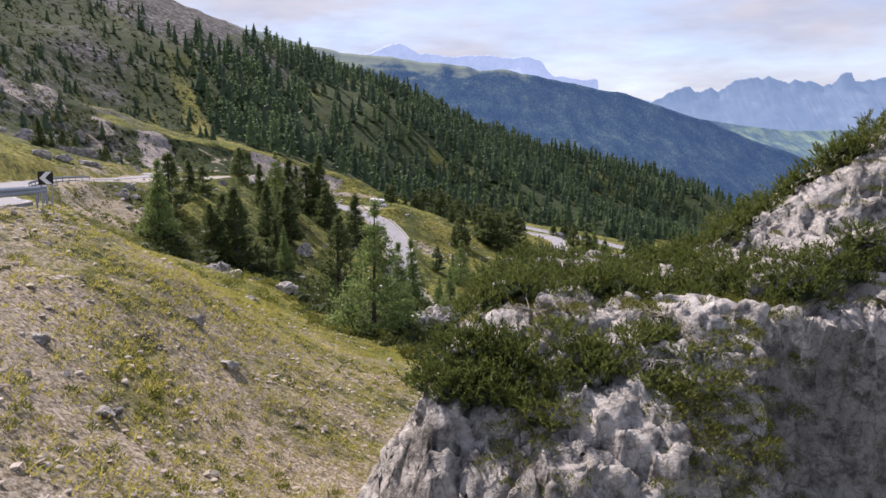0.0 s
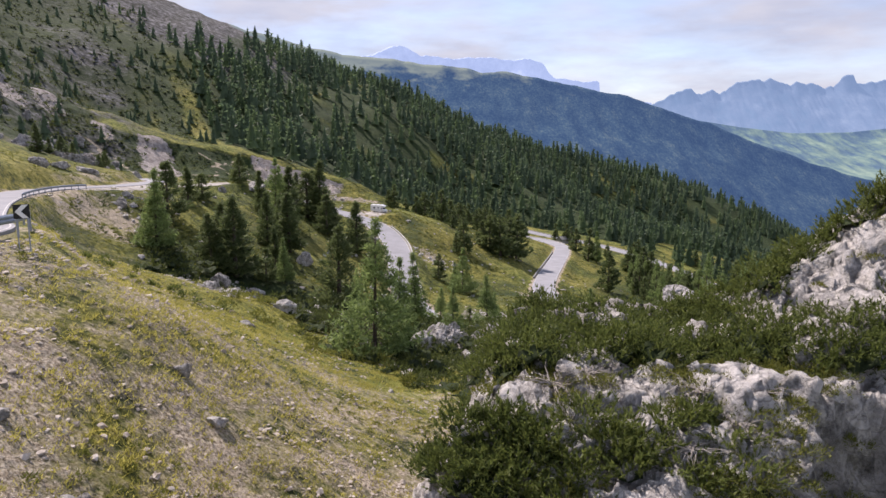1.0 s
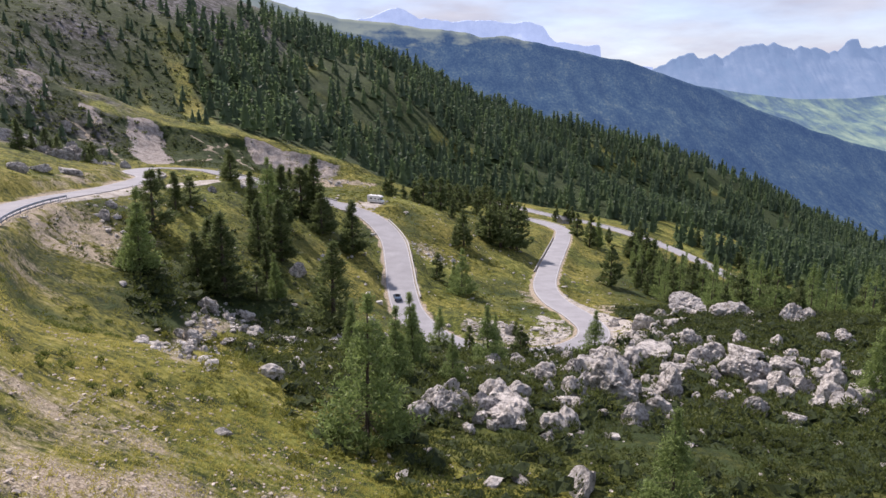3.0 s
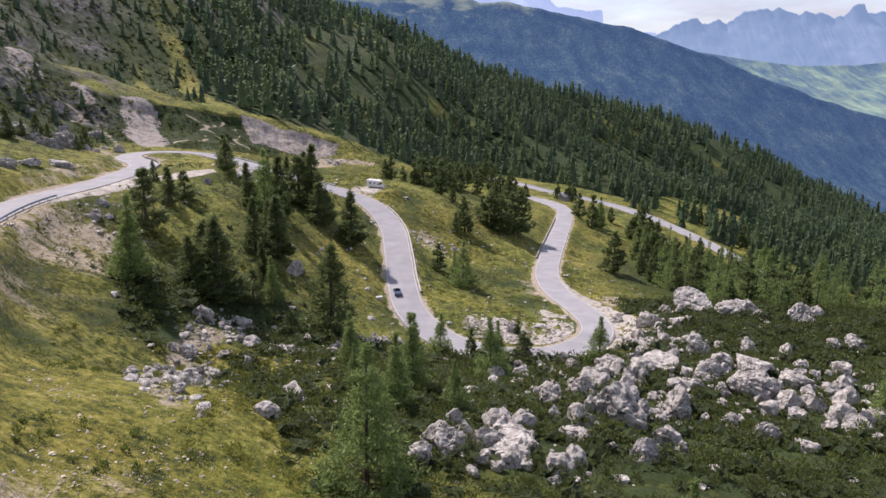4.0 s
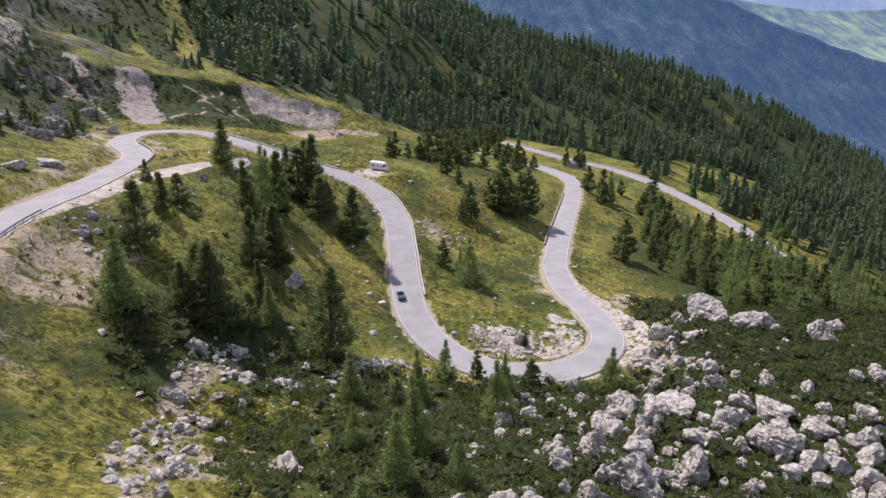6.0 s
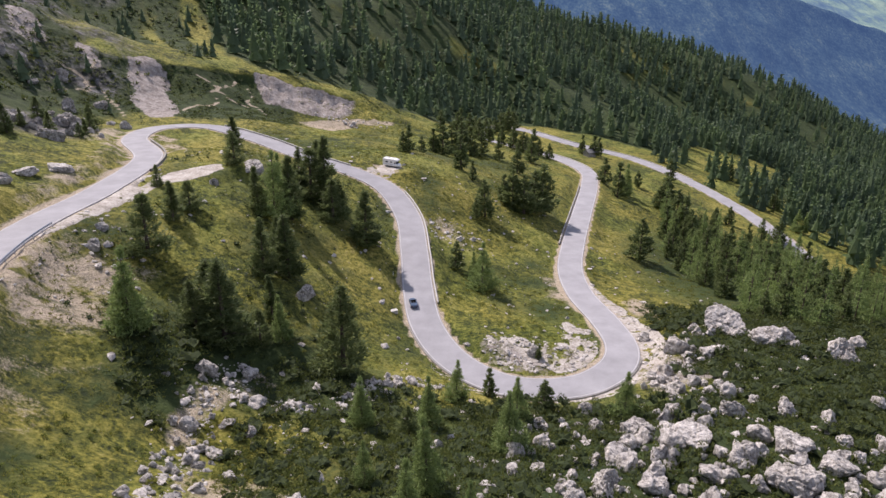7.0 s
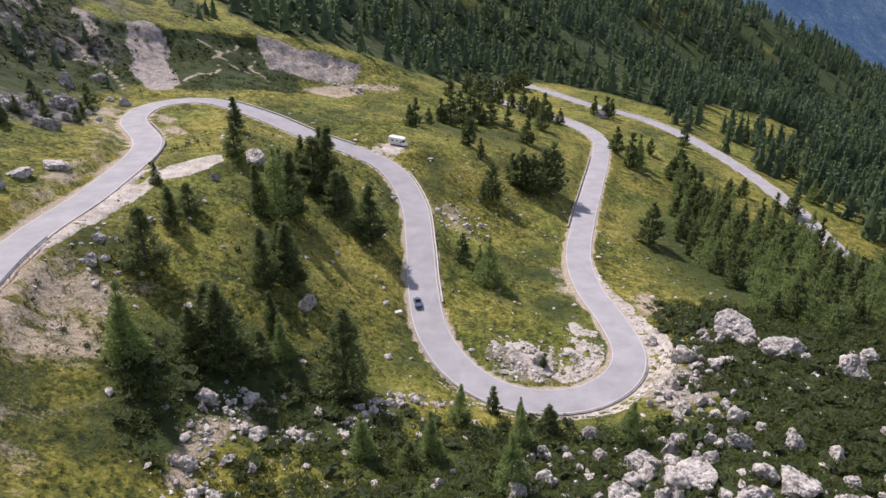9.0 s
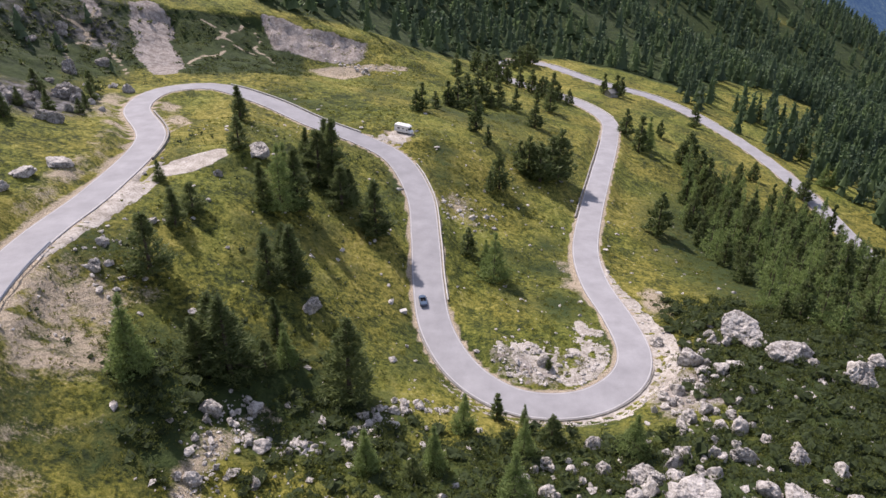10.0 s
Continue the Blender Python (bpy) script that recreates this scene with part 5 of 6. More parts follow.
BIG = [(21.0, 94, 9.0, 6.4), (7.0, 80.5, 6.8, 3.4), (0.3, 79, 4.6, 3.4), (0.6, 86, 3.4, 2.8), (30.5, 100, 7.0, 4.6), (13.8, 97.5, 4.0, 3.6), (39.2, 111, 5.6, 4.2), (43.2, 106, 7.4, 4.8), (47.3, 116, 7.2, 4.0),
       (51.5, 111, 6.2, 3.6), (46.2, 101.5, 5.4, 3.2), (49.4, 101, 4.2, 2.7), (58.3, 110, 4.6, 3.0), (33.9, 117, 6.8, 4.2), (43.2, 127, 5.4, 3.0), (51.8, 127, 5.4, 3.0), (58.4, 172, 9.4, 5.4), (64.5, 161, 8.2, 4.0), (74.1, 153, 7.6, 5.2)]
MIDDLE = [(72.6, 131.5, 6.2, 2.3), (45.2, 162.5, 6.0, 5.0), (17.3, 100.5, 3.6, 3.8), (22.0, 113.4, 4.8, 3.8), (27.7, 122.6, 5.2, 3.4), (15.7, 89.5, 3.7, 3.2), (14, 85.3, 3.0, 2.2), (20.6, 80.6, 3.3, 2.6), (39, 91.6, 3.8, 3.0),
          (42.4, 89.5, 3.2, 1.8), (51.9, 95.8, 3.4, 2.5), (21.3, 132.5, 3.8, 2.6), (62.1, 118.8, 2.2, 1.7), (27.7, 112.6, 4.0, 3.0), (38.9, 105.4, 3.0, 2.1), (24.5, 97, 4.2, 3.0), (18.5, 105, 4.5, 3.2), (25, 105.5, 4.4, 3.0), (36, 95.5, 3.2, 2.0), (55, 104, 3.4, 2.2)]
GULLY = [(-18.4, 92, 3.7, 2.9), (-17.9, 79, 2.8, 1.9), (-22.4, 73.5, 1.9, 1.1), (-28.1, 81.3, 2.1, 1.5), (-38, 111, 3.0, 2.1), (-34.4, 128, 3.6, 2.2), (-39.7, 124.2, 3.4, 2.5), (10.8, 61.6, 3.5, 2.6),
         (-16.4, 57.9, 1.5, 0.8), (-31, 96, 2.2, 1.4), (-29, 101, 2.4, 1.5), (-33, 107, 2.6, 1.6), (-30, 113, 2.2, 1.4), (-31, 120, 2.8, 1.8), (-27, 90, 2.0, 1.2), (-13, 136, 2.2, 1.4), (-9, 139, 1.8, 1.2), (-18, 133, 2.4, 1.4), (-24, 129, 2.2, 1.4)]
KNOLL_ROCKS = [(-31.7, 156.6, 4.4, 2.6), (-55.6, 207.8, 5.6, 3.4), (14.9, 161, 2.8, 2.5), (-92.5, 172, 5.4, 1.9), (-92.5, 162.6, 5.2, 1.7), (-66.3, 146.4, 2.9, 2.1), (-68.4, 153.6, 3.0, 1.3), (-91, 181, 5.0, 1.6), (-110, 232, 3, 1.8), (-113, 240, 3.2, 2), (-104, 226, 2.4, 1.4), (-112, 258, 4, 3), (-60, 191, 2.2, 1.4), (-64, 165, 2, 1.2), (-1, 224.7, 2.2, 1.4), (3, 228, 1.8, 1.1), (41, 172, 3.0, 1.8)]
for x, y, w, h in BIG:
    k = 1.0 if y > 150 else 0.8
    set_rock(BLOCKS, "boulder", x, y, w * k, h * k, "huge weathered pale grey limestone boulder among dwarf pines")
for x, y, w, h in MIDDLE:
    set_rock(BLOCKS, "boulder", x, y, w * 0.88, h * 0.88, "rough pale limestone boulder in the boulder field")
for x, y, w, h in GULLY:
    set_rock(STONES, "boulder", x, y, w, h, "grey limestone rock in the gully bed", group="gully rocks")
for x, y, w, h in KNOLL_ROCKS:
    set_rock(BLOCKS, "boulder", x, y, w, h, "lichen-stained limestone outcrop in the grass", group="rocks in the grass")


def field(x, y):
    heap = np.maximum(blot(x, y, 20, 104, 16, 22), np.maximum(blot(x, y, 47, 106, 20, 15), blot(x, y, 44, 146, 8, 28, -18)))
    heap = np.maximum(heap, np.maximum(0.8 * blot(x, y, 4, 79, 10, 7), np.maximum(0.7 * blot(x, y, 22, 121, 16, 7), 0.1 * blot(x, y, 66, 165, 14, 12))))
    return np.maximum(heap ** 0.6, 0.04 * smooth(60, 75, y) * smooth(145, 130, y)) * (road_gap(x, y)[0] > 6)


for box, count, seed in (((4, 37, 82, 128), 50, 61), ((27, 70, 90, 124), 68, 161), ((32, 54, 120, 178), 38, 162), ((-6, 15, 72, 88), 30, 164), ((6, 40, 112, 130), 28, 165), ((-10, 80, 60, 150), 14, 163)):
    for x, y in spread(count, box, 1.45, field, seed):
        w = 1.0 + 2.5 * rng.random() ** 1.5
        set_rock(SMALL, "small_boulder", x, y, w, w * rng.uniform(0.6, 0.85), "small pale limestone boulder in the boulder field", group="small boulders", sink=0.22)


def satellites(x, y):
    """Broken blocks round the great boulders beyond the thicket and below the bend."""
    near = np.zeros_like(x)
    for bx, by, r in ((57, 169, 7), (52, 171, 4), (64, 160, 6), (73, 152, 6), (76, 149, 5), (80, 160, 5)):
        near = np.maximum(near, blot(x, y, bx, by, r, r * 0.8))
    return np.maximum(near ** 0.5, blot(x, y, 40, 150, 6, 10, -18) ** 0.5) * (road_gap(x, y)[0] > 6)


for x, y in spread(58, (28, 88, 138, 180), 1.3, satellites, 166):
    w = 1.0 + 2.6 * rng.random() ** 1.7
    set_rock(SMALL, "small_boulder", x, y, w, w * rng.uniform(0.6, 0.85), "small pale limestone boulder beside a great one", group="small boulders", sink=0.2)


def gully_bed(x, y):
    return np.maximum(smooth(4.5, 1, segment_gap(x, y, GULLY_LINE)), smooth(3.2, 0.8, segment_gap(x, y, GULLY_ARM)))


for x, y in spread(215, (-46, 0, 74, 146), 0.7, gully_bed, 68):
    w = 0.45 + 1.3 * rng.random() ** 1.8
    set_rock(SMALL, "gully_rock", x, y, w, w * rng.uniform(0.55, 0.85), "pale limestone rock in the dry gully bed", group="gully rocks", sink=0.25)


def outcrop_line(x, y):
    side, _ = scarp_side(x, y)
    return 0.3 * smooth(3, 0.5, np.abs(side + 2)) * (side < 90) * smooth(-0.1, 0.25, ripple(x, y, 14, 113)) + 0.8 * blot(x, y, -117, 258, 9, 9) + 0.9 * blot(x, y, -55, 354, 24, 7, 35)


for x, y in spread(110, (-165, -35, 250, 400), 2.0, outcrop_line, 69):
    w = 1.0 + 2.4 * rng.random() ** 1.6
    set_rock(SMALL, "scarp_rock", x, y, w, w * rng.uniform(0.5, 0.8), "pale limestone rock along the scarp", group="rocks of the scarp", sink=0.3)


def scatter_stones(name, spots, size, label, seed, mat, z=None):
    """Many small stones joined into one mass."""
    r_ = np.random.default_rng(seed)
    bm = bmesh.new()
    bmesh.ops.create_icosphere(bm, subdivisions=1, radius=1.0)
    v0 = np.array([v.co for v in bm.verts])
    f0 = np.array([[v.index for v in f.verts] for f in bm.faces])
    bm.free()
    n = len(spots)
    v = v0[None] * (1 + 0.28 * r_.normal(size=(n, len(v0), 1)))
    s = size[0] * (size[1] / size[0]) ** (r_.random(n) ** 2.2)
    v = v * s[:, None, None] * np.stack([r_.uniform(0.7, 1.3, n), r_.uniform(0.6, 1.1, n), r_.uniform(0.35, 0.75, n)], 1)[:, None]
    a = r_.random(n) * 6.28
    c_, s_ = np.cos(a)[:, None], np.sin(a)[:, None]
    v = np.stack([v[..., 0] * c_ - v[..., 1] * s_, v[..., 0] * s_ + v[..., 1] * c_, v[..., 2]], -1)
    zz = ground_height(spots[:, 0], spots[:, 1]) if z is None else z
    v += np.column_stack([spots, zz + s * 0.12])[:, None]
    f = (f0[None] + (np.arange(n) * len(v0))[:, None, None]).reshape(-1, 3)
    return tagged(new(name, mesh_of(name, v.reshape(-1, 3), f, mat)), label, "stones", kind="stuff")


def bank_stones(x, y):
    return (road_gap(x, y)[0] > 5) * (0.15 + 0.85 * smooth(-0.2, 0.35, ripple(x, y, 5, 40))) * smooth(5, 3, x - 0.1 * (60 - y)) * smooth(75, 45, y + 0.3 * x)


scatter_stones("bank_stones", spread(12500, (-40, 5, 10, 75), 0.1, bank_stones, 62), (0.025, 0.17), "grey limestone stones scattered on the grassy bank", 63, BANK_STONE)


for x, y, w, h in ((-11.1, 30.4, 0.9, 0.5), (-9.1, 28.4, 0.95, 0.4), (-12.6, 21.1, 0.6, 0.3), (-10.0, 19.5, 0.8, 0.35), (-9.9, 20.0, 0.5, 0.25), (-4.0, 50.4, 0.5, 0.3)):
    set_rock(STONES, "bank_rock", x, y, w, h, "pale limestone rock half buried in the bank", "rock", "rocks on the bank", 0.3)
bushes("bank_weeds", spread(230, (-24, 2, 14, 60), 0.5, lambda x, y: (road_gap(x, y)[0] > 5.5) * smooth(2, 0, x) * smooth(-0.1, 0.3, ripple(x, y, 7, 126)), 67), (0.18, 0.42), (0.15, 0.35), 90, 0.12, 0.045, SHRUB, "bright green leafy weeds on the gravelly bank", "weeds", 68)
bushes("bank_tufts", spread(260, (-80, -52, 114, 152), 0.6, lambda x, y: (road_gap(x, y)[0] > 6) * smooth(-0.2, 0.3, ripple(x, y, 4, 164)), 84), (0.2, 0.6), (0.12, 0.4), 60, 0.16, 0.06, SHRUB, "olive tufts on the stony bank below the road", "weeds", 85)


def rubble(x, y):
    heap = np.maximum(np.maximum(smooth(6, 1, segment_gap(x, y, GULLY_LINE)), smooth(4, 1, segment_gap(x, y, GULLY_ARM))), np.maximum(0.5 * blot(x, y, -14, 134, 14, 5), blot(x, y, 16, 160, 14, 8) ** 0.5))
    heap = np.maximum(heap, 0.2 * thicket(x, y))
    heap = np.maximum(heap, 0.5 * blot(x, y, -52, 357, 22, 6, 10))
    heap = np.maximum(heap, np.maximum(blot(x, y, 44, 152, 7, 22, -15) ** 0.5, blot(x, y, -3, 226, 14, 12)))
    heap = np.maximum(heap, np.maximum(blot(x, y, 20, 104, 22, 24), blot(x, y, 48, 108, 24, 18)) * 0.5)
    heap = np.maximum(heap, 0.5 * blot(x, y, -66, 150, 12, 20))
    heap = np.maximum(heap, 0.7 * blot(x, y, -25, 80, 5, 12, 35))
    heap = np.maximum(heap, 0.06 * smooth(110, 130, y) * smooth(300, 240, y) * smooth(-80, -70, x) * smooth(80, 60, x))
    return heap * (road_gap(x, y)[0] > 4.6)


scatter_stones("rubble", spread(9000, (-85, 85, 60, 370), 0.3, rubble, 64), (0.12, 0.95), "white limestone rubble in gully and on verges", 65, PALE_LIMESTONE)

scatter_stones("rubble", spread(1500, (-46, 0, 74, 146), 0.3, lambda x, y: gully_bed(x, y) ** 2 * (0.5 + 0.7 * ripple(x, y, 5, 148)), 164), (0.12, 0.6), "pale limestone rubble along the dry gully", 165, PALE_LIMESTONE)
scatter_stones("rubble", spread(1500, (-14, 52, 140, 190), 0.3, lambda x, y: np.maximum(0.9 * bend_heart(x, y), 0.5 * bend_verge(x, y)) * (road_gap(x, y)[0] > 5), 166), (0.1, 0.6), "white limestone rubble beside the road bend", 167, PALE_LIMESTONE)


OUTCROPS = [rock_mesh("cliff_outcrop", 300 + i, 4, WALL_LIMESTONE, 0.42, (1.0, 0.7, 0.85), 14) for i in range(4)]


def cliff_band(x, y):
    bluff = np.maximum(blot(x, y, -117, 222, 17, 28, 10) ** 0.6, 0.5 * blot(x, y, -160, 275, 40, 30, -30))
    return (road_gap(x, y)[0] > 14) * bluff


for x, y in spread(80, (-215, -100, 200, 330), 3.0, cliff_band, 66):
    w = rng.uniform(2.5, 7.0)
    set_rock(OUTCROPS, "cliff_outcrop", x, y, w, w * rng.uniform(0.5, 0.9), "dark weathered limestone outcrop on the hillside", "outcrop", "outcrops on the hillside", 0.3)


# ---- limestone crag beside the start ----
def cells(x, y, size, seed):
    """Irregular blocks in plan: nearness to the block's rim (0 at the joint), a random height, a random tilt."""
    fx, fy = np.floor(x / size), np.floor(y / size)
    best, second = np.full(np.shape(x), 1e9), np.full(np.shape(x), 1e9)
    tone, ox, oy = np.zeros(np.shape(x)), np.zeros(np.shape(x)), np.zeros(np.shape(x))
    for i in (-1, 0, 1):
        for j in (-1, 0, 1):
            px, py = (fx + i + lattice(fx + i, fy + j, seed)) * size, (fy + j + lattice(fx + i, fy + j, seed + 1)) * size
            d = np.hypot(x - px, y - py)
            near = d < best
            second = np.where(near, best, np.minimum(second, d))
            tone = np.where(near, lattice(fx + i, fy + j, seed + 2), tone)
            ox, oy = np.where(near, x - px, ox), np.where(near, y - py, oy)
            best = np.where(near, d, best)
    return np.clip((second - best) / size, 0, 1), tone - 0.5, ox * (tone * 13 % 1 - 0.5) + oy * (tone * 29 % 1 - 0.6)


def crag_height(x, y, detail=True):
    lip = np.interp(x, [-6, -1, 0, 2, 4.4, 7, 8.6, 9.6, 14, 24], [21.5, 18.9, 18.2, 17.6, 17.2, 17.4, 18.0, 20.2, 20.6, 20.8])
    lip = lip + 0.7 * ripple(x, y, 2.6, 91, 3)
    top = 52.2 + 2.0 * smooth(16.5, 21.5, y) - 0.7 * smooth(4, 0, x) + np.clip(0.7 * (x - 9.4), 0, 6.4) * np.clip((y - 21.3) / 5.4, 0, 1)
    front = np.clip(lip - y, 0, None)
    sheer = smooth(8.4, 10, x)
    z = top - (1 - sheer) * (0.7 * front + 1.5 * np.clip(front - 1.0, 0, None)) - sheer * np.minimum(front * 6, 3 + front * 2)
    left = np.clip(-0.2 + 0.3 * (y - 19) - x + 0.5 * ripple(x, y, 1.8, 94, 3), 0, None)
    z = z - np.minimum(left * 2.2, 0.9 + left * 1.5) - np.clip(y - 28.5 + 0.6 * ripple(x, y, 3, 124), 0, None) * 1.3 - np.clip(x - 19.5 + 1.5 * ripple(x, y, 4, 123), 0, None) * 1.9
    if detail:
        face = 1 - 0.7 * sheer * smooth(0, 0.4, front)
        wx, wy = x + 0.5 * ripple(x, y, 1.5, 92, 3), y + 0.5 * ripple(x, y, 1.5, 93, 3)
        for size, high in ((2.3, 0.55), (0.95, 0.3), (0.45, 0.14), (0.26, 0.06)):
            rim, tone, tilt = cells(wx + 0.3 * wy, 1.15 * wy, size, int(size * 100))
            z = z + face * high * (tone * 1.1 + 0.9 * tilt / size + 0.9 * smooth(0.0, 0.15, rim) - 0.6)
        z = z + 0.1 * ripple(x, y, 0.5, 96, 3)
    return z


cx, cy = np.arange(-8, 29, 0.12), np.arange(9.5, 34, 0.12)
cmx, cmy = np.meshgrid(cx, cy)
cz = crag_height(cmx, cmy)
under = ground_height(cmx, cmy)
cz = np.maximum(cz, under - 1.2)
cv = np.stack([cmx, cmy, cz], -1).reshape(-1, 3)
for i, p in enumerate(cv):
    w = Vector(p)
    d1 = noise.fractal(w * 1.6, 1.0, 2.0, 4)
    d2 = noise.noise(w * 3.1 + Vector((9, 3, 1)))
    cv[i] += np.array((0.18 * d1 + 0.12 * d2, -0.24 * d1 - 0.14 * d2, 0.16 * d2))
n = len(cx)
ci, cj = np.meshgrid(np.arange(len(cy) - 1), np.arange(n - 1), indexing="ij")
a = ci * n + cj
quads = np.stack([a, a + 1, a + n + 1, a + n], -1).reshape(-1, 4)
keep_ = (cz > under - 0.9).ravel()[quads].any(1)
crag = holder("limestone_crag", Matrix.Translation((6, 20, 50)), "rugged pale limestone crag with fissures and ledges", "crag")
mid_x, mid_y = cmx.ravel()[quads].mean(1), cmy.ravel()[quads].mean(1)
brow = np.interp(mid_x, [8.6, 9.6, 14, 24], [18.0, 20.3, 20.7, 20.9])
# Face below the brow, darkened for its shade as well as its stain.
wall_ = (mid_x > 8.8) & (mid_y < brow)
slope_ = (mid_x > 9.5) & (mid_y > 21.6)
for name, which, mat, label in (("rock_wall", wall_, WALL_LIMESTONE, "sheer stained grey rock wall with shade in its colour"), ("upper_slope", slope_ & ~wall_, CRAG_STONE, "broken pale rock slope with grassy pockets"),
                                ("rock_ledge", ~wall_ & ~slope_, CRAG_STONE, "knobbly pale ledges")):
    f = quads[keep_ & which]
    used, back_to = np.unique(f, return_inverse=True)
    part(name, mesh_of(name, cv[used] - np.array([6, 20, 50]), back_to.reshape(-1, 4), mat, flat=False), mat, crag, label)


def crag_top(x, y):
    return crag_height(np.asarray(x, float), np.asarray(y, float), False)


def on_crag(name, box, count, gap, keep, wide, high, n, length, width, mat, label, category, seed, lift=0.0):
    s = spread(count, box, gap, keep, seed)
    return bushes(name, s, wide, high, n, length, width, mat, label, category, seed + 1, lift, crag_top(s[:, 0], s[:, 1]))


def hedge(x, y):
    return smooth(0, 1.2, y - np.interp(x, [1, 3, 6, 9, 12, 15], [22.6, 21.9, 21.9, 21.9, 21.6, 22.4])) * smooth(0, -1.2, y - np.interp(x, [8, 10, 13, 15], [30.5, 26.5, 24.2, 24.0])) * smooth(0.6, 1.2, x)


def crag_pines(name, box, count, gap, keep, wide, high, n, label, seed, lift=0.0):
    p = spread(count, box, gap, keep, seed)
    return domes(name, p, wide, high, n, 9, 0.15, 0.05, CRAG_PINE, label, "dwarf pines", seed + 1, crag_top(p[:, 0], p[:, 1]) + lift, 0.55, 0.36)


def skyline(x, y):
    return smooth(1.0, 0.4, np.abs(y - 27.6)) * smooth(9.3, 9.9, x)


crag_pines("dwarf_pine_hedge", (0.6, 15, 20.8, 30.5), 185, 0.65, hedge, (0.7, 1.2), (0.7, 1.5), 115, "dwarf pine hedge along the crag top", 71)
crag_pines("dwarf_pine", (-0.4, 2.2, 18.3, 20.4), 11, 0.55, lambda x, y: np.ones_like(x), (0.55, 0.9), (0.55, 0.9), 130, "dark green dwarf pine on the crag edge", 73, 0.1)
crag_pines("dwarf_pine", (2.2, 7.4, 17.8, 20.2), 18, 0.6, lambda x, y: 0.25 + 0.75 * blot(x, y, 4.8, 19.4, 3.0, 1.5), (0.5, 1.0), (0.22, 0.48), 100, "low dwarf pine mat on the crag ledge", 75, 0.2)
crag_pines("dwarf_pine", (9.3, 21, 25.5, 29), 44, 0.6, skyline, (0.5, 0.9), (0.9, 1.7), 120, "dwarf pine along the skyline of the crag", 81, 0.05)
on_crag("ledge_scrub", (-1, 11, 14.8, 22.5), 340, 0.25, lambda x, y: smooth(-0.2, 0.2, ripple(x, y, 2.2, 95)), (0.15, 0.55), (0.12, 0.35), 130, 0.1, 0.035, SHRUB, "yellow-green plants on the crag ledges", "plants", 77, 0.22)
on_crag("ledge_scrub", (9, 22, 21.5, 28), 150, 0.4, lambda x, y: smooth(-0.05, 0.25, ripple(x, y, 2.6, 98)), (0.2, 0.6), (0.05, 0.2), 120, 0.1, 0.035, SHRUB, "yellow-green plants on the upper crag slope", "plants", 79, 0.08)


def dead_shrub(x, y, wide, seed):
    """Bare bleached branches of a dead dwarf pine, lying over the rock."""
    r_ = np.random.default_rng(seed)
    pieces = []
    base = np.array([x, y, float(crag_top(x, y)) + 0.25])
    for i in range(34):
        a, reach = r_.random() * 6.28, wide * r_.uniform(0.4, 1.0)
        s = np.linspace(0, 1, 6)[:, None]
        bend = r_.normal(size=3) * 0.18
        pts = base + s * np.array([math.cos(a), math.sin(a), 0.12 + 0.3 * r_.random()]) * reach + s * s * (np.array([0, 0, -0.15]) + bend) + r_.normal(size=(6, 3)) * 0.025
        pieces.append(swept(pts, 0.022 * (1.15 - s[:, 0]), 4))
    v, f = joined(pieces)
    ob = new("dead_shrub", mesh_of("dead_shrub", v, f, DEADWOOD))
    return tagged(ob, "grey bare twigs of a dead dwarf pine on the crag", "dead shrub", "dead shrubs on the crag")


for i, (x, y, w) in enumerate(((2.8, 21.2, 1.2), (7.3, 19.6, 0.7), (8.2, 20.6, 0.7), (5.9, 19.0, 0.8), (6.6, 20.6, 0.8), (3.8, 21.6, 1.0))):
    dead_shrub(x, y, w, 400 + i)
for x, y, w, h in ((1.4, 28.2, 1.1, 4.2), (2.2, 28.0, 1.3, 3.2), (-0.5, 18.9, 0.8, 0.7), (3.4, 21.9, 1.4, 0.6), (14.2, 21.6, 1.1, 0.6)):
    set_rock(STONES, "crag_block", x, y, w, h, "pale fissured limestone block on the crag", "rock", "blocks of the crag", 0.25, float(crag_top(x, y)) if y < 27 else 49.0)


# ---- road furniture, vehicles, hut ----
def box_bm(bm, cx, cy, cz, sx, sy, sz, bevel=0.0, m=None):
    """Add a bevelled box to bm, centred at (cx, cy, cz)."""
    made = bmesh.ops.create_cube(bm, size=1.0)["verts"]
    for v in made:
        v.co = Vector((cx + v.co.x * sx, cy + v.co.y * sy, cz + v.co.z * sz))
        if m:
            v.co = m @ v.co
    if bevel:
        edges = list({e for v in made for e in v.link_edges})
        bmesh.ops.bevel(bm, geom=edges, offset=bevel, segments=2, affect="EDGES")
    return bm


def box_part(name, size, at, mat, parent, bevel=0.02, label=""):
    bm = bmesh.new()
    box_bm(bm, 0, 0, 0, *size, bevel)
    ob = part(name, bm, mat, parent, label)
    ob.location = at
    return ob


def plain(name, col, rough=0.5, metal=0.0, var=0.15, size=0.4):
    m, t, b = material(name, rough)
    p = place(t)
    f = maths(t, "ADD", maths(t, "MULTIPLY", grain(t, p, 1 / size, 5), 0.6), maths(t, "MULTIPLY", grain(t, p, 0.2 / size, 3), 0.4))
    dark, light = tuple(c * (1 - var) for c in col), tuple(min(1, c * (1 + var)) for c in col)
    t.links.new(ramp(t, f, [(0.35, dark), (0.65, light)]), b.inputs["Base Color"])
    b.inputs["Metallic"].default_value = metal
    return m


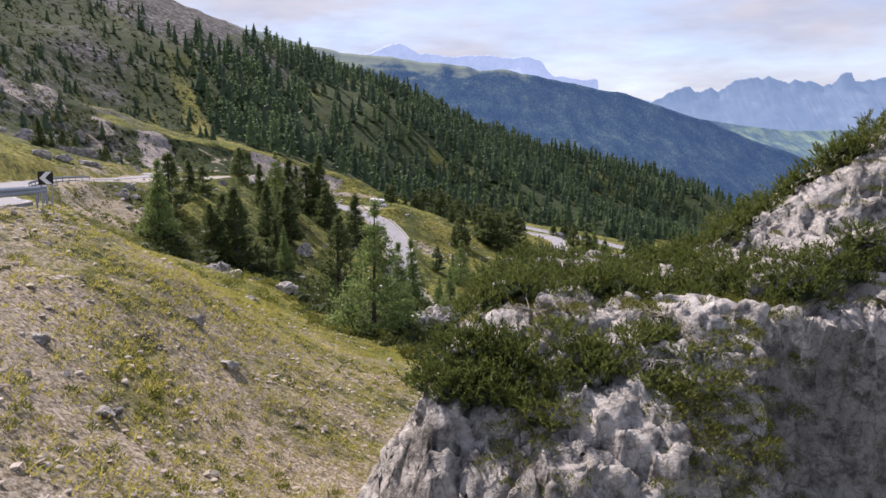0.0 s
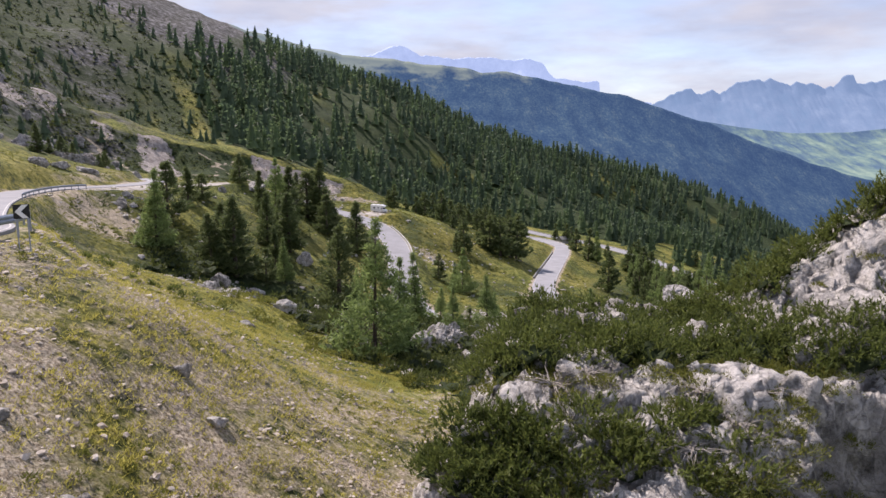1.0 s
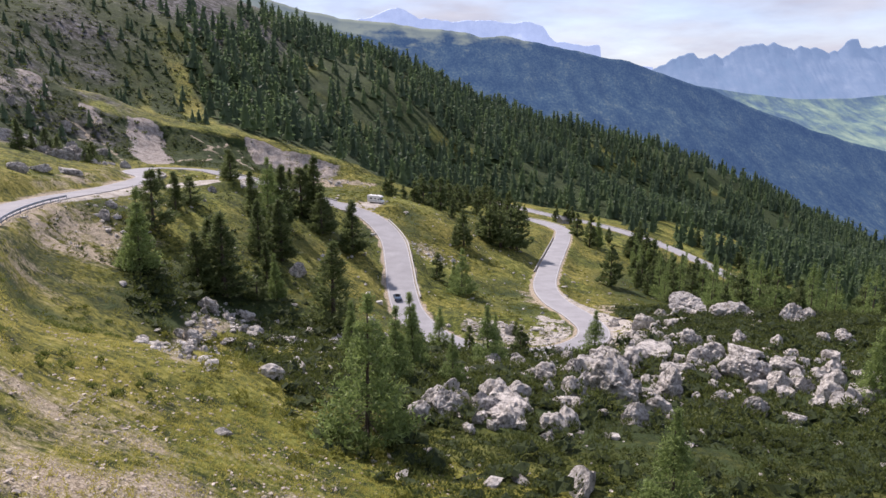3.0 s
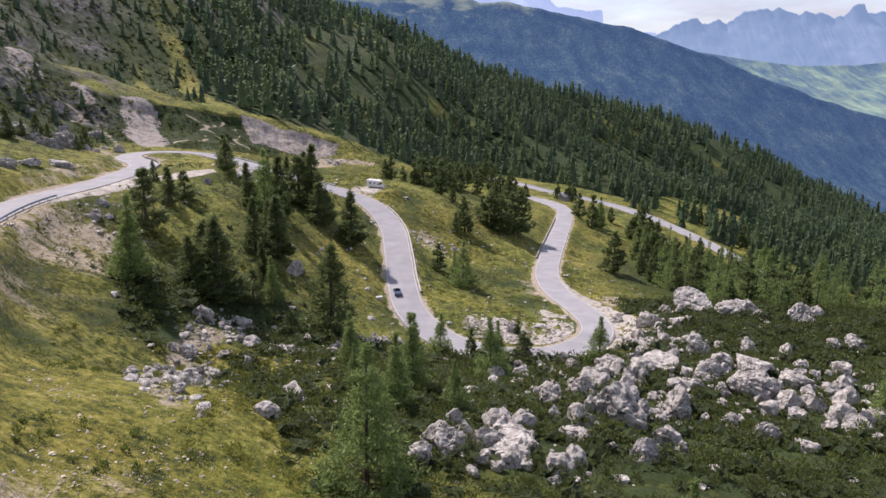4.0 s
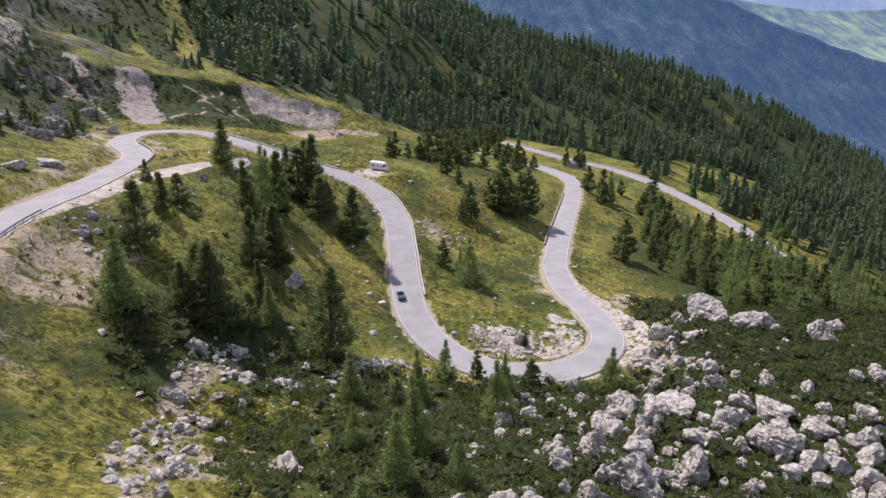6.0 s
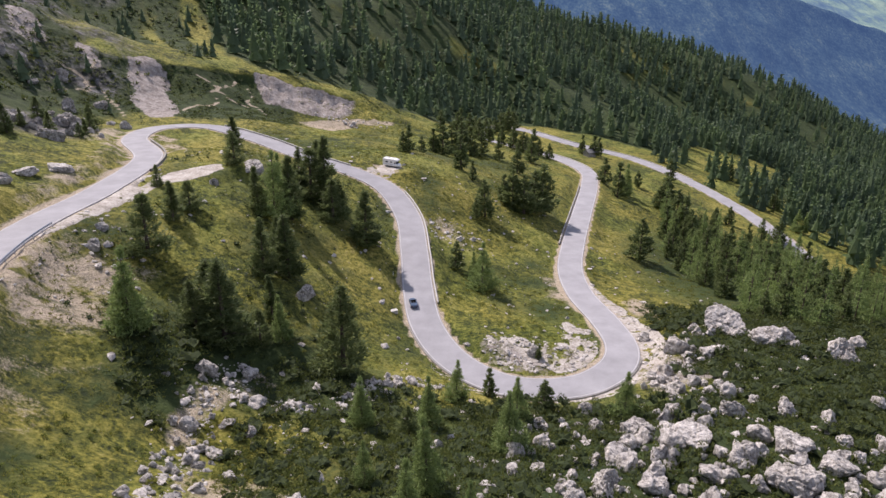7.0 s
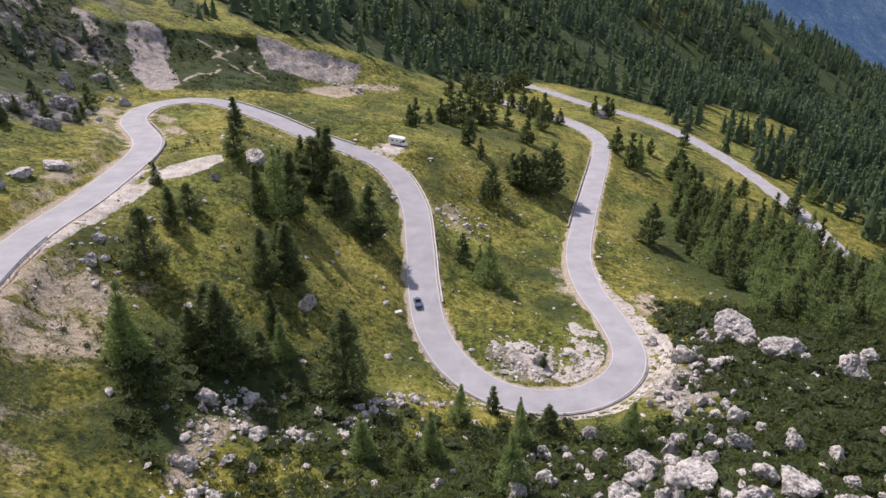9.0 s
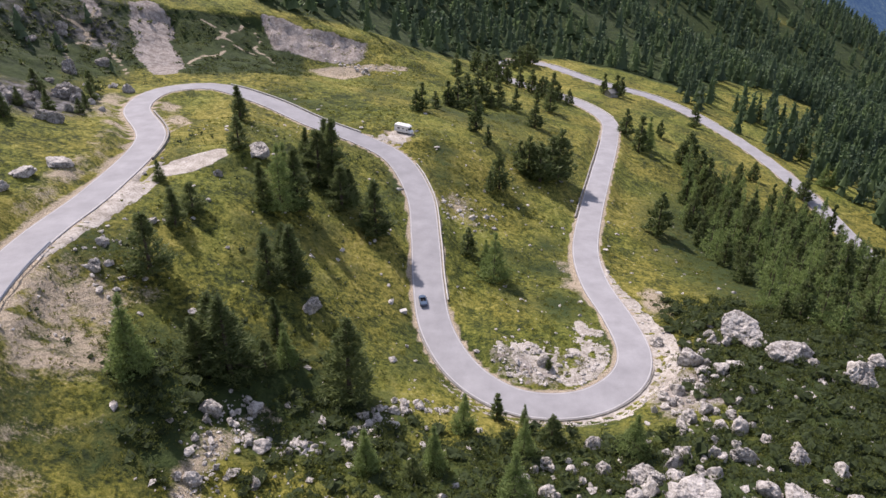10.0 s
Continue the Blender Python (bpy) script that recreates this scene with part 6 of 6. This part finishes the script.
STEEL = plain("galvanised_steel", (0.34, 0.37, 0.42), 0.45, 0.6)
CONCRETE = speckled("pale_concrete", (0.3, 0.29, 0.27), (0.45, 0.44, 0.41), (0.58, 0.57, 0.54), 0.2)
WALLSTONE = speckled("wall_stone", (0.14, 0.13, 0.12), (0.26, 0.25, 0.23), (0.4, 0.38, 0.36), 0.25)
BLACK = plain("black_sheet", (0.018, 0.018, 0.02), 0.5)
WHITE = plain("white_paint", (0.78, 0.78, 0.76), 0.45, 0, 0.05)
VAN_WHITE = plain("van_white", (0.74, 0.74, 0.72), 0.35, 0, 0.05)
VAN_STRIPE = plain("van_stripe", (0.3, 0.36, 0.42), 0.4)
GLASS_DARK = plain("dark_glass", (0.02, 0.025, 0.03), 0.08)
RUBBER = plain("rubber", (0.02, 0.02, 0.02), 0.85)
CAR_BLUE = plain("blue_grey_car_paint", (0.09, 0.13, 0.19), 0.25, 0.4)
RIM = plain("alloy", (0.4, 0.4, 0.42), 0.35, 0.8)
LAMP_GLASS = plain("lamp_glass", (0.55, 0.55, 0.55), 0.12)
RED_GLASS = plain("red_lamp", (0.3, 0.02, 0.02), 0.2)
SHINGLE = speckled("grey_shingle", (0.1, 0.1, 0.1), (0.2, 0.195, 0.19), (0.32, 0.31, 0.3), 0.3)
EDGE_PAINT = plain("worn_edge_line", (0.47, 0.46, 0.45), 0.7, 0, 0.2, 0.8)


def along(start, end):
    """The stretch of the road line between the places nearest to start and end."""
    i = int(((LINE[:, :2] - start) ** 2).sum(1).argmin())
    j = int(((LINE[:, :2] - end) ** 2).sum(1).argmin())
    return LINE[min(i, j):max(i, j) + 1]


def offset_line(line, off):
    d = np.gradient(line[:, :2], axis=0)
    d /= np.linalg.norm(d, axis=1)[:, None]
    return np.column_stack([line[:, 0] + d[:, 1] * off, line[:, 1] - d[:, 0] * off, line[:, 2]])


# worn white edge lines
for off in (-ROAD_HALF + 0.28, ROAD_HALF - 0.28):
    me = ribbon(LINE, [(off - 0.06, 0.072), (off + 0.06, 0.072)], EDGE_PAINT, "road_edge_line")
    tagged(new("road_edge_line", me), "worn white line along the road edge", "road marking", kind="structure")


def guardrail(line, label, tall=1.0):
    """W-beam on posts every two metres."""
    rail = holder("guardrail", Matrix.Translation(line[0]), label, "guardrail", "guardrails")
    o = line[0]
    profile = [(-0.02, 0.40), (0.05, 0.47), (0.05, 0.53), (-0.02, 0.58), (-0.02, 0.60), (0.05, 0.65), (0.05, 0.71), (-0.02, 0.78)]
    me = ribbon(line - o, [(a, b * tall + 0.05) for a, b in profile], STEEL, "beam")
    beam = part("beam", me, STEEL, rail, "galvanised corrugated steel beam")
    thick = beam.modifiers.new("thick", "SOLIDIFY")
    thick.thickness = 0.012
    post = bmesh.new()
    box_bm(post, 0, 0, 0.1 + 0.35 * (tall - 1), 0.1, 0.12, 1.3 + 0.7 * (tall - 1), 0.015)
    me = bpy.data.meshes.new("post")
    post.to_mesh(me)
    post.free()
    me.materials.append(STEEL)
    for p in line[::2]:
        ob = part("post", me, STEEL, rail)
        ob.location = p - o
    return rail


def low_wall(line, label, high=0.5, wide=0.4, mat=None, name="low_wall"):
    wall = holder(name, Matrix.Translation(line[0]), label, "low wall", "low walls beside the road")
    o = line[0]
    prof = [(-wide / 2, -0.6), (-wide / 2, high - 0.04), (-wide / 2 + 0.04, high), (wide / 2 - 0.04, high), (wide / 2, high - 0.04), (wide / 2, -0.6)]
    for k_ in range(0, len(line) - 1, 2):
        seg = line[k_:k_ + 3] - o
        if len(seg) < 2:
            continue
        part("wall_block", ribbon(seg, prof, mat or CONCRETE, "wall_block"), mat, wall)
    return wall


guardrail(offset_line(along((-79, 147), (-66, 104)), 4.1), "grey steel guardrail along the upper road")
guardrail(offset_line(along((-36, 53), (-40, 24)), 4.6), "grey steel guardrail round the hairpin bend", 1.35)
low_wall(offset_line(along((-21, 238), (-9.5, 180)), -4.15), "pale low concrete kerb wall on the bend", 0.45, 0.3, CONCRETE)
low_wall(offset_line(along((36, 246), (56, 335)), -4.5), "low weathered stone wall on the inner verge", 0.5, 0.45, WALLSTONE)
low_wall(offset_line(along((-80, 193), (-96, 232)), 4.3), "dark low stone wall at the hairpin", 0.55, 0.45, WALLSTONE)
low_wall(offset_line(along((-86, 272), (-40, 252)), -4.4), "pale low kerb wall round the hairpin", 0.4, 0.35, CONCRETE)
low_wall(offset_line(along((-8, 171), (34, 165)), 4.05), "low dark kerb round the bend", 0.16, 0.25, WALLSTONE)
low_wall(offset_line(along((60, 372), (15, 452)), 4.1), "pale low kerb wall on the lower hairpin", 0.4, 0.35, CONCRETE)
low_wall(offset_line(along((41, 501), (123, 418)), -4.1), "pale low kerb wall on the lower road", 0.4, 0.35, CONCRETE)


def marker_post(x, y, off):
    """A slim white delineator with a dark band, beside the road."""
    z = ground_at(x, y)
    post = holder("marker_post", Matrix.LocRotScale((x, y, z), Euler((0, 0, off)), None), "slim white marker post with a dark band at the road edge", "marker post", "marker posts along the road")
    v, f = swept([(0, 0, -0.3), (0, 0, 0.5), (0, 0, 0.98), (0.01, 0, 1.05)], [0.055, 0.055, 0.05, 0.015], 6)
    body = part("body", mesh_of("body", v, f, WHITE, flat=False), WHITE, post)
    v, f = swept([(0, 0, 0.76), (0, 0, 0.92)], [0.058, 0.056], 6)
    part("band", mesh_of("band", v, f, BLACK, flat=False), BLACK, body, "dark band")
    return post


for x, y, turn in ((29.8, 145.9, 0.4), (15.2, 154.6, 0.1), (-6.0, 151.5, 1.0), (40.0, 163.5, 1.4), (-17.4, 191.0, 1.6)):
    marker_post(x, y, turn)


def drain_block(x, y, turn):
    """A pale cast block with a capping slab over a culvert."""
    z = ground_at(x, y)
    block = holder("drain_block", Matrix.LocRotScale((x, y, z), Euler((0, 0, turn)), None), "pale concrete culvert block beside the road", "drain block")
    box_part("base", (1.5, 0.9, 0.9), (0, 0, 0.1), CONCRETE, block, 0.05)
    box_part("cap", (1.7, 1.1, 0.14), (0, 0, 0.62), CONCRETE, block, 0.03, "flat capping slab")
    return block


drain_block(-15.6, 174.0, 0.5)


def chevron_sign(x, y, z):
    sign = holder("chevron_sign", look((x, y, z), (4, -6, z)) @ pose(0, 0, 0, -90, 0, 0) @ pose(0, 0, 0, 0, 0, 180), "black road sign with white chevron arrow on two posts", "road sign")
    board = box_part("board", (0.66, 0.03, 0.66), (0, 0, 1.8), BLACK, sign, 0.01)
    bm = bmesh.new()
    pts = [(-0.27, 0), (0.03, 0.31), (0.28, 0.31), (-0.02, 0), (0.28, -0.31), (0.03, -0.31)]
    front = [bm.verts.new((a, -0.022, b)) for a, b in pts]
    back_ = [bm.verts.new((a, -0.016, b)) for a, b in pts]
    bm.faces.new(front[:4])
    bm.faces.new([front[0], front[3], front[4], front[5]])
    for i in range(6):
        bm.faces.new([front[i], back_[i], back_[(i + 1) % 6], front[(i + 1) % 6]])
    part("arrow", bm, WHITE, board, "white chevron")
    for sx in (-0.22, 0.22):
        v, f = swept([(sx, 0.04, -0.6), (sx, 0.04, 0.6), (sx, 0.04, 1.95)], [0.03] * 3, 8)
        part("post", mesh_of("post", v, f, STEEL, flat=False), STEEL, sign)
    return sign


chevron_sign(-19.6, 34.7, ground_at(-19.6, 34.7))


def wheel(parent, x, y, z, r=0.32, w=0.22):
    bm = bmesh.new()
    bmesh.ops.create_cone(bm, cap_ends=True, segments=20, radius1=r, radius2=r, depth=w, matrix=Matrix.Rotation(radians(90), 4, "X"))
    bmesh.ops.bevel(bm, geom=[e for e in bm.edges if len(e.link_faces) == 2 and e.calc_face_angle() > 1], offset=0.04, segments=2, affect="EDGES")
    tyre = part("wheel", bm, RUBBER, parent)
    tyre.location = (x, y, z)
    bm = bmesh.new()
    bmesh.ops.create_cone(bm, cap_ends=True, segments=16, radius1=r * 0.62, radius2=r * 0.55, depth=w + 0.03, matrix=Matrix.Rotation(radians(90), 4, "X"))
    part("rim", bm, RIM, tyre)


def loft(sections):
    """Closed cross-sections joined into a hull with end caps."""
    bm = bmesh.new()
    rings = [[bm.verts.new(p) for p in s] for s in sections]
    for a_, b_ in zip(rings[:-1], rings[1:]):
        for i in range(len(a_)):
            bm.faces.new([a_[i], a_[(i + 1) % len(a_)], b_[(i + 1) % len(a_)], b_[i]])
    bm.faces.new(rings[0][::-1])
    bm.faces.new(rings[-1])
    bmesh.ops.recalc_face_normals(bm, faces=bm.faces)
    return bm


def section(x, w, lo, hi, r=0.1):
    return [(x, -w, lo + r), (x, -w + r, lo), (x, w - r, lo), (x, w, lo + r), (x, w, hi - r), (x, w - r, hi), (x, -w + r, hi), (x, -w, hi - r)]


def camper_van(m):
    van = holder("camper_van", m, "white motor caravan parked in the gravel lay-by", "camper van")
    part("living_cabin", loft([section(-3.0, 1.1, 0.45, 2.75, 0.12), section(-2.9, 1.14, 0.42, 2.85, 0.12), section(1.25, 1.14, 0.42, 2.85, 0.12), section(1.3, 1.1, 0.5, 2.82, 0.12)]), VAN_WHITE, van)
    part("over_cab", loft([section(1.3, 1.1, 1.85, 2.82, 0.12), section(2.1, 1.06, 1.95, 2.75, 0.14), section(2.55, 0.95, 2.15, 2.45, 0.12)]), VAN_WHITE, van)
    cab = part("cab", loft([section(1.3, 0.98, 0.45, 1.9, 0.1), section(1.9, 0.98, 0.42, 1.86, 0.1), section(2.35, 0.97, 0.42, 1.3, 0.1), section(3.05, 0.92, 0.42, 1.02, 0.1), section(3.2, 0.85, 0.48, 0.9, 0.08)]), VAN_WHITE, van)
    bm = bmesh.new()
    bm.faces.new([bm.verts.new(p) for p in ((1.97, -0.85, 1.8), (1.97, 0.85, 1.8), (2.4, 0.82, 1.3), (2.4, -0.82, 1.3))])
    bmesh.ops.translate(bm, verts=bm.verts, vec=(0.03, 0, 0.02))
    part("windscreen", bm, GLASS_DARK, cab, "dark windscreen")
    for sy in (-1, 1):
        box_part("cab_window", (0.5, 0.02, 0.4), (1.7, sy * 0.99, 1.5), GLASS_DARK, cab, 0.005)
        box_part("headlight", (0.05, 0.24, 0.14), (3.17, sy * 0.62, 0.76), LAMP_GLASS, cab, 0.01)
        box_part("window", (0.9, 0.03, 0.5), (-1.4, sy * 1.15, 1.75), GLASS_DARK, van, 0.01)
        box_part("window", (0.6, 0.03, 0.4), (0.4, sy * 1.15, 1.8), GLASS_DARK, van, 0.01)
        box_part("side_stripe", (4.0, 0.012, 0.14), (-0.85, sy * 1.148, 1.05), VAN_STRIPE, van, 0.002)
        box_part("tail_light", (0.03, 0.14, 0.4), (-3.02, sy * 0.95, 0.9), RED_GLASS, van, 0.01)
        wheel(van, 2.3, sy * 0.85, 0.33)
        wheel(van, -1.6, sy * 0.95, 0.33)
    box_part("roof_hatch", (0.7, 0.6, 0.1), (-1.2, 0, 2.9), LAMP_GLASS, van, 0.03)
    box_part("roof_hatch", (0.5, 0.5, 0.1), (0.4, 0.1, 2.9), LAMP_GLASS, van, 0.03)
    box_part("rear_window", (0.03, 1.0, 0.5), (-3.01, 0, 1.9), GLASS_DARK, van, 0.005)
    return van


def small_car(m):
    car = holder("car", m, "blue-grey open roadster driving up the road", "car")
    body = part("body", loft([section(-1.98, 0.66, 0.34, 0.78, 0.1), section(-1.85, 0.8, 0.26, 0.9, 0.14), section(-0.9, 0.86, 0.22, 0.93, 0.14), section(0.5, 0.86, 0.22, 0.9, 0.14),
                              section(1.3, 0.84, 0.24, 0.8, 0.14), section(1.85, 0.74, 0.28, 0.66, 0.12), section(2.0, 0.6, 0.34, 0.56, 0.08)]), CAR_BLUE, car)
    bm = loft([section(-0.75, 0.62, 0.6, 0.945, 0.06), section(0.45, 0.62, 0.6, 0.945, 0.06)])
    part("cockpit", bm, BLACK, body, "dark open cockpit")
    for sy in (-0.32, 0.32):
        box_part("seat", (0.16, 0.44, 0.4), (-0.5, sy, 1.0), BLACK, car, 0.06)
    bm = bmesh.new()
    bm.faces.new([bm.verts.new(p) for p in ((0.42, -0.66, 0.92), (0.42, 0.66, 0.92), (0.1, 0.58, 1.26), (0.1, -0.58, 1.26))])
    part("windscreen", bm, GLASS_DARK, car, "raked windscreen")
    for sy in (-1, 1):
        box_part("headlight", (0.16, 0.26, 0.08), (1.78, sy * 0.52, 0.66), LAMP_GLASS, body, 0.02)
        box_part("tail_light", (0.05, 0.26, 0.1), (-1.96, sy * 0.5, 0.68), RED_GLASS, body, 0.01)
        box_part("door_mirror", (0.12, 0.18, 0.12), (0.4, sy * 0.93, 0.98), CAR_BLUE, car, 0.03)
        wheel(car, 1.25, sy * 0.76, 0.31, 0.31, 0.2)
        wheel(car, -1.25, sy * 0.76, 0.31, 0.31, 0.2)
    return car


camper_van(Matrix.LocRotScale((-24.3, 261.0, ground_at(-24.3, 261.0)), Euler((0, 0, radians(-28))), None))
spot = along((-9.6, 178), (-8, 170.6))
here, ahead = offset_line(spot, 1.7)[0], offset_line(spot, 1.7)[-1]
small_car(Matrix.LocRotScale((here[0], here[1], here[2] + 0.09), Euler((0, radians(-5), math.atan2(here[1] - ahead[1], here[0] - ahead[0]))), None))


def stone_hut(x, y, turn):
    z = ground_at(x, y)
    hut = holder("stone_hut", Matrix.LocRotScale((x, y, z), Euler((0, 0, radians(turn))), None), "small grey stone hut with shingle roof among pines", "hut")
    wall = box_part("wall", (6.0, 4.6, 3.4), (0, 0, 1.2), WALLSTONE, hut, 0.06, "rough grey stone walls")
    bm = bmesh.new()
    for sy in (-1, 1):
        q_ = [(-3.3, sy * 2.7, 2.75), (3.3, sy * 2.7, 2.75), (3.3, 0, 4.5), (-3.3, 0, 4.5)]
        lo = [bm.verts.new(p) for p in q_]
        hi = [bm.verts.new((a_, b_, c_ + 0.16)) for a_, b_, c_ in q_]
        bm.faces.new(lo), bm.faces.new(hi)
        for i in range(4):
            bm.faces.new([lo[i], lo[(i + 1) % 4], hi[(i + 1) % 4], hi[i]])
    bmesh.ops.recalc_face_normals(bm, faces=bm.faces)
    part("roof", bm, SHINGLE, hut, "grey shingle roof")
    for sx in (-1, 1):
        bm = bmesh.new()
        a_ = [bm.verts.new(p) for p in ((sx * 2.98, -2.28, 2.85), (sx * 2.98, 2.28, 2.85), (sx * 2.98, 0, 4.4))]
        b_ = [bm.verts.new(p) for p in ((sx * 2.7, -2.28, 2.85), (sx * 2.7, 2.28, 2.85), (sx * 2.7, 0, 4.4))]
        bm.faces.new(a_), bm.faces.new(b_)
        for i in range(3):
            bm.faces.new([a_[i], a_[(i + 1) % 3], b_[(i + 1) % 3], b_[i]])
        bmesh.ops.recalc_face_normals(bm, faces=bm.faces)
        part("gable", bm, WALLSTONE, hut)
    box_part("window", (0.8, 0.06, 0.7), (-1.4, -2.31, 1.6), GLASS_DARK, wall, 0.01)
    box_part("door", (0.95, 0.06, 2.0), (1.2, -2.31, 1.0 - 1.2 + 1.0), DEADWOOD, wall, 0.01)
    return hut


stone_hut(75.5, 446, 35)
